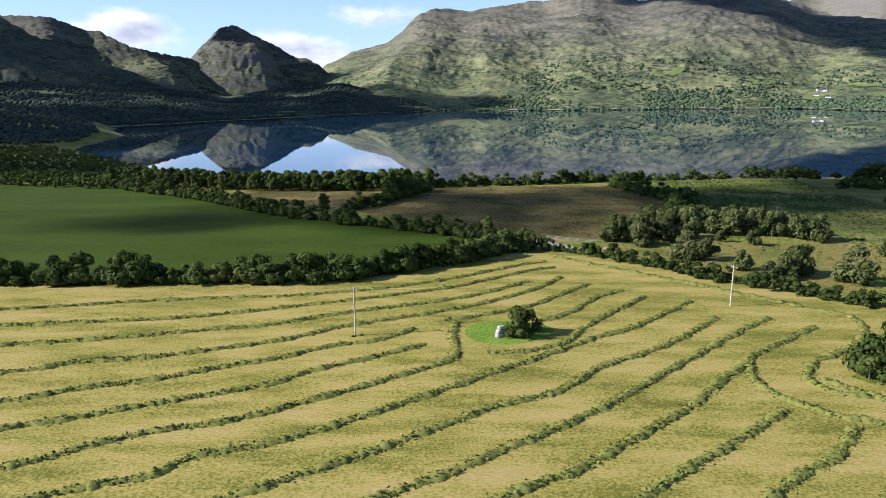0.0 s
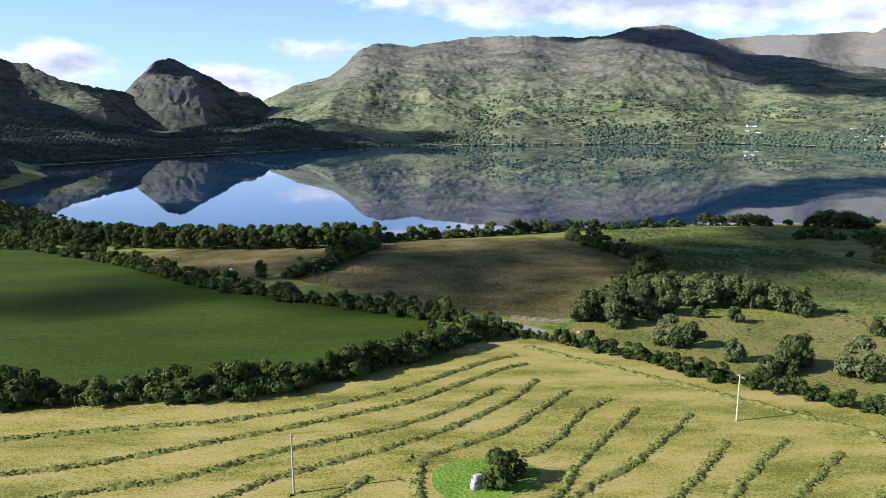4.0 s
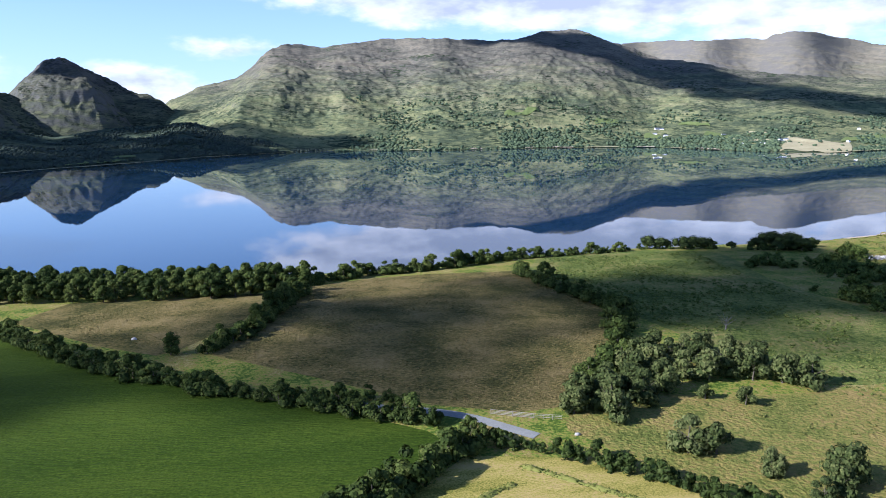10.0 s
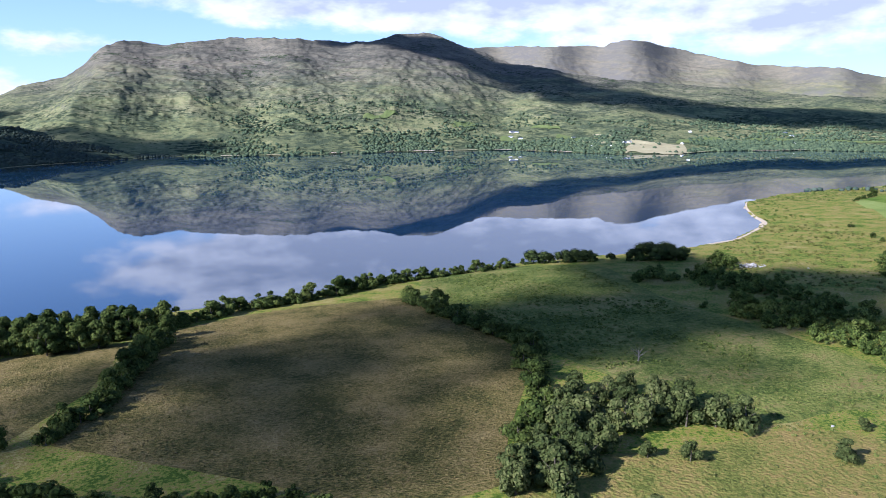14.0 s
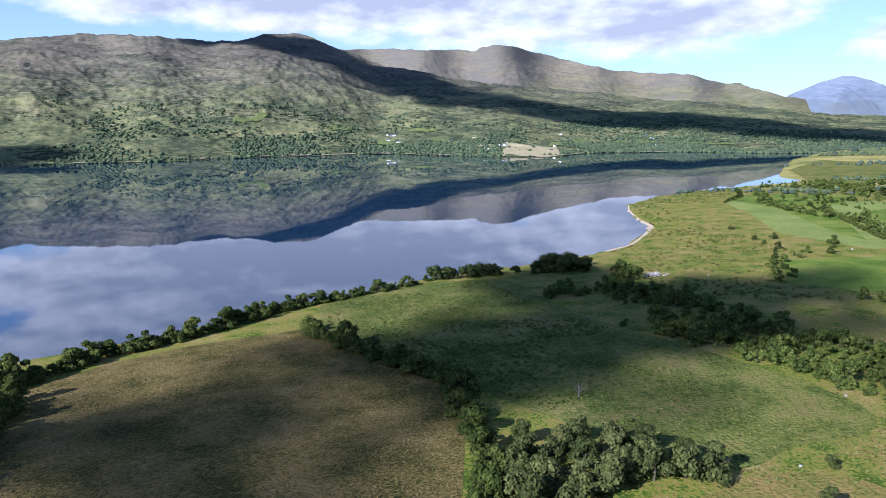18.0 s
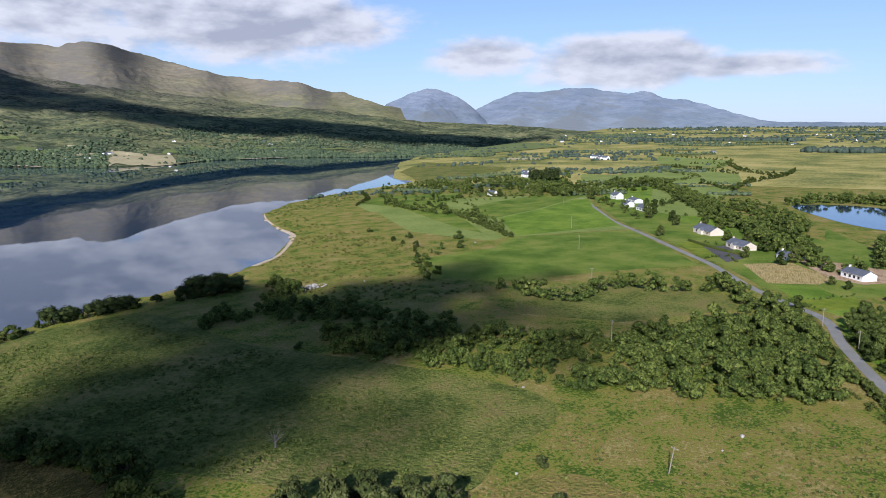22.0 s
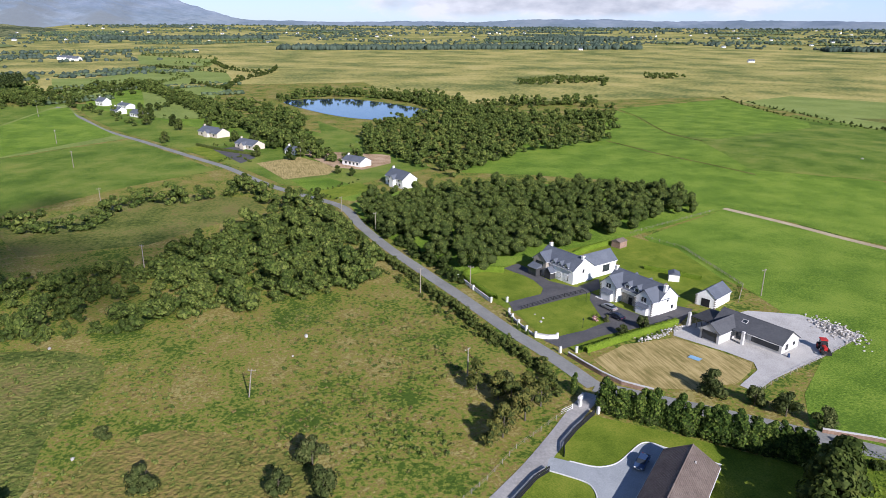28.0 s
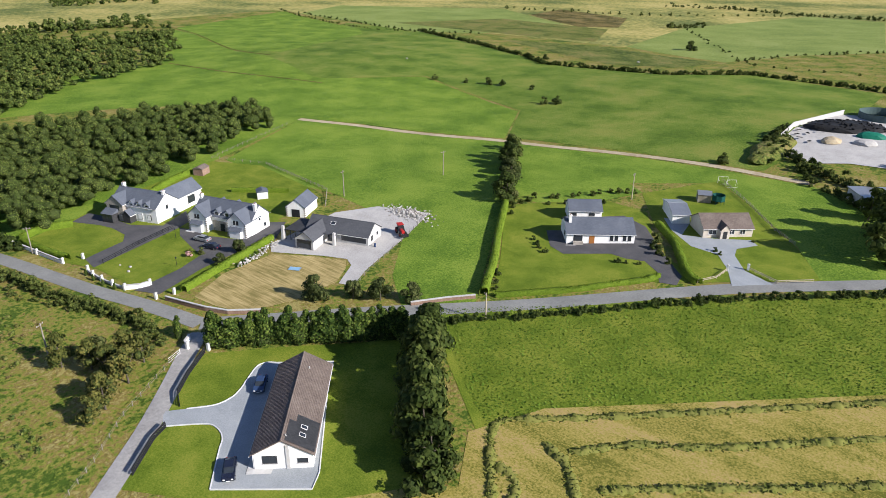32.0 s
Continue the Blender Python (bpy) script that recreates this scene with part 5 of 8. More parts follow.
for x, y, s in ((444, 338, 1.1), (410, 322, 1.0), (436, 375, .9), (596, 422, 1.3), (590, 415, 1.2), (457, 420, .7)):
    plant(BUSHES[rng.integers(4)], x, y, s * 1.6, label="rounded dark bush alone in lakeside pasture", category="bush", group="pasture bushes")


# ---- rows of cut grass on the hay field ----
def swath(line, wide=1.45, high=.36):
    line = curve_through(line, 8)
    pts = np.array(line)
    seg = np.r_[0, np.cumsum(np.hypot(*np.diff(pts, axis=0).T))]
    s = np.arange(0, seg[-1], .45)
    cx, cy = np.interp(s, seg, pts[:, 0]), np.interp(s, seg, pts[:, 1])
    dx, dy = np.gradient(cx), np.gradient(cy)
    ln = np.hypot(dx, dy) + 1e-9
    sx, sy = dy / ln, -dx / ln
    cx, cy = cx + sx * rng.normal(0, .1, len(s)), cy + sy * rng.normal(0, .1, len(s))
    fat = np.clip(1 + .28 * np.sin(s * .9 + rng.uniform(0, 6)) + rng.normal(0, .2, len(s)), .45, 1.6)
    fat[0] = fat[-1] = .25
    off = np.array([-.5, -.28, 0, .28, .5])
    up = np.array([0, .75, 1, .7, 0])
    X = cx[:, None] + sx[:, None] * off * wide * fat[:, None]
    Y = cy[:, None] + sy[:, None] * off * wide * fat[:, None]
    Zs = land(X, Y) + .03 + up * high * fat[:, None] * rng.uniform(.6, 1.35, X.shape) * (up > 0)
    V = np.stack([X, Y, Zs], -1).reshape(-1, 3)
    n = len(s)
    o = (np.arange(n - 1)[:, None] * 5 + np.arange(4)).reshape(-1)
    T = np.concatenate([np.stack([o, o + 1, o + 6], -1), np.stack([o, o + 6, o + 5], -1)])
    m = int(seg[-1] * 17)
    q = rng.uniform(0, len(s) - 1, m).astype(int)
    a = rng.normal(0, .33, m) * wide
    px, py = cx[q] + sx[q] * a, cy[q] + sy[q] * a
    pz = land(px, py) + .05 + high * fat[q] * np.clip(1.1 - np.abs(a) / wide * 1.5, .05, 1) * rng.uniform(.5, 1.15, m)
    lv, lt = leaves(np.stack([px, py, pz], -1), np.stack([rng.normal(0, .6, m), rng.normal(0, .6, m), np.ones(m)], -1), .42)
    me = tri_mesh("swath", np.concatenate([V, lv]), np.concatenate([T, lt + len(V)]), np.zeros(len(T) + len(lt), int), [SWATH])
    return tagged(new("swath", me), "long low row of cut green grass on the hay field", "swath", "rows of cut grass", "stuff")


SWATHS = (
    [(-128, 122), (-85, 127), (-59, 132), (-42, 134), (-32, 135), (-14, 140), (0, 147), (11, 156), (20, 163), (26, 166)],
    [(-124, 112), (-80, 117), (-54, 120), (-41, 123), (-28, 128), (-20, 131), (0, 140), (8, 146), (21, 157), (27, 160)],
    [(-118, 103), (-74, 107), (-56, 110), (-41, 114), (-32, 116), (-19, 123), (0, 131), (10, 138), (19, 147)],
    [(-105, 88), (-66, 95), (-57, 99), (-46, 101), (-35, 105), (-26, 109), (-18, 115), (0, 124), (11, 132), (20, 141), (27, 151)],
    [(-100, 74), (-60, 85), (-52, 89), (-42, 92), (-33, 97), (-26, 100), (-19, 105), (-11, 108), (-5, 114)],
    [(-92, 62), (-55, 77), (-47, 80), (-39, 84), (-25, 90), (-21, 94), (-10, 101), (-3, 106)],
    [(-84, 51), (-49, 68), (-43, 72), (-36, 76), (-27, 79), (-19, 84), (-9, 91), (0, 98), (1, 100)],
    [(-76, 42), (-42, 62), (-32, 66), (-29, 70), (-21, 73), (-13, 78), (0, 88), (7, 94), (18, 103), (26, 110), (33, 115), (44, 126), (50, 133)],
    [(-64, 36), (-22, 62), (-16, 66), (-10, 70), (0, 77.5), (7, 83), (16, 88), (24, 97), (35, 105), (46, 116), (51, 122)],
    [(-52, 32), (-8, 61), (0, 66), (6, 71), (14, 77), (23, 85), (31, 93), (37, 99), (50, 112), (61, 122)],
    [(-40, 27), (-12, 47), (6, 62), (14, 67), (22, 74), (32, 83), (40, 92), (47, 99), (50, 103), (67, 117)],
    [(-26, 23), (0, 45), (20, 62), (27, 68), (37, 76), (45, 83)],
    [(-14, 19), (8, 40), (17, 47), (33, 62), (39, 67), (45, 71), (52, 79)],
    [(47, 99), (45, 92), (46, 87), (48, 84), (51, 81), (56, 79)],
    [(77, 124), (76, 118), (71, 110), (64, 104), (58, 100), (54, 95), (53, 91), (55, 88), (59, 87)],
    [(29, 172), (45, 156), (61, 140), (71, 129), (77, 124)],
    [(2, 118), (1.5, 109), (2, 103), (1, 98)],
    [(0, 118), (8, 122), (17, 128), (24, 136), (32, 145)],
    [(17, 118), (24, 124), (31, 134), (38, 140)],
    [(7, 102), (13, 103), (20, 107), (23, 112), (27, 118), (36, 129), (42, 136)],
    [(55, 93), (59, 88), (63, 82), (63, 78), (56, 72), (36, 53.5), (18, 36.5), (-8, 12), (-40, -16)],
)
for row in SWATHS:
    swath(row)


# ---- building helpers ----
def part(name, bm, material, parent, label="", smooth=False):
    me = bpy.data.meshes.new(name)
    bmesh.ops.recalc_face_normals(bm, faces=bm.faces)
    bm.to_mesh(me)
    bm.free()
    me.materials.append(material)
    if smooth:
        me.shade_smooth()
    ob = new(name, me)
    ob.parent = parent
    return tagged(ob, label) if label else ob


def thing(name, x, y, turn=0.0, label="", category="", group="", z=None, kind=""):
    ob = new(name)
    ob.empty_display_size = .5
    ob.matrix_basis = Matrix.LocRotScale((x, y, height(x, y) + .1 if z is None else z), Euler((0, 0, turn)), None)
    return tagged(ob, label, category, group, kind)


def boxes(*sizes, bevel=0.0):
    """A bmesh of boxes: x0, y0, z0, x1, y1, z1."""
    bm = bmesh.new()
    for x0, y0, z0, x1, y1, z1 in sizes:
        v = [bm.verts.new((x, y, z)) for z in (z0, z1) for y in (y0, y1) for x in (x0, x1)]
        for f in ((0, 2, 3, 1), (4, 5, 7, 6), (0, 1, 5, 4), (2, 6, 7, 3), (0, 4, 6, 2), (1, 3, 7, 5)):
            bm.faces.new([v[i] for i in f])
    if bevel:
        bmesh.ops.bevel(bm, geom=bm.edges[:], offset=bevel, segments=1, affect="EDGES")
    return bm


def extruded(profile, y0, y1, axis="y"):
    """A closed profile of (x, z) points drawn out along y (or, axis x, of (y, z) points along x)."""
    bm = bmesh.new()
    a = [bm.verts.new((p, y0, q) if axis == "y" else (y0, p, q)) for p, q in profile]
    b = [bm.verts.new((p, y1, q) if axis == "y" else (y1, p, q)) for p, q in profile]
    bm.faces.new(a)
    bm.faces.new(b[::-1])
    for k in range(len(a)):
        j = (k + 1) % len(a)
        bm.faces.new((a[k], b[k], b[j], a[j]))
    return bm


def tube(path, radii, sides=8):
    V, T = limb(path, radii, sides)
    bm = bmesh.new()
    vs = [bm.verts.new(v) for v in V]
    for t in T:
        bm.faces.new([vs[i] for i in t])
    bm.faces.new(vs[-sides:])
    return bm


def disc(radius, y0, y1, x=0.0, z=0.0, sides=14):
    return extruded([(x + radius * math.cos(2 * math.pi * k / sides), z + radius * math.sin(2 * math.pi * k / sides)) for k in range(sides)], y0, y1)


WHITE = surface("white_render", [(.66, .65, .62), (.76, .75, .72), (.82, .81, .78)], 1.2, 5, .5, .85, local=True)
CREAM = surface("cream_render", [(.46, .4, .33), (.54, .48, .4), (.6, .54, .46)], .9, 4, .5, .85, local=True)
STONE_CLAD = surface("stone_cladding", [(.2, .18, .15), (.32, .29, .25), (.44, .4, .35)], .35, 2, .2, .9, bump=.04, local=True)
CONCRETE = surface("raw_concrete", [(.36, .35, .33), (.46, .45, .43), (.54, .53, .51)], 1, 6, .5, .9, local=True)
SLATE = surface("blue_grey_slate", [(.075, .085, .105), (.1, .112, .135), (.135, .147, .17)], .5, 4, .45, .55, local=True, stretch=(1, 1, 4))
BROWN_TILE = surface("brown_roof_tile", [(.1, .08, .068), (.15, .12, .102), (.2, .165, .14)], .4, 3, .5, .7, local=True)
NEW_TILE = surface("grey_roof_tile", [(.06, .062, .068), (.08, .083, .09), (.1, .104, .11)], .4, 3, .4, .7, local=True)
GLASS = surface("window_glass", [(.02, .025, .03), (.035, .042, .05)], 1, 3, .5, .08, spec=.6, local=True)
FRAME_WHITE = surface("white_frame", [(.6, .6, .58), (.72, .72, .7)], .5, 3, .5, .5, local=True)
FRAME_DARK = surface("dark_frame", [(.03, .03, .032), (.055, .055, .055)], .5, 3, .5, .5, local=True)
DOOR_WOOD = surface("varnished_door", [(.25, .1, .03), (.35, .15, .045)], .3, 2, .5, .5, local=True)
BLACK_PAINT = surface("black_paint", [(.015, .016, .018), (.03, .031, .033)], .4, 3, .5, .5, local=True)
POLE_WOOD = surface("pole_wood", [(.3, .25, .17), (.42, .36, .26), (.5, .44, .33)], .4, 2, .4, .9, local=True, stretch=(4, 4, .4))
WEATHERED = surface("weathered_wood", [(.16, .14, .11), (.25, .22, .18), (.34, .31, .26)], .4, 2, .4, .9, local=True)
BRICKISH = surface("brown_block", [(.17, .11, .08), (.24, .16, .12), (.32, .23, .18)], .4, 3, .4, .9, local=True)
RUBBER = surface("tyre_rubber", [(.012, .012, .012), (.025, .025, .024)], .3, 2, .5, .85, local=True)
STEEL = surface("grey_metal", [(.3, .31, .32), (.42, .43, .44)], .4, 3, .5, .4, metal=.7, local=True)
SOLAR = surface("solar_panel", [(.012, .02, .05), (.022, .035, .08)], .5, 3, .5, .2, spec=.6, local=True)


def window(parent, face, u, z, w, h, size, frame=FRAME_WHITE, sill=True):
    """A window on one wall of a house of that size (length, depth). face: f, b, l or r; u runs along the wall."""
    L, D = size
    ob = new("window")
    ob.parent = parent
    ob.matrix_basis = {"f": pose(u, 0, z), "b": pose(u, D, z, 0, 0, 180), "l": pose(0, u, z, 0, 0, -90), "r": pose(L, u, z, 0, 0, 90)}[face]
    part("pane", boxes((-w / 2 + .05, -.02, .05, w / 2 - .05, .04, h - .05)), GLASS, ob)
    bars = [(-w / 2, -.05, 0, -w / 2 + .08, .05, h), (w / 2 - .08, -.05, 0, w / 2, .05, h), (-w / 2 + .08, -.05, 0, w / 2 - .08, .05, .08), (-w / 2 + .08, -.05, h - .08, w / 2 - .08, .05, h)]
    if w > 1.0:
        bars.append((-.035, -.04, .08, .035, .045, h - .08))
    part("window_frame", boxes(*bars), frame, ob)
    if sill:
        part("window_sill", boxes((-w / 2 - .08, -.12, -.09, w / 2 + .08, .05, -.003)), CONCRETE, ob)
    return ob


def gable_walls(x0, x1, y0, y1, eave, ridge, axis="x"):
    """Walls with two gables, one closed solid; the ridge runs along axis."""
    if axis == "x":
        return extruded([(y0, -.3), (y1, -.3), (y1, eave), ((y0 + y1) / 2, ridge), (y0, eave)], x0, x1, "x")
    return extruded([(x0, -.3), (x1, -.3), (x1, eave), ((x0 + x1) / 2, ridge), (x0, eave)], y0, y1, "y")


def roof_sides(parent, x0, x1, y0, y1, eave, ridge, mat, axis="x", over=.35, thick=.14, ends=.25, label=""):
    """Two slabs of roof with a ridge cap."""
    a0, a1, b0, b1 = (x0, x1, y0, y1) if axis == "x" else (y0, y1, x0, x1)
    mid = (b0 + b1) / 2
    s = (ridge - eave) / (mid - b0)
    for sign, edge in ((-1, b0), (1, b1)):
        out = edge + sign * over
        zo = eave - s * over
        prof = [(out, zo + .02), (mid + sign * .002, ridge + .02), (mid + sign * .002, ridge + .02 + thick), (out, zo + .02 + thick)]
        part("roof", extruded(prof, a0 - ends, a1 + ends, "x" if axis == "x" else "y"), mat, parent, label)
        part("gutter", extruded([(out + sign * .1, zo - .06), (out - sign * .004, zo - .06), (out - sign * .004, zo + .04), (out + sign * .1, zo + .04)], a0 - ends, a1 + ends, "x" if axis == "x" else "y"), FRAME_WHITE, parent)
    part("ridge_cap", extruded([(mid - .14, ridge + thick - .02), (mid + .14, ridge + thick - .02), (mid + .05, ridge + thick + .09), (mid - .05, ridge + thick + .09)], a0 - ends - .01, a1 + ends + .01, "x" if axis == "x" else "y"), mat, parent)


def chimney(parent, x, y, z0, z1, mat=WHITE, w=.7, d=.9):
    c = part("chimney", boxes((x - w / 2, y - d / 2, z0, x + w / 2, y + d / 2, z1), (x - w / 2 - .07, y - d / 2 - .07, z1 + .002, x + w / 2 + .07, y + d / 2 + .07, z1 + .12)), mat, parent)
    for k in (-.2, .2):
        part("chimney_pot", tube([(x, y + k, z1 + .1), (x, y + k, z1 + .5)], [.12, .1]), BRICKISH, c)


def on_front(ax, ay, bx, by):
    """Length and turn of a front wall seen from outside, running from its one end to the other."""
    return math.hypot(bx - ax, by - ay), math.atan2(by - ay, bx - ax)


def door(parent, face_y, x, w=1.0, h=2.1, mat=DOOR_WOOD, z=0.0):
    d = part("door", boxes((x - w / 2, face_y - .05, z, x + w / 2, face_y + .05, z + h)), mat, parent)
    part("door_handle", boxes((x + w / 2 - .16, face_y - .11, z + 1.0, x + w / 2 - .05, face_y - .055, z + 1.05)), STEEL, d)


def skylight(parent, x, y, z, tilt, w=.8, h=1.1, axis="x"):
    ob = new("skylight")
    ob.parent = parent
    ob.matrix_basis = pose(x, y, z, tilt, 0, 0) if axis == "x" else pose(x, y, z, 0, tilt, 0)
    part("pane", boxes((-w / 2 + .06, -h / 2 + .06, .0, w / 2 - .06, h / 2 - .06, .09)), GLASS, ob)
    part("skylight_frame", boxes((-w / 2, -h / 2, -.02, -w / 2 + .06, h / 2, .11), (w / 2 - .06, -h / 2, -.02, w / 2, h / 2, .11), (-w / 2 + .06, -h / 2, -.02, w / 2 - .06, -h / 2 + .06, .11), (-w / 2 + .06, h / 2 - .06, -.02, w / 2 - .06, h / 2, .11)),
         FRAME_WHITE, ob)


# bungalow beside the hay field; its gable faces the drive's end
def bungalow_near():
    L, turn = on_front(84.7, 109.5, 78.4, 103.9)
    D = 22.3
    h = thing("bungalow", 84.7, 109.5, turn, "white bungalow with a long brown tiled roof and a slate patch", "house")
    part("wall", gable_walls(0, L, 0, D, 2.6, 5.0, "y"), WHITE, h)
    roof_sides(h, 0, L, 0, D, 2.6, 5.0, BROWN_TILE, "y", .4, .16, .2)
    s = (5.0 - 2.6) / (L / 2)
    # courses of tiles on the two slopes
    for sign in (0, 1):
        for k in range(1, 20):
            f = k / 20
            x = -.36 + f * (L / 2 + .36) if sign == 0 else L + .36 - f * (L / 2 + .36)
            z = 2.6 - s * .36 + f * s * (L / 2 + .36) + .18
            part("tile_course", boxes((x - .03, -.19, z - .02, x + .03, D + .19, z + .035)), BROWN_TILE, h)
    x0, x1 = L / 2 + .5, L + .3
    zz = lambda x: 5.0 - s * (x - L / 2) + .185
    bm = bmesh.new()
    quad = [bm.verts.new(p) for p in ((x0, .2, zz(x0) + .08), (x1, .2, zz(x1) + .08), (x1, 6.5, zz(x1) + .08), (x0 + .9, 6.5, zz(x0 + .9) + .08), (x0 + .9, 4.8, zz(x0 + .9) + .08), (x0, 4.8, zz(x0) + .08))]
    bm.faces.new(quad)
    bmesh.ops.solidify(bm, geom=bm.faces[:], thickness=.05)
    part("slate_patch", bm, NEW_TILE, h, "bluish grey new slates")
    tilt = math.degrees(math.atan(s))
    for y in (2.6, 4.3):
        skylight(h, L * .8, y, zz(L * .8) + .02, tilt, 1.0, .8, "y")
    for x, y in ((L * .56, 1.1), (L * .66, 18.5)):
        part("roof_vent", tube([(x, y, zz(x) - .1), (x, y, zz(x) + .35)], [.12, .1]), CONCRETE, h)
    window(h, "f", 2.4, 1.0, 2.1, 1.35, (L, D), FRAME_DARK)
    window(h, "f", L - 1.4, 1.1, 1.5, .8, (L, D), FRAME_DARK)
    part("gable_flue", boxes((L * .56, -.12, 0, L * .62, -.004, 4.2)), CONCRETE, h)
    for y in (3, 7.5, 12, 16.5, 20):
        window(h, "l", y, .9, 1.6, 1.2, (L, D), FRAME_DARK)
        window(h, "r", y, 1.0, 1.1, 1.0, (L, D), FRAME_DARK)
    door(h, -.002, .5, .7, 2.0, FRAME_WHITE)
    part("plinth", boxes((-.9, -1.0, -.28, L + 1.5, D - 3, .06)), CONCRETE, h, "pale concrete path round the walls")
    return h


def bungalow_long(ax, ay, bx, by, D, eave, ridge, label, wall=WHITE, roof=SLATE, openings=(), chimneys=(), porch=None, name="bungalow"):
    L, turn = on_front(ax, ay, bx, by)
    h = thing(name, ax, ay, turn, label, "house")
    part("wall", gable_walls(0, L, 0, D, eave, ridge), wall, h)
    roof_sides(h, 0, L, 0, D, eave, ridge, roof)
    for f, u, z, w, hh, fr in openings:
        window(h, f, u, z, w, hh, (L, D), fr)
    for x, y, z0, z1 in chimneys:
        chimney(h, x, y, z0, z1, wall)
    if porch:
        x0, x1, out, pe, pr = porch
        part("porch_wall", gable_walls(x0, x1, -out, -.004, pe, pr, "y"), wall, h)
        roof_sides(h, x0, x1, -out, D * .25, pe, pr, roof, "y", .2, .1, .12)
    return h, L


bungalow_near()
b2, L2 = bungalow_long(90.7, 12.3, 77.6, 2.0, 9.4, 2.7, 5.1, "white bungalow with a long blue-grey slate roof",
                       openings=[("f", 11.0, .9, .8, 1.4, FRAME_DARK), ("f", 12.2, .9, .8, 1.4, FRAME_DARK), ("f", 14.2, .9, .8, 1.4, FRAME_DARK), ("f", 15.4, .9, .8, 1.4, FRAME_DARK), ("f", 2.8, .5, 2.2, 1.8, FRAME_DARK),
                                 ("l", 3, 1, 1.2, 1.2, FRAME_DARK), ("b", 5, 1, 1.4, 1.2, FRAME_WHITE), ("b", 11, 1, 1.4, 1.2, FRAME_WHITE)], chimneys=[(1.1, 3.4, 4.0, 6.2)])
door(b2, -.002, 6.2, 1.3, 2.1)
part("bay", boxes((1.6, -.9, -.2, 4.0, -.004, .75)), STONE_CLAD, b2)
part("step", boxes((-.3, -1.2, -.25, 9.0, -.92, .05)), CONCRETE, b2)
bungalow_long(98.2, -2.0, 91.4, -7.4, 6.5, 2.7, 4.6, "white garage with a slate roof behind a bungalow", openings=[("f", 1.2, 1.2, 1.6, .8, FRAME_DARK), ("f", 6, 1.2, 1.6, .8, FRAME_DARK)], name="garage")
b3, L3 = bungalow_long(65.8, -11.8, 56.4, -20.0, 8.6, 2.5, 4.8, "small cream bungalow with a brown roof and a gabled porch", CREAM, BROWN_TILE,
                       [("f", 2.3, .9, 2.0, 1.3, FRAME_WHITE), ("f", 7.2, .9, 1.4, 1.3, FRAME_WHITE), ("f", 9.9, .9, 1.4, 1.3, FRAME_WHITE), ("b", 4, 1, 1.2, 1.2, FRAME_WHITE)], porch=(4.0, 6.2, 1.1, 2.4, 3.7))
door(b3, -1.105, 5.1, 1.0, 2.05, FRAME_DARK)
sb = part("solar_panel", boxes((8.6, 1.0, 3.55, 10.6, 3.0, 3.62)), SOLAR, b3)
sb.matrix_basis = Matrix.Translation((0, .35, -.45)) @ Matrix.Translation((9.6, 2, 3.6)) @ Matrix.Rotation(math.atan(2.3 / 4.3), 4, "X") @ Matrix.Translation((-9.6, -2, -3.6))
g3, _ = bungalow_long(75.6, -16.3, 71.9, -18.9, 11.5, 2.5, 3.6, "white garage with a grey metal roof", WHITE, STEEL, [], name="garage")
part("roller_door", boxes((1.2, -.06, 0, 3.4, -.004, 2.1)), FRAME_WHITE, g3)


def gable_barn(ax, ay, bx, by, D, eave, ridge, label, name="garage"):
    L, turn = on_front(ax, ay, bx, by)
    h = thing(name, ax, ay, turn, label, "garage")
    part("wall", gable_walls(0, L, 0, D, eave, ridge, "y"), WHITE, h)
    roof_sides(h, 0, L, 0, D, eave, ridge, SLATE, "y", .25, .14, .15)
    part("garage_door", boxes((L * .28, -.06, 0, L * .72, -.004, 2.2)), BLACK_PAINT, h)
    for x in (0, L):
        part("quoin", boxes(*[(x - .28, -.05, k * .6, x + .28, -.006, k * .6 + .38) for k in range(5)]), STONE_CLAD, h)
    return h


gable_barn(160.2, 43.0, 155.5, 40.6, 8.8, 2.9, 4.9, "white garage with a slate roof and a dark door")


def shed(x, y, turn, w, d, high, wall, roof, label):
    h = thing("shed", x, y, turn, label, "shed")
    part("wall", boxes((-w / 2, -d / 2, -.2, w / 2, d / 2, high)), wall, h)
    part("roof", extruded([(-d / 2 - .2, high - .05), (d / 2 + .2, high - .05), (0, high + d * .22)], -w / 2 - .15, w / 2 + .15, "x"), roof, h)
    part("door", boxes((-.5, -d / 2 - .05, 0, .4, -d / 2 - .004, 1.9)), WEATHERED, h)


def dormer(parent, x, y, z, w=1.6, deep=2.4, high=1.5, roof=SLATE, wall=WHITE):
    part("dormer_wall", gable_walls(x - w / 2, x + w / 2, y, y + deep, z + high * .6, z + high * 1.15, "y"), wall, parent)
    ob = new("dormer_window")
    ob.parent = parent
    ob.matrix_basis = pose(x, y, z + .15)
    part("pane", boxes((-w * .32, -.03, 0, w * .32, .02, high * .55)), GLASS, ob)
    part("window_frame", boxes((-w * .38, -.05, -.05, -w * .32, .02, high * .6), (w * .32, -.05, -.05, w * .38, .02, high * .6), (-w * .32, -.05, high * .55, w * .32, .02, high * .6)), FRAME_WHITE, ob)
    roof_sides(parent, x - w / 2, x + w / 2, y, y + deep, z + high * .6, z + high * 1.15, roof, "y", .18, .1, .15)


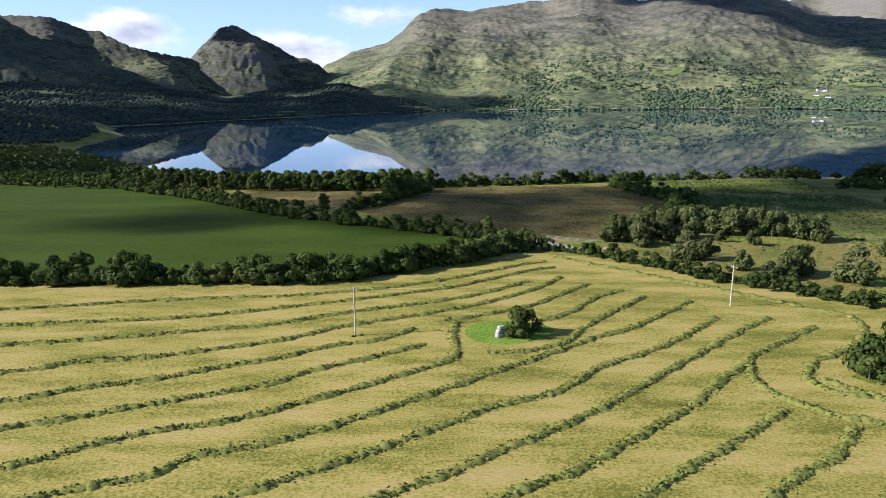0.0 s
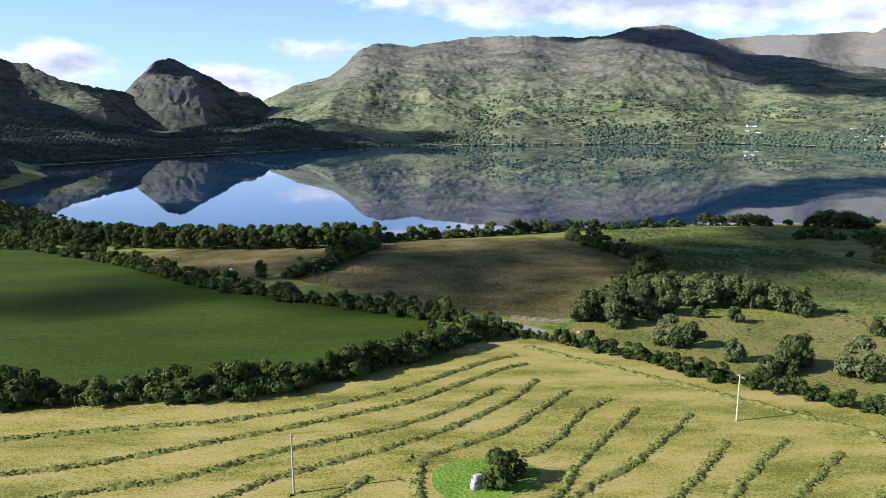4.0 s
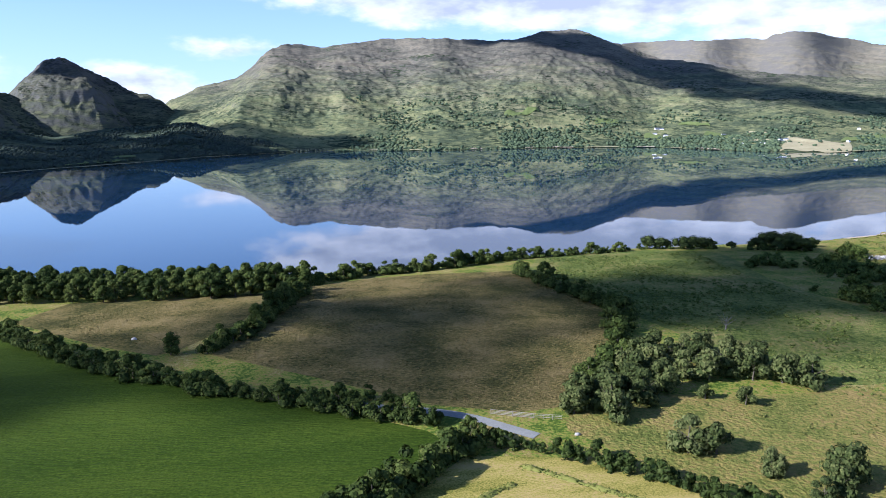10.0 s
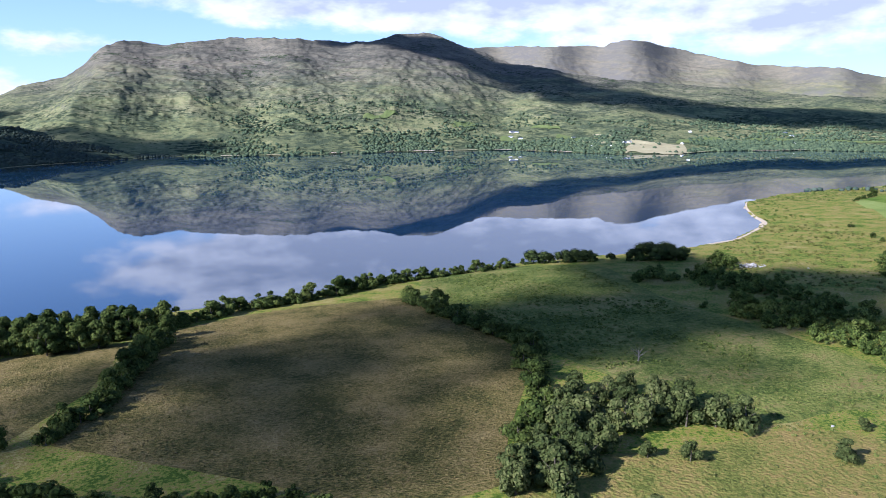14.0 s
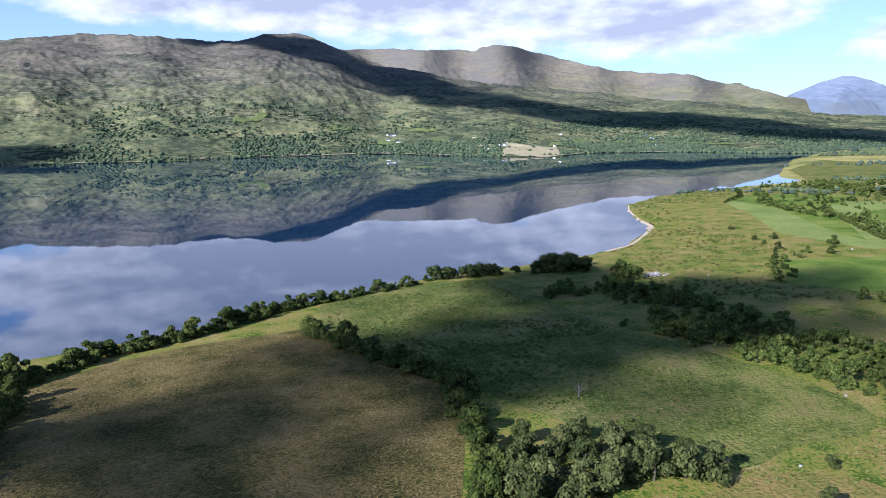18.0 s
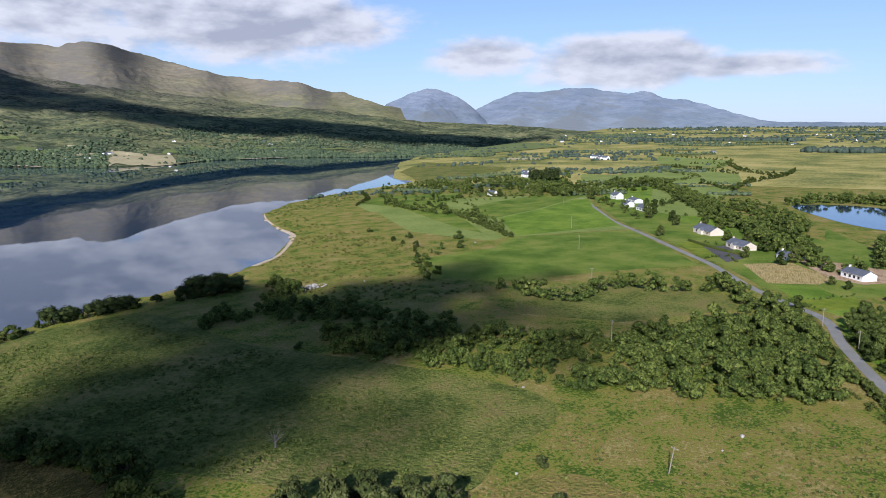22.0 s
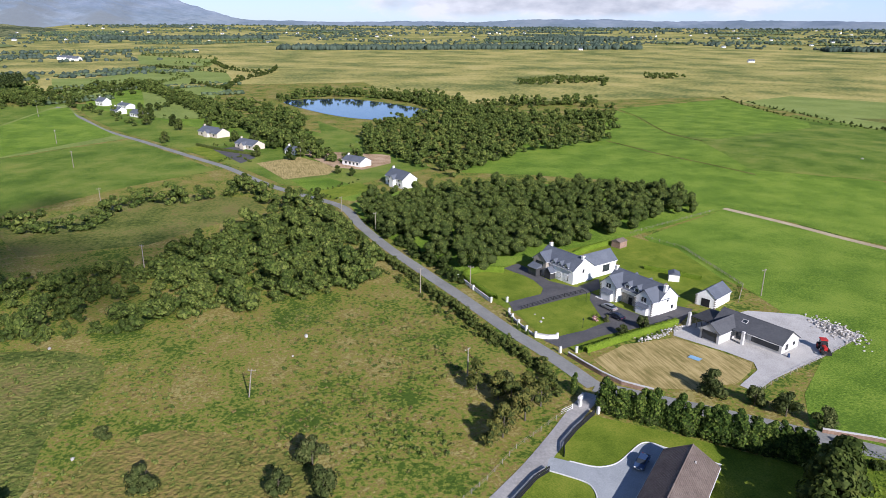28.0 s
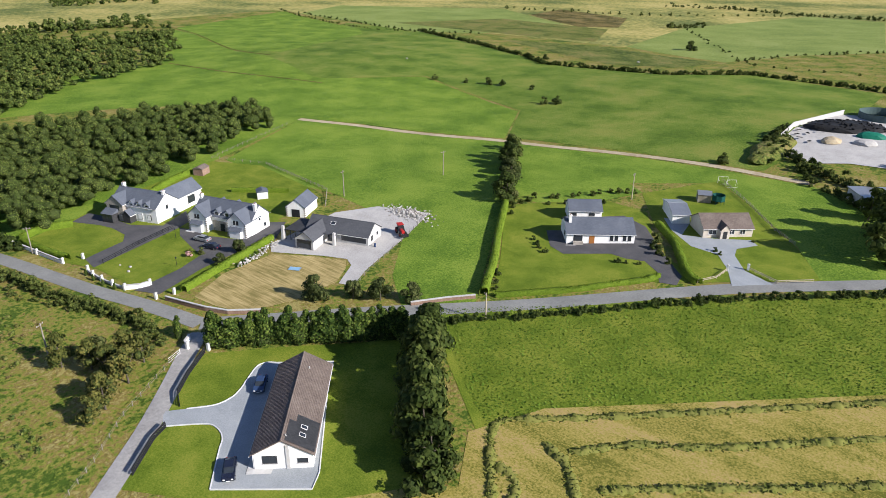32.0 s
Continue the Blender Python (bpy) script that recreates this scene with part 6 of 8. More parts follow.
def villa_stone():
    """Two-storey house with a stone-faced end, a sun room and a rear wing."""
    L, turn = on_front(197.5, 73.1, 183.2, 68.1)
    D = 8.6
    h = thing("villa", 197.5, 73.1, turn, "white two-storey house with slate roof, dormers and stone-clad end", "house")
    part("wall", gable_walls(0, L, 0, D, 4.6, 7.6), WHITE, h)
    roof_sides(h, 0, L, 0, D, 4.6, 7.6, SLATE)
    part("front_wing", gable_walls(-.2, 5.2, -1.4, 4, 4.9, 7.0, "y"), STONE_CLAD, h, "stone-clad front wing")
    roof_sides(h, -.2, 5.2, -1.4, 4.2, 4.9, 7.0, SLATE, "y", .3, .14, .25)
    part("rear_wing", gable_walls(L - 6.4, L - .5, D - 3, D + 10.5, 4.4, 7.0, "y"), WHITE, h)
    roof_sides(h, L - 6.4, L - .5, D - 2.6, D + 10.5, 4.4, 7.0, SLATE, "y", .3, .14, .25)
    part("sun_room", boxes((-.2, -3.6, -.2, 3.4, -1.41, 2.5)), FRAME_DARK, h)
    for k in range(4):
        part("pane", boxes((-.1 + k * .88, -3.66, .5, .68 + k * .88, -3.605, 2.3)), GLASS, h)
    part("sun_room_roof", extruded([(-3.9, 2.5), (-1.41, 2.5), (-1.41, 3.5)], -.4, 3.6, "x"), SLATE, h)
    part("porch", gable_walls(5.6, 8.0, -2.2, -.004, 2.4, 3.6, "y"), FRAME_DARK, h)
    roof_sides(h, 5.6, 8.0, -2.2, .4, 2.4, 3.6, SLATE, "y", .25, .12, .15)
    for x in (7.0, 9.6, 12.2):
        dormer(h, x, -.05, 4.1)
    for f, u, z, w, hh in (("f", 9.5, .9, 1.4, 1.5), ("f", 12.6, .9, 1.4, 1.5), ("r", 4.2, 3.2, .8, 1.1), ("f", 2.4, .9, .01, .01)):
        if w > .1:
            window(h, f, u, z, w, hh, (L, D), FRAME_DARK)
    part("balcony_glass", boxes((.9, -1.46, 3.0, 4.0, -1.405, 4.4)), GLASS, h)
    ob = new("window")
    ob.parent = h
    ob.matrix_basis = pose(L - .5, D + 6.0, 1.4, 0, 0, 90)
    part("pane", boxes((-1.4, -.04, 0, 1.4, .03, 2.2)), GLASS, ob)
    part("window_frame", boxes((-1.5, -.06, -.08, -1.4, .03, 2.3), (1.4, -.06, -.08, 1.5, .03, 2.3), (-.05, -.06, 0, .05, .03, 2.2), (-1.4, -.06, 1.1, 1.4, .03, 1.18)), FRAME_DARK, ob)
    chimney(h, .4, 5.2, 5.5, 8.4)
    chimney(h, L - .3, 4.0, 6.0, 8.2)
    part("terrace", boxes((-.5, -2.6, -.26, L + 1.4, -.01, .04)), CONCRETE, h)
    return h


def villa_twin():
    """Two-storey house with two front gables and two dormers between them."""
    L, turn = on_front(173.3, 62.9, 156.1, 57.5)
    D = 7.6
    h = thing("villa", 173.3, 62.9, turn, "white two-storey house with twin front gables and slate roof", "house")
    part("wall", gable_walls(0, L, 0, D, 4.2, 7.4), WHITE, h)
    roof_sides(h, 0, L, 0, D, 4.2, 7.4, SLATE)
    for x0, x1 in ((.1, 5.6), (L - 5.7, L - .2)):
        part("front_gable", gable_walls(x0, x1, -2.2, 4, 4.4, 6.9, "y"), WHITE, h)
        roof_sides(h, x0, x1, -2.2, 4.2, 4.4, 6.9, SLATE, "y", .3, .14, .25)
        for z, w, hh in ((.8, 2.4, 1.5), (3.5, 1.8, 1.4)):
            ob = new("window")
            ob.parent = h
            ob.matrix_basis = pose((x0 + x1) / 2, -2.2, z)
            part("pane", boxes((-w / 2 + .08, -.03, .06, w / 2 - .08, .03, hh - .06)), GLASS, ob)
            part("window_frame", boxes((-w / 2, -.06, 0, -w / 2 + .08, .03, hh), (w / 2 - .08, -.06, 0, w / 2, .03, hh), (-.04, -.06, .06, .04, .03, hh - .06), (-w / 2 + .08, -.06, hh - .06, w / 2 - .08, .03, hh), (-w / 2 + .08, -.06, 0, w / 2 - .08, .03, .06)), FRAME_WHITE, ob)
        part("bay_roof", extruded([(-3.3, 2.3), (-2.204, 2.3), (-2.204, 3.1)], x0 + .9, x1 - .9, "x"), SLATE, h)
        part("bay", boxes((x0 + 1.1, -3.1, -.2, x1 - 1.1, -2.204, 2.3)), WHITE, h)
        for x in (x0, x1):
            part("quoin", boxes(*[(x - .3, -2.26, k * .6, x + .3, -2.206, k * .6 + .36) for k in range(7)]), STONE_CLAD, h)
    part("stone_front", boxes((5.9, -.08, -.2, L - 6.0, -.004, 2.9)), STONE_CLAD, h)
    door(h, -.09, L / 2, 1.3, 2.2, BLACK_PAINT)
    for x in (L / 2 - 1.6, L / 2 + 1.6):
        dormer(h, x, .1, 4.3)
    window(h, "r", 3.6, 3.3, .9, 1.2, (L, D))
    window(h, "r", 5.6, 1.0, 1.0, 1.2, (L, D))
    chimney(h, L - .25, 2.6, 4.5, 8.0)
    chimney(h, .3, 3.4, 5.0, 8.1)
    for x in (4, 9, 14):
        dormer(h, x, D - 2.2, 4.5, 1.6, 2.3)
    part("terrace", boxes((-.5, -3.6, -.26, L + 1.6, -2.21, .04)), CONCRETE, h)


def house_unfinished():
    """New grey house with a front wing, a glazed frame at its end and a bare yard."""
    L, turn = on_front(144.0, 49.6, 127.9, 43.8)
    D = 7.4
    h = thing("unfinished_house", 144.0, 49.6, turn, "new unfinished grey house with dark tiled roof on a bare yard", "house")
    part("wall", gable_walls(0, L, 0, D, 2.7, 5.0), CONCRETE, h)
    roof_sides(h, 0, L, 0, D, 2.7, 5.0, NEW_TILE)
    part("front_wing", gable_walls(.6, 5.6, -6.6, 3, 2.7, 4.5, "y"), CONCRETE, h)
    roof_sides(h, .6, 5.6, -6.6, 3.2, 2.7, 4.5, NEW_TILE, "y", .3, .14, .2)
    part("picture_window", boxes((1.4, -6.68, .4, 4.8, -6.605, 2.4)), GLASS, h)
    part("picture_frame", boxes((1.2, -6.74, .2, 1.4, -6.605, 2.6), (4.8, -6.74, .2, 5.0, -6.605, 2.6), (1.4, -6.74, 2.4, 4.8, -6.605, 2.6)), FRAME_DARK, h)
    part("recess_glass", boxes((6.0, -.07, 0, 8.3, -.004, 2.5)), GLASS, h)
    part("entrance_pier", extruded([(-2.4, 0), (-1.6, 0), (-1.6, 3.4), (-2.2, 3.4)], 8.5, 9.1, "x"), CONCRETE, h)
    part("entrance_roof", boxes((5.9, -2.0, 2.75, 9.2, -.4, 2.95)), NEW_TILE, h)
    part("window_band", boxes((9.8, -.07, .9, L - .6, -.004, 2.2)), GLASS, h)
    part("glass_frame", boxes(*[(x, -2.6, .0, x + .12, -2.48, 2.6) for x in (-4.6, -3.2, -1.8, -.4)], (-4.7, -2.7, 2.602, .2, 5.5, 2.8)), FRAME_DARK, h)
    part("leaning_pier", extruded([(-3.4, -.2), (-2.2, -.2), (-2.4, 3.6), (-3.0, 3.6)], -5.4, -4.8, "x"), CONCRETE, h)
    window(h, "r", 2.2, 1.0, 1.0, 1.3, (L, D), FRAME_DARK)
    window(h, "r", 5.3, 1.4, .8, .8, (L, D), FRAME_DARK)
    skylight(h, 6.6, D / 2 - 1.6, 4.16, 31.9, 1.3, 1.0)


villa_stone()
villa_twin()
house_unfinished()
shed(178.5, 37.5, 2.6, 3.4, 3.0, 2.1, FRAME_WHITE, SLATE, "small white garden shed with a blue-grey roof")
shed(75.5, -38.5, 3.6, 3.6, 3.6, 2.3, WEATHERED, STEEL, "wooden garden shed with a grey roof")
shed(212.5, 36.0, 2.0, 4.0, 3.4, 2.2, BRICKISH, BROWN_TILE, "brown wooden play house on a lawn")

# houses further along the road
for ax, ay, turn, L, D, eave, ridge, label, wing in (
        (331, 93, 200, 15, 8, 4.2, 7.2, "white two-storey house with grey slate roof", 1), (384, 106, 215, 14, 8, 2.8, 4.8, "white bungalow with a dark roof on a building site", 0), (424, 134, 220, 8, 6, 2.6, 4.6, "small white garage with a grey roof", 0),
        (432, 128, 220, 7, 6, 2.6, 4.4, "small white outbuilding with a grey roof", 0), (456, 162, 215, 18, 9, 2.8, 5.2, "low cream bungalow with a grey hipped roof", 1), (512, 186, 215, 22, 10, 3.0, 6.0, "large brick house with grey roof and chimney", 1),
        (628, 244, 215, 14, 8, 3.0, 5.6, "white bungalow with a slate roof", 0), (652, 262, 215, 12, 8, 3.0, 5.6, "white bungalow with a slate roof", 0), (690, 262, 215, 16, 8, 3.0, 4.6, "farm shed with a blue roof", 0),
        (716, 284, 220, 12, 8, 4.2, 7.0, "white two-storey farmhouse with slate roof", 0), (720, 424, 230, 16, 8, 3.0, 5.5, "white bungalow among trees", 0), (810, 408, 230, 12, 8, 3.0, 5.5, "white house among trees", 0),
        (1018, 480, 230, 20, 9, 4.2, 7.5, "white house among trees", 1), (1066, 498, 230, 18, 9, 4.2, 7.5, "white house among trees", 0), (1500, 466, 240, 26, 12, 4.5, 8.0, "white farmhouse on a rise", 1), (1540, 490, 240, 30, 14, 4.5, 7.5, "large white farm building", 0)):
    t = radians(turn)
    ex, ey = ax + L * math.cos(t), ay + L * math.sin(t)
    ops = [("f", L * k, .9, 1.3, 1.2, FRAME_DARK) for k in (.2, .42, .62, .82)] + ([("f", L * k, 3.0, 1.1, 1.0, FRAME_DARK) for k in (.25, .5, .75)] if eave > 4 else [])
    hh, _ = bungalow_long(ax, ay, ex, ey, D, eave, ridge, label, CREAM if "cream" in label or "brick" in label else WHITE, SLATE, ops, [(1.0, D / 2, ridge - .6, ridge + .9)], (L * .4, L * .62, 1.8, eave * .9, eave * .9 + 1.6) if wing else None, "house")


# ---- gardens, drives and yards ----
patch("lawn_bungalow", [(117, 97), (107, 86), (92, 71), (83, 74), (64, 97), (73, 108), (86, 118), (97, 124), (104, 115)], LAWN, "olive green lawn round a bungalow", "lawn", .07, 4)
DRIVE = [(107, 110.5), (104.7, 107.8), (102, 104.4), (101.6, 101.5), (102.4, 99.2), (103.9, 96.7), (105.8, 93.3), (105.4, 91.4), (103.2, 89.7), (96.3, 83.8), (93.9, 87), (76.9, 104.1), (75.2, 106.9), (86.1, 115.7), (91.9, 110.4), (93.7, 108.6), (95.6, 107.7),
         (98, 107.6), (99.9, 108.9), (103.6, 112.6)]
patch("drive_bungalow", DRIVE, GREY_GRAVEL, "pale blue-grey gravel drive with a white kerb", "drive", .1, 3)
KERB = surface("white_kerb", [(.5, .5, .48), (.62, .62, .6)], .4, 3, .4)


def kerb(line, w=.16, h=.14, mat=None, label="thin white concrete kerb edging a drive", lift=.08):
    bm = bmesh.new()
    last = None
    for k, p in enumerate(line):
        a, b = np.array(line[max(0, k - 1)]), np.array(line[min(len(line) - 1, k + 1)])
        d = (b - a) / (np.linalg.norm(b - a) + 1e-9)
        s = np.array([d[1], -d[0]]) * w / 2
        z = height(*p) + lift
        ring = [bm.verts.new((p[0] + s[0] * i, p[1] + s[1] * i, z + j)) for i, j in ((-1, -.1), (-1, h), (1, h), (1, -.1))]
        if last:
            for i in range(4):
                bm.faces.new((last[i], ring[i], ring[(i + 1) % 4], last[(i + 1) % 4]))
        last = ring
    me = bpy.data.meshes.new("kerb")
    bmesh.ops.recalc_face_normals(bm, faces=bm.faces)
    bm.to_mesh(me)
    bm.free()
    me.materials.append(mat or KERB)
    return tagged(new("kerb", me), label, "kerb", kind="structure")


kerb(curve_through(DRIVE[1:10], 5))
kerb(curve_through(DRIVE[13:], 5))
kerb([DRIVE[10], DRIVE[11], DRIVE[12], DRIVE[13]])
patch("garden_villa", [(199, 97), (178, 95), (169, 92), (152, 91), (142, 87), (150, 55), (160, 46), (170, 24), (205, 18), (222, 26), (213, 60), (205, 80)], LAWN, "neat green garden lawn round two houses", "lawn", .07, 4)
patch("yard_villa", [(206, 76), (199, 74), (188.6, 73.2), (181, 68), (186, 58), (178, 62), (176, 66.7), (172.5, 80), (169.5, 92), (176, 91), (178, 84), (179, 80), (183, 77.5), (190, 77.3), (195, 78.4), (203, 82)], DARK_TARMAC, "dark tarmac yard in front of a house", "drive", .1, 3)
patch("drive_twin", [(151, 92), (145, 89.5), (149, 77), (150.5, 66), (149, 56), (157, 46), (162, 50), (158, 54), (156.5, 61), (165, 64.5), (173, 65), (176, 66), (171, 69), (163, 71), (156, 72.5), (153, 80)], DARK_TARMAC, "dark tarmac drive beside a lawn", "drive", .1, 3)
patch("yard_new", [(148, 58), (144, 60.8), (137, 57), (132.4, 54.5), (126.5, 52.2), (123.2, 54), (118.6, 62.2), (115.2, 61), (118.5, 54.3), (124.5, 34.6), (131, 17), (146, 22), (152, 33), (150, 45)], GRAVEL, "bare pale gravel building yard", "yard", .1, 4)
patch("straw_plot", [(143, 61.5), (134, 56), (126, 53), (123, 56), (119.5, 62), (120, 73), (124, 83), (131, 85), (138, 85.5), (143, 75)], STRAW, "dry mown straw-coloured plot", "plot", .075, 4)
patch("verge_plot", [(146, 62), (143, 61.5), (143, 75), (138, 85.5), (131, 85.2), (124, 83), (119, 73), (116, 66), (114, 68), (124, 86.5), (132, 87), (141, 88.5), (146, 74)], ROUGH_GRASS, "rough grass bank", "bank", .07, 4)
patch("garden_long", [(89, 46), (97.4, 31), (118, -1), (112, -8), (98, -22), (84, -20), (72, 2), (57, 13), (63, 17), (71, 25)], LAWN, "broad striped green lawn round a bungalow", "lawn", .07, 4)
patch("drive_long", [(88.1, 18.1), (79.3, 11.2), (75.3, 11.5), (71.1, 10.2), (66.4, 13.9), (64, 18.5), (60.5, 17.5), (61.3, 12.6), (69, 4), (80, -10), (88, -14), (98, -4), (94, 4), (99, 8), (93, 16)], DARK_TARMAC, "dark tarmac drive round a bungalow", "drive", .1, 3)
patch("garden_small", [(57, 13), (79, -13), (92, -34), (78, -58), (62, -40), (46, -20), (37, -4), (45, 3)], LAWN, "green lawn round a small bungalow", "lawn", .065, 4)
patch("drive_small", [(70.5, -10.4), (63.3, -13), (55.8, -17.6), (53.5, -15.1), (56.8, -10), (55.9, -5.8), (51.4, 1.1), (44.5, 4.4), (51, 10.8), (54.8, 2.5), (59.2, -3.9), (66, -4.9), (74, -12), (79, -19), (72, -20)], GREY_GRAVEL, "grey gravel drive to a small bungalow", "drive", .1, 3)
patch("yard_farm", [(68, -93), (75, -112), (75, -130), (66, -165), (40, -180), (30, -100), (50, -97), (59, -91)], GRAVEL, "pale concrete farmyard", "yard", .2, 8)
patch("lawn_road", [(300, 113), (322, 104), (352, 118), (352, 136), (318, 128)], PASTURE, "green lawn in front of a white house", "lawn", .1, 8)


def clipped(line, wide, high, label, mat=None, name="clipped_hedge", dense=26):
    """A trimmed hedge: a soft-edged body set with leaf sprays."""
    mat = mat or LEAF_BRIGHT
    line = curve_through(line, 6)
    pts = np.array(line)
    seg = np.r_[0, np.cumsum(np.hypot(*np.diff(pts, axis=0).T))]
    s = np.linspace(0, seg[-1], max(3, int(seg[-1] / .8)))
    cx, cy = np.interp(s, seg, pts[:, 0]), np.interp(s, seg, pts[:, 1])
    dx, dy = np.gradient(cx), np.gradient(cy)
    ln = np.hypot(dx, dy) + 1e-9
    sx, sy = dy / ln, -dx / ln
    prof = np.array([(-.5, -.05), (-.52, .6), (-.4, .95), (0, 1.0), (.4, .95), (.52, .6), (.5, -.05)])
    X = cx[:, None] + sx[:, None] * prof[:, 0] * wide + rng.normal(0, .06, (len(s), 7))
    Y = cy[:, None] + sy[:, None] * prof[:, 0] * wide + rng.normal(0, .06, (len(s), 7))
    Zs = land(cx, cy)[:, None] + prof[:, 1] * high * (1 + rng.normal(0, .04, (len(s), 1)))
    V = np.stack([X, Y, Zs], -1).reshape(-1, 3)
    o = (np.arange(len(s) - 1)[:, None] * 7 + np.arange(6)).reshape(-1)
    T = np.concatenate([np.stack([o, o + 1, o + 8], -1), np.stack([o, o + 8, o + 7], -1)])
    m = int(seg[-1] * dense)
    q = rng.integers(0, len(s), m)
    a = rng.uniform(-.55, .55, m)
    top = np.where(np.abs(a) > .48, rng.uniform(0, .9, m), .98 - .12 * np.abs(a))
    k = rng.uniform(-.5, .5, m)
    P = np.stack([cx[q] + sx[q] * a * wide + dx[q] * k, cy[q] + sy[q] * a * wide + dy[q] * k, land(cx[q], cy[q]) + top * high], -1)
    lv, lt = leaves(P, np.stack([sx[q] * a * 2, sy[q] * a * 2, np.ones(m) * .6], -1) + rng.normal(0, .4, (m, 3)), .34)
    me = tri_mesh(name, np.concatenate([V, lv]), np.concatenate([T, lt + len(V)]), np.r_[np.ones(len(T), int), np.zeros(len(lt), int)], [mat, mat])
    return tagged(new(name, me), label, "hedge")


clipped([(200, 83), (202.5, 90), (199, 96), (188, 95.5), (178.5, 94)], 1.6, 1.7, "bright green clipped hedge curving round a lawn")
clipped([(142, 85.5), (145.5, 73), (149, 60), (150, 56)], 1.5, 1.5, "bright green clipped hedge beside a drive")
clipped([(90.5, 46.8), (97.8, 33), (106.4, 19), (118, -1)], 1.7, 1.9, "tall light green clipped hedge between garden and paddock")
clipped([(88, 45.8), (77, 33.8), (70.6, 25), (66.5, 19.5), (65.3, 16)], 1.3, 1.0, "low bright green clipped roadside hedge")
clipped([(78, -13), (70, -4), (64.5, 5), (60, 12), (57, 14)], 1.7, 1.4, "green clipped hedge between two gardens")
clipped([(205, 60), (212, 48), (216, 38)], 1.5, 1.6, "bright green clipped hedge behind a house")
clipped([(190, 40), (182, 34), (176, 30)], 1.4, 1.3, "bright green clipped hedge across a back garden")
clipped([(424, 150), (444, 168), (470, 185)], 1.6, 1.6, "dark green clipped hedge along the road", LEAF)


# ---- poles, walls, fences, cars and yard things ----
def pole(x, y, high, lean=(0, 0), arm=True, label="weathered wooden utility pole with a crossarm"):
    p = thing("utility_pole", x, y, rng.uniform(0, 3), label, "pole", "utility poles", height(x, y))
    part("post", tube([(0, 0, -.4), (lean[0] * .5, lean[1] * .5, high * .5), (lean[0], lean[1], high)], [.16, .14, .11]), POLE_WOOD if x < 100 else WEATHERED, p)
    if arm:
        a = part("crossarm", boxes((-.9 + lean[0], -.16 + lean[1], high - .5, .9 + lean[0], -.12 + lean[1], high - .36)), WEATHERED, p)
        for u in (-.75, 0, .75):
            part("insulator", tube([(u + lean[0], -.14 + lean[1], high - .37), (u + lean[0], -.14 + lean[1], high - .15)], [.06, .05], 6), STONE, a)
    return p


POLES = [(-15.2, 110.2, 8.6), (56.6, 129.3, 8.4), (190.5, 112, 7.5), (189.3, 97.5, 7), (236, 190, 8), (326, 217, 8), (421, 246, 9), (505, 272, 9), (646, 315, 9), (160, 22, 8), (150, -12, 8), (92, -27, 8), (138.5, 115, 7), (255, 112.5, 7), (283, 121, 7), (84, 55, 6)]
for x, y, hh in POLES:
    pole(x, y, hh)
pole(144, 160, 6.6, (-1.2, .2), True, "leaning wooden utility pole in rough grass")


def wire(a, b, drop=.8):
    bm = bmesh.new()
    last = None
    for k in range(13):
        t = k / 12
        p = Vector(a).lerp(Vector(b), t) - Vector((0, 0, drop * 4 * t * (1 - t)))
        ring = [bm.verts.new(p + Vector((0, .012 * math.cos(q), .012 * math.sin(q)))) for q in (0, 2.1, 4.2)]
        if last:
            for i in range(3):
                bm.faces.new((last[i], ring[i], ring[(i + 1) % 3], last[(i + 1) % 3]))
        last = ring
    me = bpy.data.meshes.new("power_line")
    bm.to_mesh(me)
    bm.free()
    me.materials.append(BLACK_PAINT)
    tagged(new("power_line", me), "thin dark power line between wooden poles", "cable", "power lines", "structure")


def tip(x, y, hh, off=0.0):
    return (x, y + off, height(x, y) + hh - .2)


for off in (-.6, .6):
    wire((-110, 117 + off, 7.5), tip(*POLES[0], off), 1.0)
    wire(tip(*POLES[0], off), tip(*POLES[1], off), 1.2)
    wire(tip(*POLES[1], off), tip(143, 160, 6.6, off), 1.2)
    for p, q in zip(POLES[5:9], POLES[6:9]):
        wire(tip(*p, off), tip(*q, off), 1.2)


def wall(line, thick, high, mat, label, name="garden_wall", cap=None):
    ob = kerb(line, thick, high, mat, label, .0)
    ob.name = name
    tagged(ob, label, "wall")
    if cap:
        top = kerb(line, thick + .1, .08, cap, "", high)
        top.name = "coping"
        top.parent = ob
        for key in ("category", "kind", "label"):
            if key in top:
                del top[key]
    return ob


def pier(x, y, high=1.5, w=.5, mat=None, label="white square gate pier with a cap", turn=0.0):
    p = thing("gate_pier", x, y, turn, label, "pier", "gate piers", height(x, y))
    part("shaft", boxes((-w / 2, -w / 2, -.2, w / 2, w / 2, high), bevel=.02), mat or WHITE, p)
    part("cap", extruded([(-w * .62, high + .004), (w * .62, high + .004), (w * .5, high + .09), (0, high + .2), (-w * .5, high + .09)], -w * .62, w * .62), CONCRETE, p)


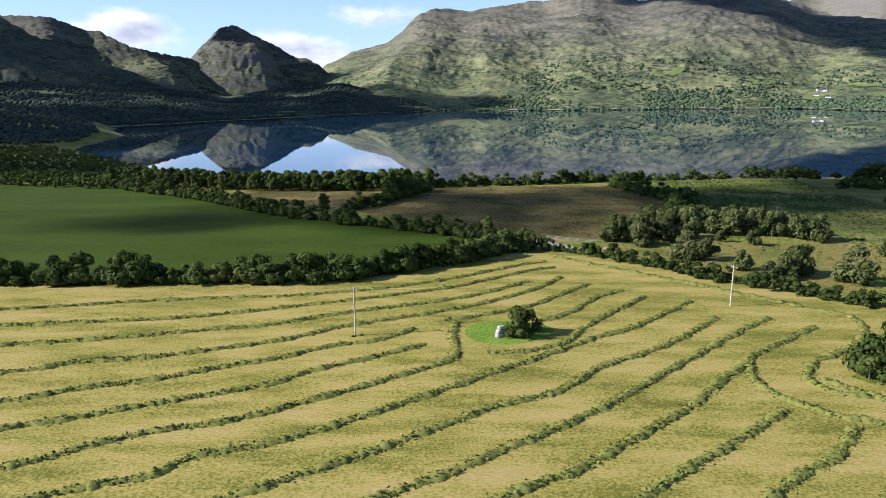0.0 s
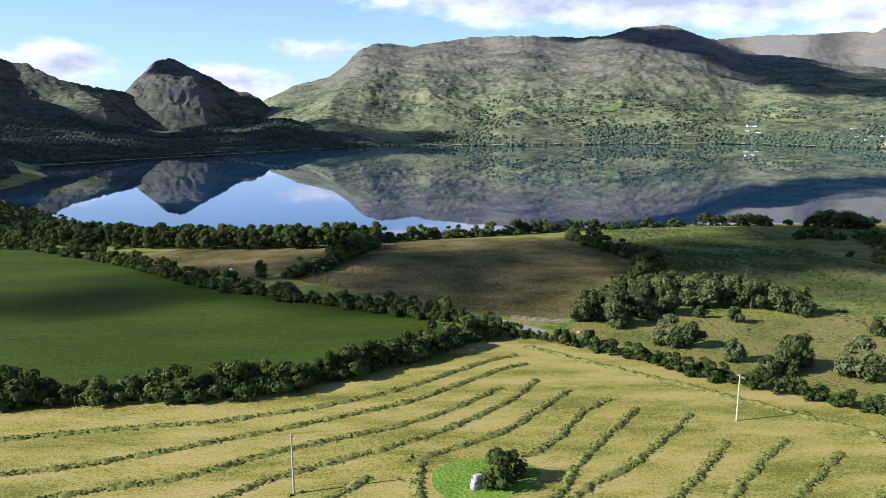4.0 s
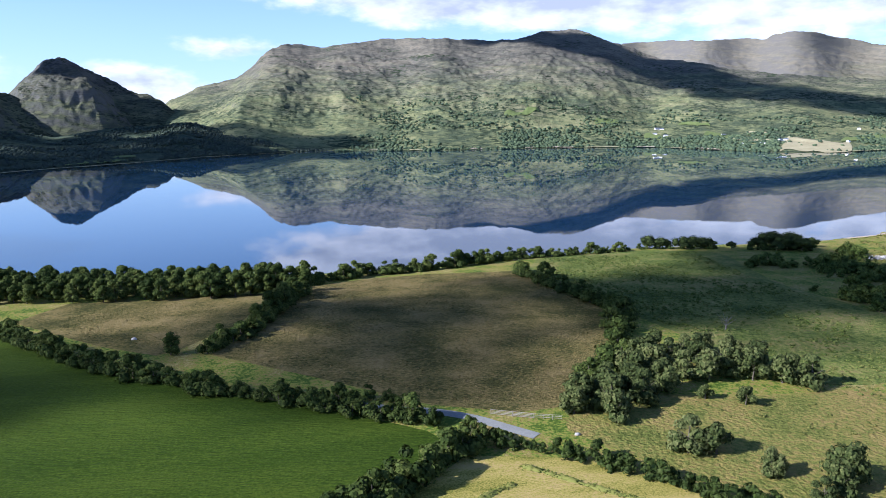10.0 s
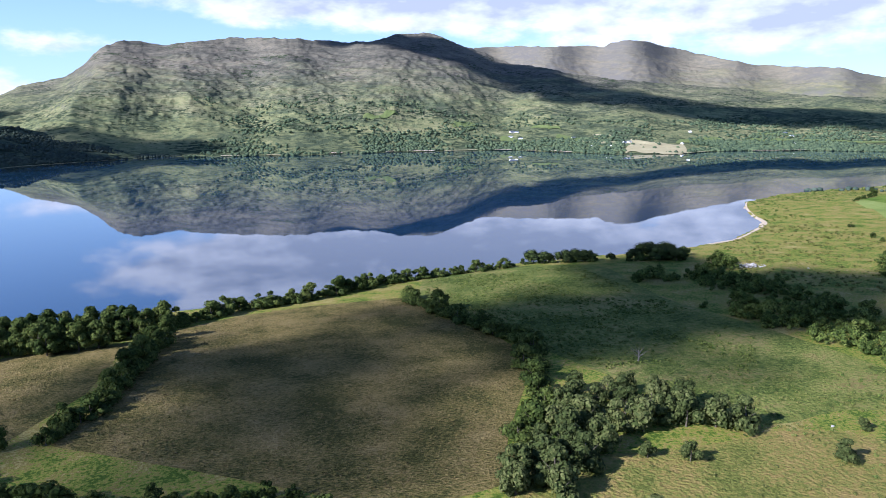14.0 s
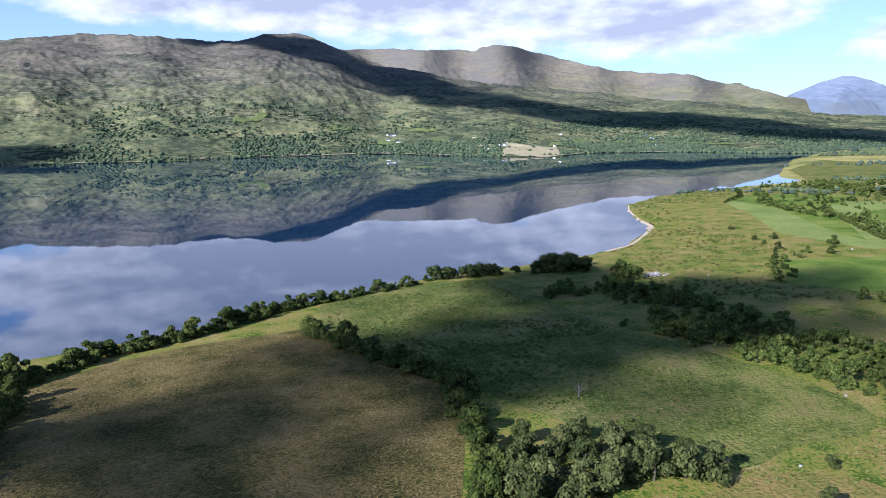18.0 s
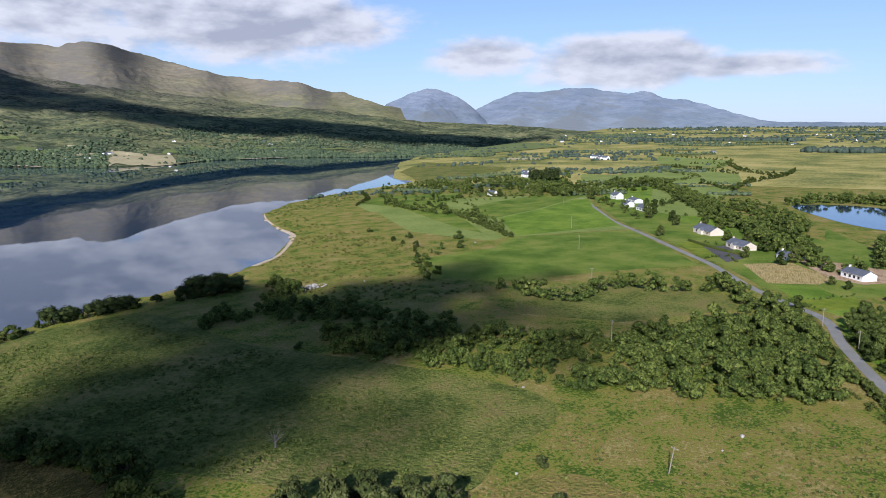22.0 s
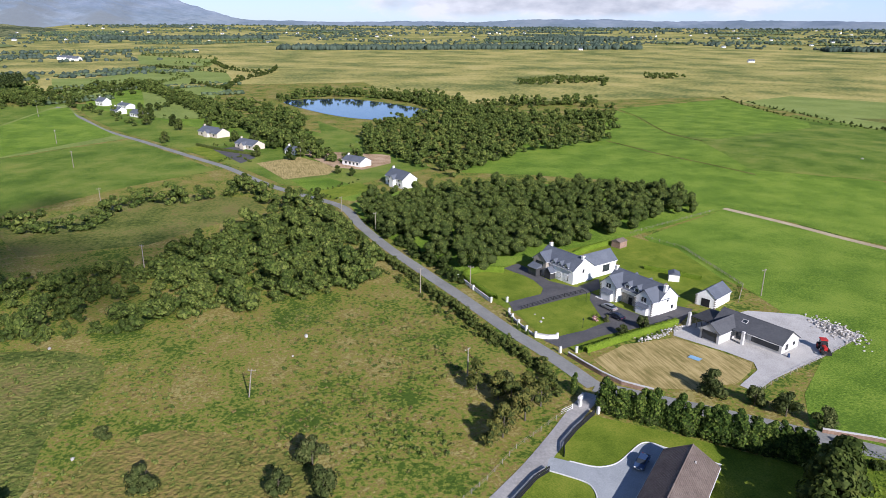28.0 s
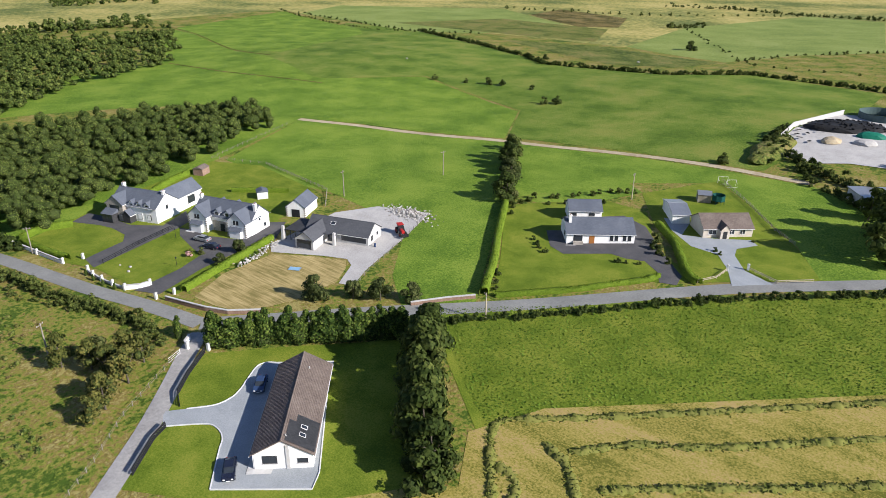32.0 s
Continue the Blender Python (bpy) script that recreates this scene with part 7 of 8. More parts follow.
wall([(199, 98.2), (188, 96.8), (178, 95.6)], .25, 1.0, WHITE, "low white rendered garden wall along the road", cap=CONCRETE)
wall([(168.8, 93.8), (161, 94), (153, 93)], .25, .55, CONCRETE, "low grey garden wall along the road", cap=CONCRETE)
wall([(153, 93), (151, 90.5), (150.6, 88.6)], .3, 1.1, WHITE, "white rendered entrance wall", cap=CONCRETE)
wall([(141.5, 90), (136, 88.7), (131, 87.4), (126, 85.4), (121, 81)], .3, 1.0, BRICKISH, "brown block wall along the road bend", cap=CONCRETE)
wall([(99.5, 59.8), (95, 53.6), (91, 49)], .3, .9, BRICKISH, "brown stone wall beside the paddock", cap=CONCRETE)
for x, y in ((177.6, 95.4), (188, 97), (199, 98.3), (176.4, 91.2), (168.8, 93.6), (165, 94.2), (161, 94.1), (157, 93.7), (153, 93), (150.7, 88.4), (143.6, 91), (142.6, 87.4), (120.6, 97.8), (117.2, 95.6), (54.5, 3.6), (51, 0.3)):
    pier(x, y, 1.4, .5, turn=.3)
wall([(123.4, 95.6), (122, 97.4), (120.6, 97.8)], .3, 1.2, WHITE, "short white rendered gateway wall", cap=CONCRETE)
for x, y in ((167, 94.9), (163, 95.1), (159, 94.9), (155, 94.2)):
    plant(CONIFERS[0], x, y, .22, label="small clipped golden cypress beside a wall", category="bush", group="golden cypresses")
plant(CONIFERS[1], 125.6, 96.5, .5, tall=1.3, label="narrow upright cypress at the road corner", category="tree")


def fence(line, high, every, rails, mat, label, thick=.05, name="fence", post=.1):
    x0, y0 = line[0]
    f = thing(name, x0, y0, 0, label, "fence", z=height(x0, y0))
    base = Vector((x0, y0, height(x0, y0)))
    pts = [Vector((x, y, height(x, y))) - base for x, y in line]
    pm = bpy.data.meshes.new("post")
    bm = boxes((-post / 2, -post / 2, -.2, post / 2, post / 2, high))
    bm.to_mesh(pm)
    bm.free()
    pm.materials.append(mat)
    for a, b in zip(pts, pts[1:]):
        n = max(1, round((b - a).length / every))
        d = (b - a).normalized()
        side = Vector((-d.y, d.x, 0)) * thick / 2
        for k in range(n):
            o = new("post", pm)
            o.parent = f
            o.location = a.lerp(b, k / n)
        for z in rails:
            bm = bmesh.new()
            vs = [bm.verts.new(p + s + Vector((0, 0, z + u))) for p in (a, b) for s, u in ((side, 0), (-side, 0), (-side, thick * 1.6), (side, thick * 1.6))]
            for i in range(4):
                bm.faces.new((vs[i], vs[(i + 1) % 4], vs[4 + (i + 1) % 4], vs[4 + i]))
            part("rail", bm, mat, f)
    return f


fence([(117, 96.5), (113, 102.2), (109.2, 106.6), (106, 108.2)], 1.2, 2.2, (.15, .5, .85, 1.1), BLACK_PAINT, "black metal railing along a lane", .11)
fence([(103, 112.4), (101.8, 115), (97, 121)], 1.2, 2.2, (.15, .5, .85, 1.1), BLACK_PAINT, "black metal railing along a lane", .11)
fence([(170, 89.5), (174, 78.5), (177, 67)], 1.2, 2.0, (.2, .6, 1.0), BLACK_PAINT, "dark metal railing between two gardens", .07)
fence([(119, 102), (111, 115), (104, 123), (99, 130)], 1.0, 2.4, (.4, .8), WEATHERED, "weathered post and wire fence beside a lane", .02)
fence([(115, 60.5), (118, 53.5), (124.4, 34), (131, 16)], 1.0, 2.6, (.4, .8), WEATHERED, "weathered post and wire fence along a paddock", .02)
fence([(77.4, -58.9), (63.7, -41.9), (53.1, -27.3), (46.4, -20.3)], 1.1, 2.4, (.4, .7, 1.0), WEATHERED, "grey wooden fence beside a lawn", .04)
fence([(51, .2), (44, 3.4), (38, -2)], .9, 2.0, (.35, .7), POLE_WOOD, "low brown timber rail fence at a garden", .08)
fence([(57.5, 13.5), (55, 9), (54.5, 4)], .9, 2.0, (.35, .7), POLE_WOOD, "low brown timber rail fence at a garden", .08)
fence([(205, 16), (225, 24), (243, -25)], 1.0, 3.0, (.4, .8), WEATHERED, "post and wire fence behind a garden", .02)
fence([(158, 31), (168, 21.5), (205, 16)], 1.0, 2.4, (.3, .6, .9), WEATHERED, "post and rail fence behind a garden", .05)
gate = fence([(30, 196), (34.2, 194), (38.4, 192)], 1.3, 4.6, (.2, .5, .8, 1.1), WEATHERED, "grey wooden field gate beside the lane", .06, "field_gate", .14)
fence([(38.4, 192), (44, 190)], 1.2, 2.0, (.4, .8, 1.1), WEATHERED, "grey wooden rail fence beside a gate", .05)
fence([(120.2, 99.6), (119, 102.5)], 1.2, 3, (.2, .6, 1.0), FRAME_WHITE, "small white metal field gate", .04, "field_gate")


def car(x, y, turn, paint, label):
    c = thing("car", x, y, turn, label, "car", "parked cars", height(x, y) + .1)
    side = [(-2.2, .35), (2.15, .35), (2.25, .6), (2.15, .85), (1.25, .98), (-1.9, 1.02), (-2.25, .85), (-2.28, .55)]
    bm = extruded(side, -.88, .88)
    bmesh.ops.bevel(bm, geom=bm.edges[:], offset=.06, segments=2, affect="EDGES")
    body = part("body", bm, paint, c, smooth=False)
    bm = extruded([(1.3, .95), (.55, 1.38), (-1.15, 1.42), (-1.85, 1.0)], -.72, .72)
    bmesh.ops.bevel(bm, geom=bm.edges[:], offset=.08, segments=2, affect="EDGES")
    part("windows", bm, GLASS, c)
    part("roof", boxes((-1.1, -.66, 1.4, .5, .66, 1.46), bevel=.03), paint, c)
    for wx in (-1.4, 1.42):
        for wy in (-.9, .72):
            w = part("wheel", disc(.33, wy, wy + .18, wx, .33), RUBBER, c)
            part("rim", disc(.2, wy - .01 if wy < 0 else wy + .1, wy + .08 if wy < 0 else wy + .19, wx, .33, 10), STEEL, w)
    for wy in (-.7, .42):
        part("headlight", boxes((2.12, wy, .62, 2.27, wy + .28, .78)), FRAME_WHITE, c)
        part("tail_light", boxes((-2.31, wy, .68, -2.2, wy + .28, .84)), RED_PAINT, c)
    part("number_plate", boxes((2.262, -.26, .42, 2.3, .26, .53)), FRAME_WHITE, c)


RED_PAINT = surface("red_paint", [(.3, .02, .02), (.42, .035, .03)], .5, 3, .5, .4, local=True)
BLUE_PAINT = surface("blue_car_paint", [(.02, .04, .09), (.035, .06, .13)], .8, 3, .5, .25, spec=.6, local=True)
NAVY_PAINT = surface("navy_car_paint", [(.01, .012, .025), (.016, .02, .036)], .8, 3, .5, .25, spec=.6, local=True)
SILVER_PAINT = surface("silver_car_paint", [(.35, .36, .38), (.45, .46, .48)], .8, 3, .5, .3, metal=.5, local=True)
car(100.3, 96.6, radians(-228 + 360), BLUE_PAINT, "dark blue saloon car parked beside a bungalow")
car(86.8, 112.0, radians(140), NAVY_PAINT, "dark navy car parked on gravel")
car(163.5, 67.2, radians(15), SILVER_PAINT, "silver estate car parked before a house")
car(177, 58.5, radians(110), NAVY_PAINT, "dark car parked between two houses")
car(157.5, 68.6, radians(20), NAVY_PAINT, "dark car in the shade of a tree")


def tractor(x, y, turn):
    c = thing("tractor", x, y, turn, "red farm tractor with large black tyres", "tractor", z=height(x, y) + .1)
    part("bonnet", boxes((.2, -.42, .8, 2.2, .42, 1.55), bevel=.08), RED_PAINT, c)
    part("cab", boxes((-1.3, -.7, 1.0, .2, .7, 2.5), bevel=.06), GLASS, c)
    part("cab_roof", boxes((-1.45, -.8, 2.5, .35, .8, 2.68), bevel=.05), RED_PAINT, c)
    for wx, r, wy in ((-.8, .85, -1.05), (-.8, .85, .6), (1.6, .55, -.95), (1.6, .55, .6)):
        w = part("wheel", disc(r, wy, wy + .42, wx, r, 18), RUBBER, c)
        part("rim", disc(r * .5, wy - .02, wy + .44, wx, r, 12), RED_PAINT, w)
    part("loader_arm", boxes((1.0, -.7, 1.2, 3.4, -.58, 1.38), (1.0, .58, 1.2, 3.4, .7, 1.38), (3.3, -1.0, .4, 3.5, 1.0, 1.2)), BLACK_PAINT, c)
    part("exhaust", tube([(.9, .25, 1.5), (.9, .25, 2.4)], [.06, .05], 6), BLACK_PAINT, c)


tractor(127.0, 33.0, radians(150))


def stones(name, spots, size, mat, label, category="rubble", flat=.7):
    Vs, Ts = [], []
    for k, (x, y, z) in enumerate(spots):
        s = size * rng.uniform(.4, 1.3)
        v = ICO_V * (1 + rng.uniform(-.3, .3, (len(ICO_V), 1))) * s * rng.uniform(.6, 1.2, 3) * [1, 1, flat] + [x, y, z + s * .3]
        Vs.append(v), Ts.append(ICO_F + k * len(ICO_V))
    return tagged(new(name, tri_mesh(name, np.concatenate(Vs), np.concatenate(Ts), np.zeros(len(Ts) * len(ICO_F), int), [mat])), label, category, kind="stuff")


PALE_STONE = surface("pale_rubble", [(.24, .22, .19), (.38, .36, .33), (.52, .5, .47)], .4, 3, .4, .95, island=.9)
heap = [(x, y, height(x, y) + .9 * max(0, 1 - math.hypot((x - 134) / 9, (y - 21) / 5)) * rng.uniform(.3, 1.1)) for x, y in zip(rng.normal(135, 3.6, 420), rng.normal(21, 1.9, 420))]
stones("rubble_heap", heap, .3, PALE_STONE, "heap of pale broken stone and building rubble")
bank = [(x + rng.normal(0, .5), y + rng.normal(0, .5), height(x, y) + rng.uniform(.1, .9)) for x, y in along([(142.6, 70.5), (144, 65), (146, 60), (147.5, 57)], .12, .2)]
stones("stone_bank", bank, .3, PALE_STONE, "bank of pale broken stones beside a hedge")
ruin = [(279 + rng.normal(0, 3.2), 348 + rng.normal(0, 2), height(279, 348) + rng.uniform(0, 1.2)) for _ in range(70)]
stones("ruined_wall", ruin, .7, PALE_STONE, "tumbled pale stones of a ruin near the lake", "ruin")
for k, (x, y, s) in enumerate(((170, 146, .7), (44.4, 182.5, .6), (-60, 278, .8), (160, 150, .3), (199, -262, .9), (301, -161, .8), (182, 205, .5), (131, 190, .4), (161, 88, .4), (163, 86.5, .4), (166, 87.5, .3), (430, 320, .9), (300, 330, .6))):
    v = ICO_V * (1 + rng.uniform(-.25, .25, (len(ICO_V), 1))) * s * [1.2, .9, .75]
    ob = new("boulder", tri_mesh("boulder", v, ICO_F, np.zeros(len(ICO_F), int), [STONE]))
    ob.location = (x, y, height(x, y) + s * .3)
    tagged(ob, "pale grey boulder lying in the grass", "rock", "boulders")
# the bush on its grass island in the hay field
patch("grass_island", [(3.5, 112), (5, 107.5), (10, 105.8), (16, 108.5), (19, 113), (17, 117), (10, 118), (5, 116)], PASTURE, "small unmown green patch in the hay field", "grass", .07, 2, True)
stub = thing("ruined_wall", 9.6, 109.9, .5, "stub of a pinkish stone wall against a bush", "ruin", z=height(9.6, 109.9))
for w_, d_, z0_, z1_ in ((1.0, .5, -.2, .75), (.85, .45, .752, 1.4), (.6, .4, 1.402, 1.95)):
    bm = boxes((-w_, -d_, z0_, w_, d_, z1_), bevel=.12)
    for v in bm.verts:
        v.co += Vector(rng.uniform(-.07, .07, 3))
    part("stone", bm, STONE, stub)
plant(BUSHES[1], 12.3, 110.6, 1.5, label="large round bramble bush on a grass island in the hay", category="bush")
plant(BUSHES[2], 14.2, 112.0, 1.3, label="large round bramble bush on a grass island in the hay", category="bush")
brake([(-15.9, 109.8), (-14.2, 110.4)], .8, .16, "tuft of green weeds round a pole", .4, .3, "weed_tuft")
brake([(40, 160), (55, 142), (70, 124)], 60, .2, "tuft of weeds left in the hay field", .4, .3, "weed_tuft")


def dead_tree(x, y, size):
    t = thing("dead_tree", x, y, 0, "bare grey dead tree with forked limbs", "tree", z=height(x, y))
    part("trunk", tube([(0, 0, -.2), (.2, .1, 1.4 * size), (.1, .3, 2.6 * size)], [.3, .22, .14]), GREY_WOOD, t)
    for k in range(16):
        a, z = rng.uniform(0, 6.283), rng.uniform(.8, 2.2) * size
        r = rng.uniform(1.2, 2.6) * size
        part("limb", tube([(.15, .15, z), (r * .5 * math.cos(a), r * .5 * math.sin(a), z + .9 * size), (r * math.cos(a), r * math.sin(a), z + rng.uniform(1.2, 2.0) * size)], [.12, .07, .02], 5), GREY_WOOD, t)


dead_tree(122, 247.5, 1.3)
# garden things
for x, y in ((154.4, 79.7), (170.5, 70.4)):
    p = thing("lamp_post", x, y, 0, "slim dark garden lamp post on a lawn", "lamp", "lamp posts", height(x, y))
    part("post", tube([(0, 0, -.1), (0, 0, 2.3)], [.06, .04]), BLACK_PAINT, p)
    part("lantern", boxes((-.14, -.14, 2.3, .14, .14, 2.65), bevel=.03), GLASS, p)
flower = surface("pink_flowers", [(.3, .12, .1), (.5, .28, .26), (.62, .42, .4)], .3, 2, .4, .8, island=.8)
for x, y, s, mt, label in ((157.5, 74.5, .6, flower, "bushy bed of pink and rusty shrubs"), (159.5, 73.2, .45, LEAF_RUST, "bushy bed of pink and rusty shrubs")):
    V, T, M = crown(broad_lobes(3.2, 3.6, 8, .08), .35, 60)
    ob = new("flower_shrub", tri_mesh("flower_shrub", V, T, M, [mt, CORE_SHADE]))
    ob.matrix_basis = Matrix.LocRotScale((x, y, height(x, y)), None, (s, s, s))
    tagged(ob, label, "shrub", "flower shrubs")
for x, y, s in ((96, 17, .4), (94.5, 19, .35), (92, 20, .4), (98.5, 15, .35), (76, 14.5, .42), (74, 14, .3), (71.5, 12.5, .3), (92, 41, .5), (94, 37, .5), (90, 43, .35), (113, 4, .45), (115, -1, .5), (109, -9, .4), (105, -12, .45), (101, -15, .4), (97, -19, .45), (60.5, -5.5, .35),
                (58.8, -4.2, .3), (55, -16.5, .25), (72, 2, .7), (74, -2, .8), (70, 5, .6), (66.5, 8, .5)):
    plant(BUSHES[rng.integers(4)], x, y, s, label="small garden shrub in a flower bed", category="shrub", group="garden shrubs")
panel = thing("panel", 132, 63.4, .5, "blue panel lying on a straw plot", "panel", z=height(132, 63.4) + .12)
part("sheet", boxes((-1.3, -.8, 0, 1.3, .8, .06)), surface("pale_blue", [(.18, .32, .45), (.24, .4, .54)], .5, 3, .5, .4, local=True), panel)
part("rim", boxes((-1.38, -.88, -.02, -1.304, .88, .09), (1.304, -.88, -.02, 1.38, .88, .09)), STEEL, panel)
b = thing("barrel", 126.4, 43, 0, "blue plastic barrel beside a house wall", "barrel")
part("drum", tube([(0, 0, 0), (0, 0, .3), (0, 0, .6), (0, 0, .9)], [.28, .3, .3, .28], 12), BLUE_PAINT, b)
tr = thing("trampoline", 71.5, -38.8, 0, "round trampoline with a dark green net", "trampoline")
NET = surface("green_net", [(.01, .06, .05), (.02, .09, .075)], .3, 2, .5, .8, local=True)
part("bed", tube([(0, 0, .8), (0, 0, .86)], [1.7, 1.7], 16), BLACK_PAINT, tr)
for k in range(8):
    q = 6.283 * k / 8
    part("net_post", tube([(1.75 * math.cos(q), 1.75 * math.sin(q), 0), (1.75 * math.cos(q), 1.75 * math.sin(q), 2.6)], [.05, .05], 6), NET, tr)
    part("net_panel", boxes((-.66, -.01, .9, .66, .01, 2.5)), NET, tr).matrix_basis = pose(1.66 * math.cos(q + .39), 1.66 * math.sin(q + .39), 0, 0, 0, math.degrees(q + .39) + 90)
for gx, gy in ((76.5, -57), (73.5, -55.5)):
    g = thing("goal", gx, gy, .7, "white metal football goal on a lawn", "goal", "goals")
    part("goal_frame", boxes((-1.5, 0, 0, -1.42, .08, 1.9), (1.42, 0, 0, 1.5, .08, 1.9), (-1.5, 0, 1.9, 1.5, .08, 1.98), (-1.5, 1.2, 0, 1.5, 1.26, .06)), FRAME_WHITE, g)
    part("brace", boxes((-1.5, .1, 1.0, -1.44, 1.2, 1.06), (1.44, .1, 1.0, 1.5, 1.2, 1.06)), FRAME_WHITE, g)
for line, wide in (([(410, -69), (380, -70), (355, -71), (322, -77), (290, -84)], .9), ([(587, -173), (523, -160), (470, -141), (420, -124), (379, -120)], .8)):
    ribbon("field_bank", line, wide, BROWN, "low overgrown earth bank between pastures", "bank", .14, .2)
brake([(36, -58), (30, -66), (24, -76), (28, -92), (34, -104)], 2.2, 1.2, "dark overgrown bushes round a farm shed", 2.5, .35, "bank_bushes")
brake([(62, -84), (52, -80), (42, -72), (36, -62)], 2.0, 1.0, "dark overgrown bushes below a farmyard", 1.5, .35, "bank_bushes")
# farmyard beyond the track
SILAGE = surface("black_sheet", [(.012, .012, .013), (.03, .03, .03)], .6, 4, .5, .6, island=.8)
tyres = [(x, y, height(x, y) + 2.2 * max(.1, 1 - ((x - 60) / 16) ** 2 - ((y + 140) / 10) ** 2)) for x, y in zip(rng.uniform(46, 74, 300), rng.uniform(-150, -130, 300))]
clampb = thing("silage_clamp", 60, -140, .6, "silage clamp under black sheets and old tyres", "silage", z=height(60, -140) + .2)
bm = bmesh.new()
bmesh.ops.create_icosphere(bm, subdivisions=3, radius=1)
for v in bm.verts:
    v.co = Vector((v.co.x * 15, v.co.y * 8, max(v.co.z, 0) * 2.6)) * (1 + .05 * math.sin(v.co.x * 9 + v.co.y * 7))
part("sheet", bm, SILAGE, clampb)
tw = [(60 + u * math.cos(.6) - v * math.sin(.6), -140 + u * math.sin(.6) + v * math.cos(.6), u, v) for u, v in zip(rng.uniform(-13, 13, 160), rng.uniform(-7, 7, 160))]
stones("tyres", [(x, y, height(60, -140) + .2 + 2.6 * math.sqrt(max(.02, 1 - (u / 15) ** 2 - (v / 8) ** 2))) for x, y, u, v in tw], .5, RUBBER, "old black tyres laid over a silage clamp", "tyres", .4)
tank = thing("slurry_tank", 52, -168, 0, "round open grey slurry tank", "tank", z=height(52, -168))
bm = bmesh.new()
ring = [[bm.verts.new((r * math.cos(6.283 * k / 40), r * math.sin(6.283 * k / 40), z)) for k in range(40)] for r, z in ((9, -.3), (9, 3.0), (8.8, 3.0), (8.8, .3))]
for a_, b_ in zip(ring, ring[1:]):
    for k in range(40):
        bm.faces.new((a_[k], a_[(k + 1) % 40], b_[(k + 1) % 40], b_[k]))
part("tank_wall", bm, surface("green_steel", [(.06, .09, .09), (.09, .13, .13)], .6, 3, .5, .5, local=True), tank)
part("rim", boxes((-9.2, -.1, 3.02, -8.7, .1, 3.12), (8.7, -.1, 3.02, 9.2, .1, 3.12)), STEEL, tank)
wall([(75.5, -112), (76, -131), (66, -166)], .4, 2.0, CONCRETE, "concrete farmyard retaining wall", "yard_wall")
brake([(60, -89), (68, -92), (76, -110), (78, -128)], 2.2, .8, "dark bushes along a farmyard bank", 1.2, .3, "bank_bushes")
brake([(34, -52), (44, -62), (56, -72), (62, -84)], 2.6, .7, "dark bushes along a farm track", 1.2, .3, "bank_bushes")
barn = thing("farm_shed", 34, -66, radians(35), "grey farm shed with a flat pale roof", "shed", z=height(34, -66))
part("wall", boxes((-9, -5, -.3, 9, 5, 3.0)), CONCRETE, barn)
part("roof", boxes((-9.4, -5.4, 3.004, 9.4, 5.4, 3.25)), STEEL, barn)
for x, y, tn, label in ((50, -122, .4, "pile of pale gravel in a farmyard"), (60, -118, 1.2, "pile of brown earth in a farmyard")):
    bm = bmesh.new()
    bmesh.ops.create_icosphere(bm, subdivisions=2, radius=1)
    for v in bm.verts:
        v.co = Vector((v.co.x * 4, v.co.y * 3, max(v.co.z, -.1) * 1.8)) * (1 + rng.uniform(-.07, .07))
    me = bpy.data.meshes.new("gravel_pile")
    bm.to_mesh(me)
    bm.free()
    me.materials.append(GRAVEL if "gravel" in label else TRACK)
    ob = new("gravel_pile", me)
    ob.matrix_basis = pose(x, y, height(x, y) + .2, 0, 0, math.degrees(tn))
    tagged(ob, label, "gravel pile")

GREEN_SHEET = surface("green_plastic_sheet", [(.01, .11, .07), (.02, .17, .11)], .8, 4, .5, .45)
sheet_heap = thing("covered_heap", 50, -132, .4, "heap covered with a bright green plastic sheet", "heap", z=height(50, -132) + .15)
bm = bmesh.new()
bmesh.ops.create_icosphere(bm, subdivisions=2, radius=1)
for v in bm.verts:
    v.co = Vector((v.co.x * 5, v.co.y * 2.6, max(v.co.z, -.05) * 2.2)) * (1 + rng.uniform(-.1, .1))
part("sheet", bm, GREEN_SHEET, sheet_heap)
for x, y, tn in ((70, -116, .3), (72, -120, 1.0), (69, -123, 2.0), (73, -126, .6), (66, -113, 1.5), (71, -112, 2.4)):
    b = thing("bale", x, y, tn, "round black-wrapped silage bale in a farmyard", "bale", "wrapped bales", height(x, y) + .2)
    part("wrap", tube([(-.6, 0, .62), (-.5, 0, .62), (.5, 0, .62), (.6, 0, .62)], [.5, .64, .64, .5]), SILAGE, b)
    part("net", tube([(-.2, 0, .62), (.2, 0, .62)], [.655, .655]), RUBBER, b)
bank = thing("earth_bank", 74, -100, .0, "steep earth bank in shade beside a farmyard", "bank", z=height(74, -100) - .3)
bm = bmesh.new()
bmesh.ops.create_icosphere(bm, subdivisions=3, radius=1)
for v in bm.verts:
    v.co = Vector((v.co.x * 6, v.co.y * 20, max(v.co.z, -.1) * 2.8)) * (1 + .08 * math.sin(v.co.y * 9) + rng.uniform(-.03, .03))
part("earth", bm, MIDGROUND, bank)
brake([(72, -84), (74, -92), (75, -104), (75, -116)], .9, .8, "dark bushes on top of an earth bank", 3.6, .35, "bank_bushes")


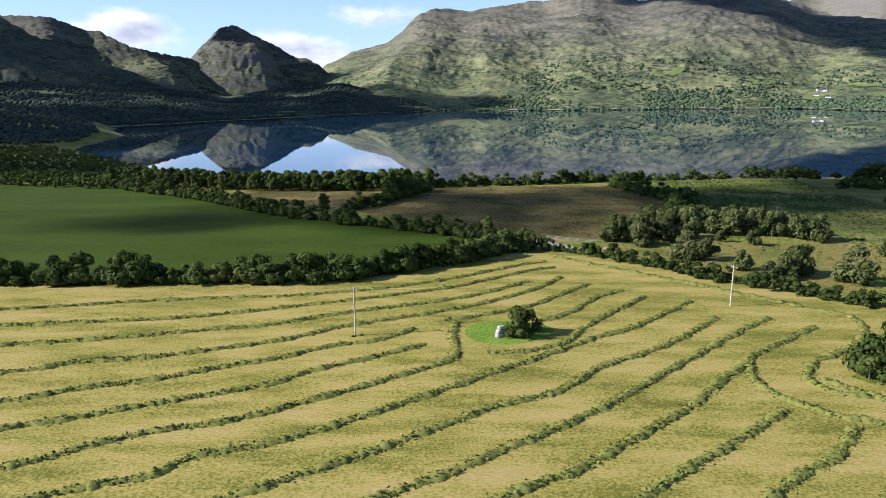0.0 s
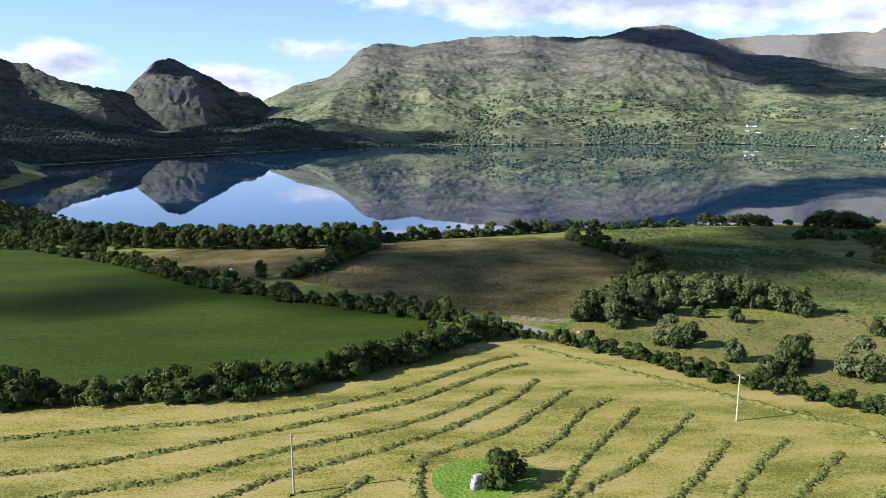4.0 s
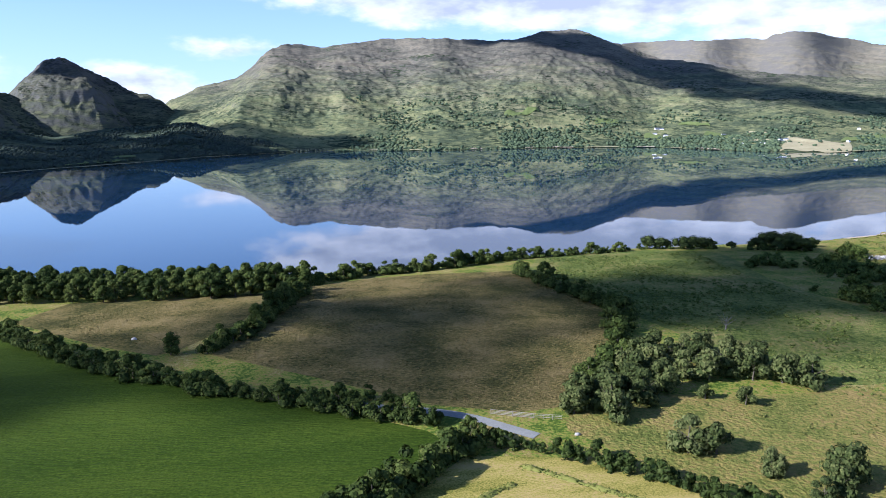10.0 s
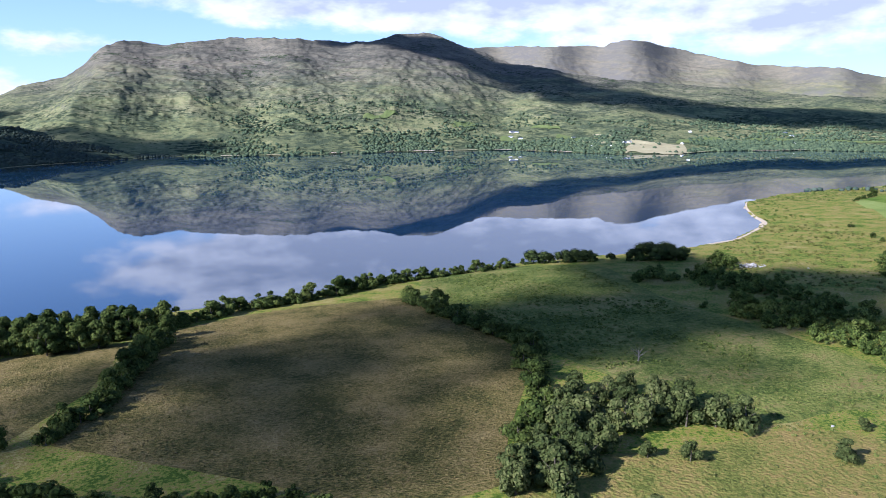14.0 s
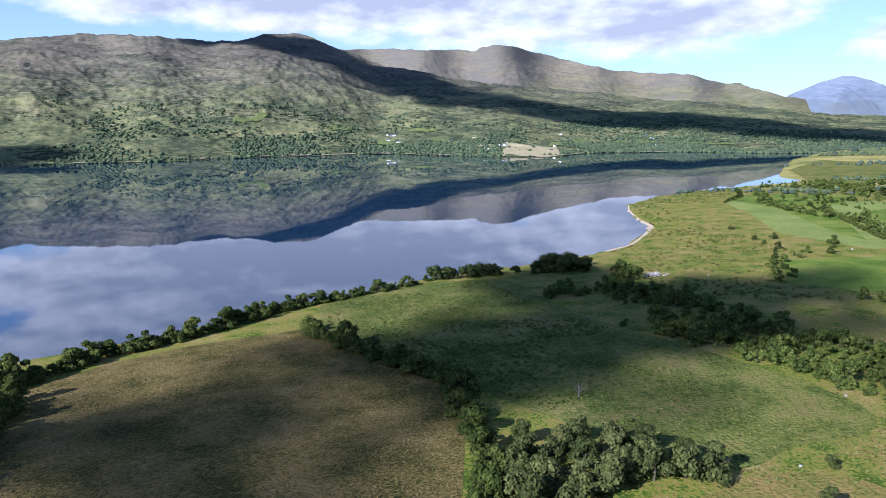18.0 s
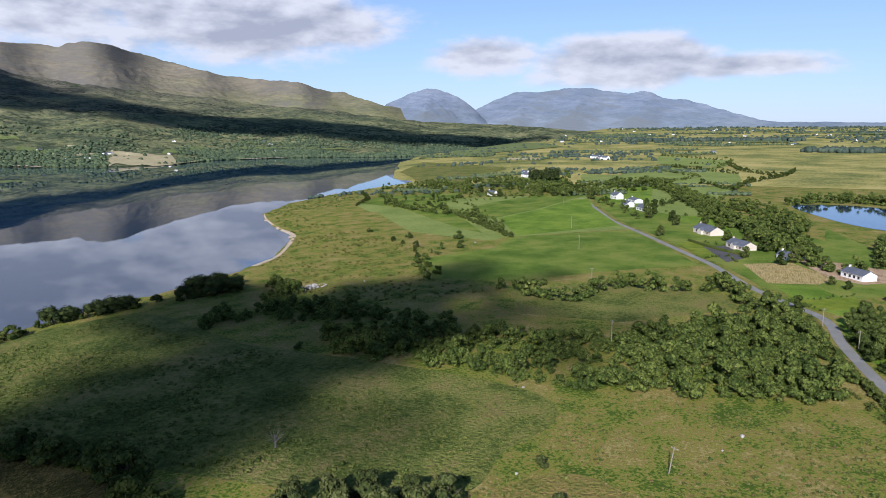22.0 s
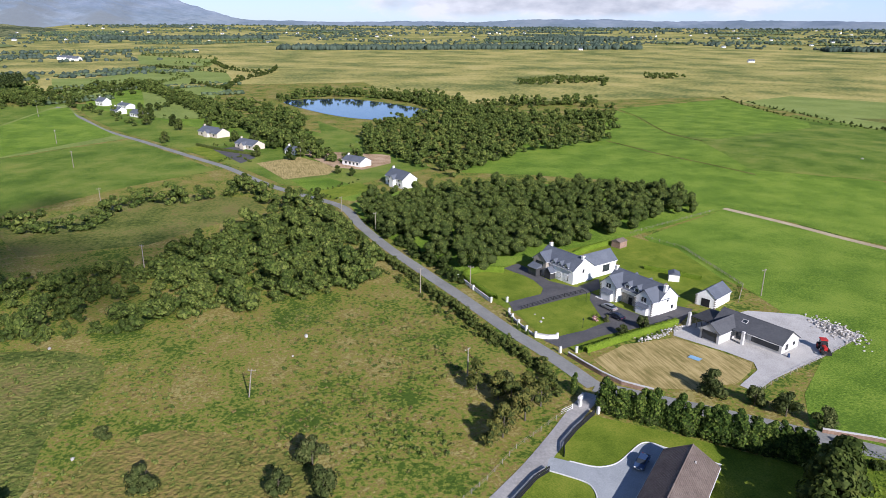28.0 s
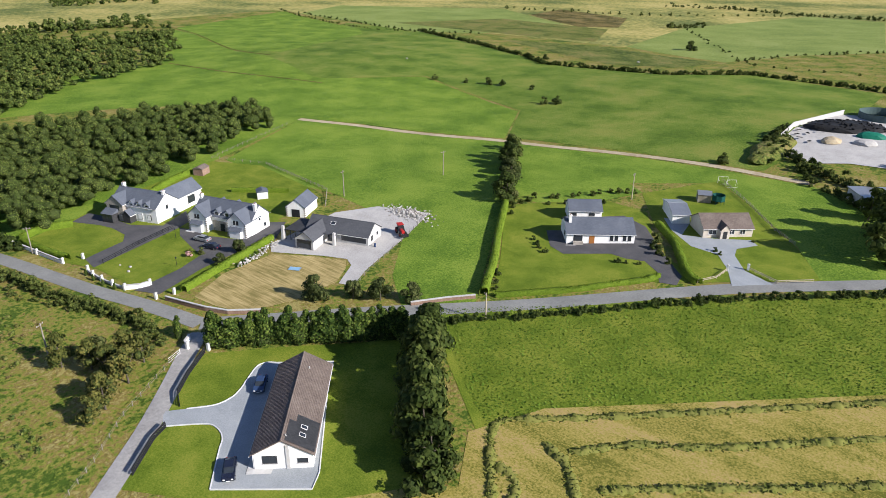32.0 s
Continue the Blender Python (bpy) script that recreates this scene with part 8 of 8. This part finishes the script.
# ---- far shore, far plain and clouds ----
def blobs(name, X3, size, material, label, category, squash=.75):
    """Far bushes and trees, each a small rough ball, in one object."""
    Vs, Ts = [], []
    for k, (p, s) in enumerate(zip(X3, size)):
        v = ICO_V * (1 + rng.uniform(-.36, .3, (len(ICO_V), 1))) * s * [1, 1, squash] + p + [0, 0, s * squash * .5]
        Vs.append(v), Ts.append(ICO_F + k * len(ICO_V))
    me = tri_mesh(name, np.concatenate(Vs), np.concatenate(Ts), np.zeros(len(Ts) * len(ICO_F), int), [material])
    return tagged(new(name, me), label, category, kind="stuff")


FAR_LEAF = surface("far_foliage", [(.04, .062, .038), (.062, .088, .048), (.092, .122, .062)], 5, 40, .4, .9, island=.8)
# foothill foliage, its colour lowered to make up for missing cloud shade
FAR_SHADED = surface("far_shaded_foliage", [(.03, .042, .034), (.042, .056, .042), (.058, .073, .05)], 5, 40, .4, .9, island=.6)
# woods of the far plain, blue mixed into the green for distance haze
FAR_HAZE_LEAF = surface("far_woods", [(.036, .055, .042), (.052, .074, .055), (.072, .096, .07)], 5, 40, .4, .9, island=.6)
Xs, Ys, Zs_, Fs, As = SLOPES["long_mountain"]
clump = fractal(Xs, Ys, 240, 4, 5.5)
clump = (clump - clump.min()) / (clump.max() - clump.min())
want = np.where((Fs > .012) & (Fs < .42) & (As > 4), np.clip(clump - .36 - Fs * .5, 0, 1) ** 2, 0) + np.where((Fs > .01) & (Fs < .16) & (As > 17) & (clump > .34), .16, 0)
want = want + np.where((Fs > .01) & (Fs < .05) & (As > 43), .2, 0) + np.where((Fs > .02) & (Fs < .5) & (As > 44) & (clump > .3), .06, 0)
want = np.where((As > 38.5) & (As < 43.6) & (Fs < .2), want * .04, want)
pick = rng.choice(want.size, 14000, p=(want / want.sum()).ravel())
pts = np.stack([Xs.ravel()[pick], Ys.ravel()[pick], Zs_.ravel()[pick]], -1) + np.column_stack([rng.uniform(-7, 7, (len(pick), 2)), np.zeros(len(pick))])
blobs("far_shore_trees", pts, rng.uniform(2.2, 6.4, len(pick)), FAR_LEAF, "scattered dark trees and scrub on the far shore", "trees")
spots = np.concatenate([np.array([x_, y_, WATER]) + np.column_stack([rng.normal(0, 14, 26), rng.normal(0, 5, 26), np.zeros(26)]) for x_, y_ in ((112, 1900), (237, 1880), (345, 1862), (560, 1890))])
blobs("shore_clump", spots, rng.uniform(3, 6, len(spots)), FAR_LEAF, "clumps of dark trees at the far waterline", "trees")
Xs, Ys, Zs_, Fs, As = SLOPES["wooded_foothill"]
grove = fractal(Xs, Ys, 150, 3, 1.7)
want = np.where((Fs > .05) & (Fs < 1) & (As > -42) & (grove > np.percentile(grove, 28)), np.clip((1 - Fs) * 1.1 + .25, 0, 1), 0)
pick = rng.choice(Xs.size, 12000, p=(want / want.sum()).ravel())
pts = np.stack([Xs.ravel()[pick], Ys.ravel()[pick], Zs_.ravel()[pick]], -1) + np.column_stack([rng.uniform(-6, 6, (len(pick), 2)), np.zeros(len(pick))])
blobs("foothill_trees", pts, rng.uniform(2.0, 5.5, len(pick)) * rng.choice([1, 1, .6], len(pick)), FAR_SHADED, "dark woodland covering a lakeside foothill", "wood", .8)


xy = np.array(within([(-556, 1075), (-440, 890), (-408, 760), (-420, 690), (-520, 600), (-900, 700), (-1000, 1000), (-700, 1105)], 8.5))
xy = xy[[noise.fractal((x / 60, y / 60, 2.2), .9, 2.1, 3) > -.45 for x, y in xy]]
blobs("lake_head_trees", np.column_stack([xy, land(xy[:, 0], xy[:, 1])]), rng.uniform(1.8, 4.8, len(xy)), FAR_SHADED, "dark trees covering the slope at the head of the lake", "wood", .9)


def slope_patch(name, mountain_name, a0, a1, f0, f1, material, label, lift=3.2, wavy=.2):
    """A field or strip of shore lying on a hillside, between two bearings and two heights up the slope."""
    X, Y, Z, F, A = SLOPES[mountain_name]
    az = A[0]
    cols = np.where((az >= a0) & (az <= a1))[0]
    verts, faces = [], []
    rows = max(4, int((f1 - f0) * 110) + 3)
    for i, c in enumerate(cols):
        w = wavy * (f1 - f0) * (math.sin(i * .11 + a0) + .4 * math.sin(i * .37))
        pinch = min(1, 4 * math.sin(math.pi * (i + .5) / len(cols))) ** .6
        for j in range(rows):
            f = f0 + (w + (f1 - f0) * j / (rows - 1)) * pinch
            verts.append((np.interp(f, F[:, c], X[:, c]), np.interp(f, F[:, c], Y[:, c]), np.interp(f, F[:, c], Z[:, c]) + lift))
        if i:
            o = (i - 1) * rows
            faces += [(o + j, o + j + 1, o + j + rows + 1, o + j + rows) for j in range(rows - 1)]
    return sheet(name, verts, faces, material, label, "field")


PALE = surface("dry_pale_field", [(.27, .23, .13), (.34, .3, .17), (.42, .37, .23)], 8, 60, .5)
FAR_GREEN = surface("far_green_field", [(.1, .13, .045), (.13, .165, .055), (.165, .19, .07)], 10, 60, .5)
for a0, a1, f1, mt in ((5.5, 7.2, .009, SAND), (9, 10.6, .012, PALE), (14.2, 15.4, .014, SAND), (17, 17.9, .012, PALE), (18.9, 19.8, .012, SAND), (20.6, 23, .013, SAND), (23.8, 26.6, .012, PALE), (28, 29.5, .014, SAND), (30.6, 31.6, .014, PALE), (32.4, 34.4, .016, SAND), (43, 45.5, .012, PALE), (48, 52, .01, SAND)):
    slope_patch("shore_strip", "long_mountain", a0, a1, .004, f1, mt, "broken pale strip of bare shore", 2.4, .4)
slope_patch("shore_road", "wooded_foothill", -29, -1, .014, .022, PALE, "thin pale road along the foot of the wooded hill", 1.2, .8)
slope_patch("far_field_green", "wooded_foothill", -17.8, -13.2, .05, .1, FAR_GREEN, "narrow green field on the wooded shore", 3.0)
slope_patch("far_field_green", "wooded_foothill", -14.5, -12.6, .13, .17, FAR_GREEN, "narrow green field on the wooded shore", 4.0)
slope_patch("far_field_pale", "long_mountain", 38.6, 43.4, .012, .16, PALE, "dry straw-coloured field on the far shore", 1.3)
slope_patch("far_field_pale", "long_mountain", 35.2, 38.2, .13, .16, PALE, "dry straw-coloured field on the far shore")
for a0, a1, f0, f1, mt in ((42.5, 46, .15, .19, FAR_GREEN), (33, 35.2, .15, .2, FAR_GREEN), (47.5, 57, .17, .2, FAR_GREEN), (58, 66, .06, .1, FAR_GREEN), (28.5, 30.5, .11, .16, FAR_GREEN), (24.5, 26.5, .2, .24, FAR_GREEN), (31, 33.5, .28, .31, FAR_GREEN), (36, 37.6, .25, .27, PALE),
                           (48, 53, .26, .29, FAR_GREEN), (60, 70, .12, .17, FAR_GREEN), (17, 20, .24, .27, FAR_GREEN)):
    slope_patch("far_field", "long_mountain", a0, a1, f0, f1, mt, "small field on the far hillside", 1.8, .3)

# fields and tree lines on the plain
LIGHT_FIELD = surface("light_green_field", [(.14, .17, .075), (.18, .205, .09), (.225, .245, .11)], 4, 60, .5)
SHADES = (LIGHT_FIELD, FAR_GREEN, FAR_GREEN, PALE, BOG)
for k in range(96):
    far_off = k >= 52
    a, r = (rng.uniform(50, 86), 780 + 2600 * rng.uniform(0, 1) ** 1.3) if not far_off else (rng.uniform(84, 160), rng.uniform(2300, 4300))
    cx_, cy_ = r * math.sin(radians(a)), 110 + r * math.cos(radians(a))
    if cy_ > np.interp(cx_, NX, NY) - 90:
        continue
    w, d, t = rng.uniform(50, 130) * r / 1400, rng.uniform(35, 80) * r / 1400, radians(-a) + rng.uniform(-.3, .3)
    poly = [(cx_ + i * w * math.cos(t) - j * d * math.sin(t) + rng.uniform(-12, 12), cy_ + i * w * math.sin(t) + j * d * math.cos(t) + rng.uniform(-12, 12)) for i, j in ((-.5, -.5), (.5, -.5), (.5, .5), (-.5, .5))]
    patch("plain_field", poly, SHADES[int(rng.choice(5, p=(.32, .2, .26, .1, .12)))], "far field on the plain", "field", .8 + k * .02, 45)
    line = along(poly + [poly[0]], 9 * r / 1300, 2)
    xy = np.array(line)
    blobs("plain_hedge", np.column_stack([xy, land(xy[:, 0], xy[:, 1]) + .5]), rng.uniform(2.2, 4.5, len(line)) * (r / 1400) ** .5, FAR_LEAF, "dark hedgerow trees on the far plain", "hedgerow")
xy = []
for k in range(330):
    a = rng.uniform(48, 165)
    r = rng.uniform(800, 4600) if a < 82 else 4600 - 2500 * rng.uniform(0, 1) ** 1.7
    c0, c1 = r * math.sin(radians(a)), 110 + r * math.cos(radians(a))
    if c1 > np.interp(c0, NX, NY) - 40:
        continue
    spread_, t = rng.uniform(20, 130) * r / 2000, radians(-a) + rng.normal(0, .35)
    for _ in range(rng.integers(12, 30)):
        i, j = rng.normal(0, spread_), rng.normal(0, spread_ * .16)
        xy.append((c0 + i * math.cos(t) - j * math.sin(t), c1 + i * math.sin(t) + j * math.cos(t), rng.uniform(3, 5.5) * (r / 1400) ** .5))
xy = np.array(xy)
blobs("plain_woods", np.column_stack([xy[:, :2], land(xy[:, 0], xy[:, 1])]), xy[:, 2], FAR_HAZE_LEAF, "dark woods and tree lines on the far plain", "wood")
for cx_, cy_, w, d, t in ((1900, -300, 700, 60, .05), (1850, -700, 500, 50, .2), (2600, 300, 600, 60, -.2), (2450, -1000, 500, 90, .4), (1500, -1500, 300, 80, .5)):
    n_ = int(w * d / 85)
    i, j = rng.uniform(-.5, .5, n_) * w, rng.uniform(-.5, .5, n_) * d
    x_, y_ = cx_ + i * math.sin(t) + j * math.cos(t), cy_ + i * math.cos(t) - j * math.sin(t)
    blobs("conifer_plantation", np.column_stack([x_, y_, land(x_, y_)]), rng.uniform(6, 9, n_), FAR_HAZE_LEAF, "long dark conifer plantation on the bog", "wood", 1.1)
for poly, mt, label, lift in (([(1606, 830), (1832, 767), (2096, 700), (2400, 850), (2820, 1420), (2300, 1300), (2000, 1100)], FAR_GREEN, "green hill field beyond the head of the lake", 1.6), ([(1151, 765), (986, 648), (900, 596), (880, 530), (1212, 570), (1320, 700), (1400, 840)], MIDGROUND, "rough olive ground on a lake point", .5)):
    patch("field_far", poly, mt, label, "field", lift, 40)
# far white houses, tiny
far_house = None
for k in range(110):
    if k < 16:
        Xs, Ys, Zs_, Fs, As = SLOPES["long_mountain"]
        ok = np.argwhere((Fs > .08) & (Fs < .3) & (As > 27) & (As < 52))
        i, j = ok[rng.integers(len(ok))]
        x_, y_, z_ = Xs[i, j], Ys[i, j], Zs_[i, j]
    else:
        a, r = rng.uniform(52, 140), rng.uniform(1500, 4300) if k < 36 else rng.uniform(2500, 4400)
        x_, y_ = r * math.sin(radians(a)), 110 + r * math.cos(radians(a))
        if y_ > np.interp(x_, NX, NY) - 90:
            continue
        z_ = height(x_, y_)
    if far_house is None:
        far_house = thing("farmhouse", x_, y_, 0, "small white farmhouse far across the land", "house", "far farmhouses", z_)
        part("wall", gable_walls(-8, 8, -4.5, 4.5, 4.5, 8), WHITE, far_house)
        roof_sides(far_house, -8, 8, -4.5, 4.5, 4.5, 8, SLATE)
        for u in (-5, -1.5, 2, 5):
            part("window", boxes((u - .7, -4.58, 1.2, u + .7, -4.502, 2.6)), GLASS, far_house)
        continue
    copy_thing(far_house, Matrix.LocRotScale((x_, y_, z_), Euler((0, 0, rng.uniform(0, 6.3))), (.8, .8, .75)))

# unseen clouds added between the sun and the land to shade parts of it
CLOUD = bpy.data.materials.new("cloud")
CLOUD.use_nodes = True
cadd, cm_, clink = nodes_of(CLOUD.node_tree)
cmix, cdif, ctra = cadd("ShaderNodeMixShader"), cadd("ShaderNodeBsdfDiffuse"), cadd("ShaderNodeBsdfTransparent")
cdif.inputs[0].default_value = (.8, .8, .82, 1)
cmix.inputs[0].default_value = .32
clink(ctra.outputs[0], cmix.inputs[1]), clink(cdif.outputs[0], cmix.inputs[2])
clink(cmix.outputs[0], cadd("ShaderNodeOutputMaterial").inputs[0])


def cloud(x, y, z, rx, ry, lumps, size):
    Vs, Ts = [], []
    for k in range(lumps):
        a, q = rng.uniform(0, 6.283), rng.uniform(0, 1) ** .6
        s = size * rng.uniform(.5, 1.2) * (1.15 - .5 * q)
        v = ICO_V * (1 + rng.uniform(-.2, .2, (len(ICO_V), 1))) * s * [1, 1, .5] + [x + rx * q * math.cos(a), y + ry * q * math.sin(a), z + rng.uniform(0, s * .4)]
        Vs.append(v), Ts.append(ICO_F + k * len(ICO_V))
    me = tri_mesh("cloud", np.concatenate(Vs), np.concatenate(Ts), np.zeros(lumps * len(ICO_F), int), [CLOUD])
    tagged(new("cloud", me), "lumpy grey-white cloud out of view, added to shade the land", "cloud", "clouds", "structure")


def shade_cloud_over(tx, ty, tz, z, rx, ry, lumps, size):
    """An added, unseen cloud whose shadow falls round (tx, ty, tz)."""
    k = (z - tz) / SUN_WAY.z
    cloud(tx + SUN_WAY.x * k, ty + SUN_WAY.y * k, z, rx, ry, lumps, size)


shade_cloud_over(30, 300, -6, 720, 75, 60, 12, 26)
shade_cloud_over(125, 300, -6, 720, 60, 52, 20, 24)
shade_cloud_over(255, 295, -8, 720, 55, 50, 30, 24)
shade_cloud_over(145, 255, -6, 720, 65, 42, 4, 24)
shade_cloud_over(-35, 250, -4, 720, 85, 60, 11, 30)
shade_cloud_over(-500, 800, 0, 900, 190, 200, 40, 80)
shade_cloud_over(-310, 500, -8, 800, 130, 110, 34, 50)
shade_cloud_over(215, 365, -8, 720, 55, 40, 26, 24)
shade_cloud_over(318, 270, -6, 720, 42, 40, 14, 22)
shade_cloud_over(240, 215, -6, 720, 46, 34, 9, 20)
shade_cloud_over(-10, 270, -5, 720, 50, 40, 8, 22)
shade_cloud_over(94, 290, -7, 720, 40, 34, 13, 22)
shade_cloud_over(160, 298, -8, 720, 46, 42, 26, 25)
shade_cloud_over(212, 340, -9, 720, 44, 40, 22, 25)
shade_cloud_over(210, 268, -7, 720, 44, 30, 18, 22)
for a, r, rx, ry in ((-34, 1250, 260, 220), (-25, 1350, 230, 230), (-16, 1560, 220, 180), (-8, 1750, 230, 180), (-1, 1980, 190, 150), (-20, 1950, 260, 200), (-10, 2150, 260, 120), (-31, 1900, 330, 260), (-27, 2300, 260, 160)):
    shade_cloud_over(r * math.sin(radians(a)), 110 + r * math.cos(radians(a)), 10, 950, rx, ry, 36 if a > -24 else 46, 90)
# the first two replace the peaked hill's own shade on its right face
for a, r, z_, rx, ry in ((-13.2, 3050, 150, 110, 130), (-11.6, 2950, 110, 90, 110), (-34, 2350, 200, 260, 160), (-30, 2250, 130, 220, 120), (-26.5, 2150, 60, 190, 90)):
    shade_cloud_over(r * math.sin(radians(a)), 110 + r * math.cos(radians(a)), z_, 1000, rx, ry, 34, 90)
for a, r, z_, rx, ry in ((17.5, 3690, 470, 200, 80), (21, 3640, 460, 260, 120), (24, 3560, 420, 280, 170), (28, 3420, 330, 330, 190), (32, 3250, 240, 340, 210), (37, 3060, 180, 370, 230), (43, 2900, 130, 300, 240), (47, 2950, 130, 300, 260), (51, 2900, 110, 300, 260), (55, 2850, 90, 300, 260), (59, 2800, 70, 300, 260), (63, 2750, 60, 300, 260), (67, 2800, 60, 300, 260)):
    shade_cloud_over(r * math.sin(radians(a)), 110 + r * math.cos(radians(a)), z_, 1350, rx, ry, 40, 130)
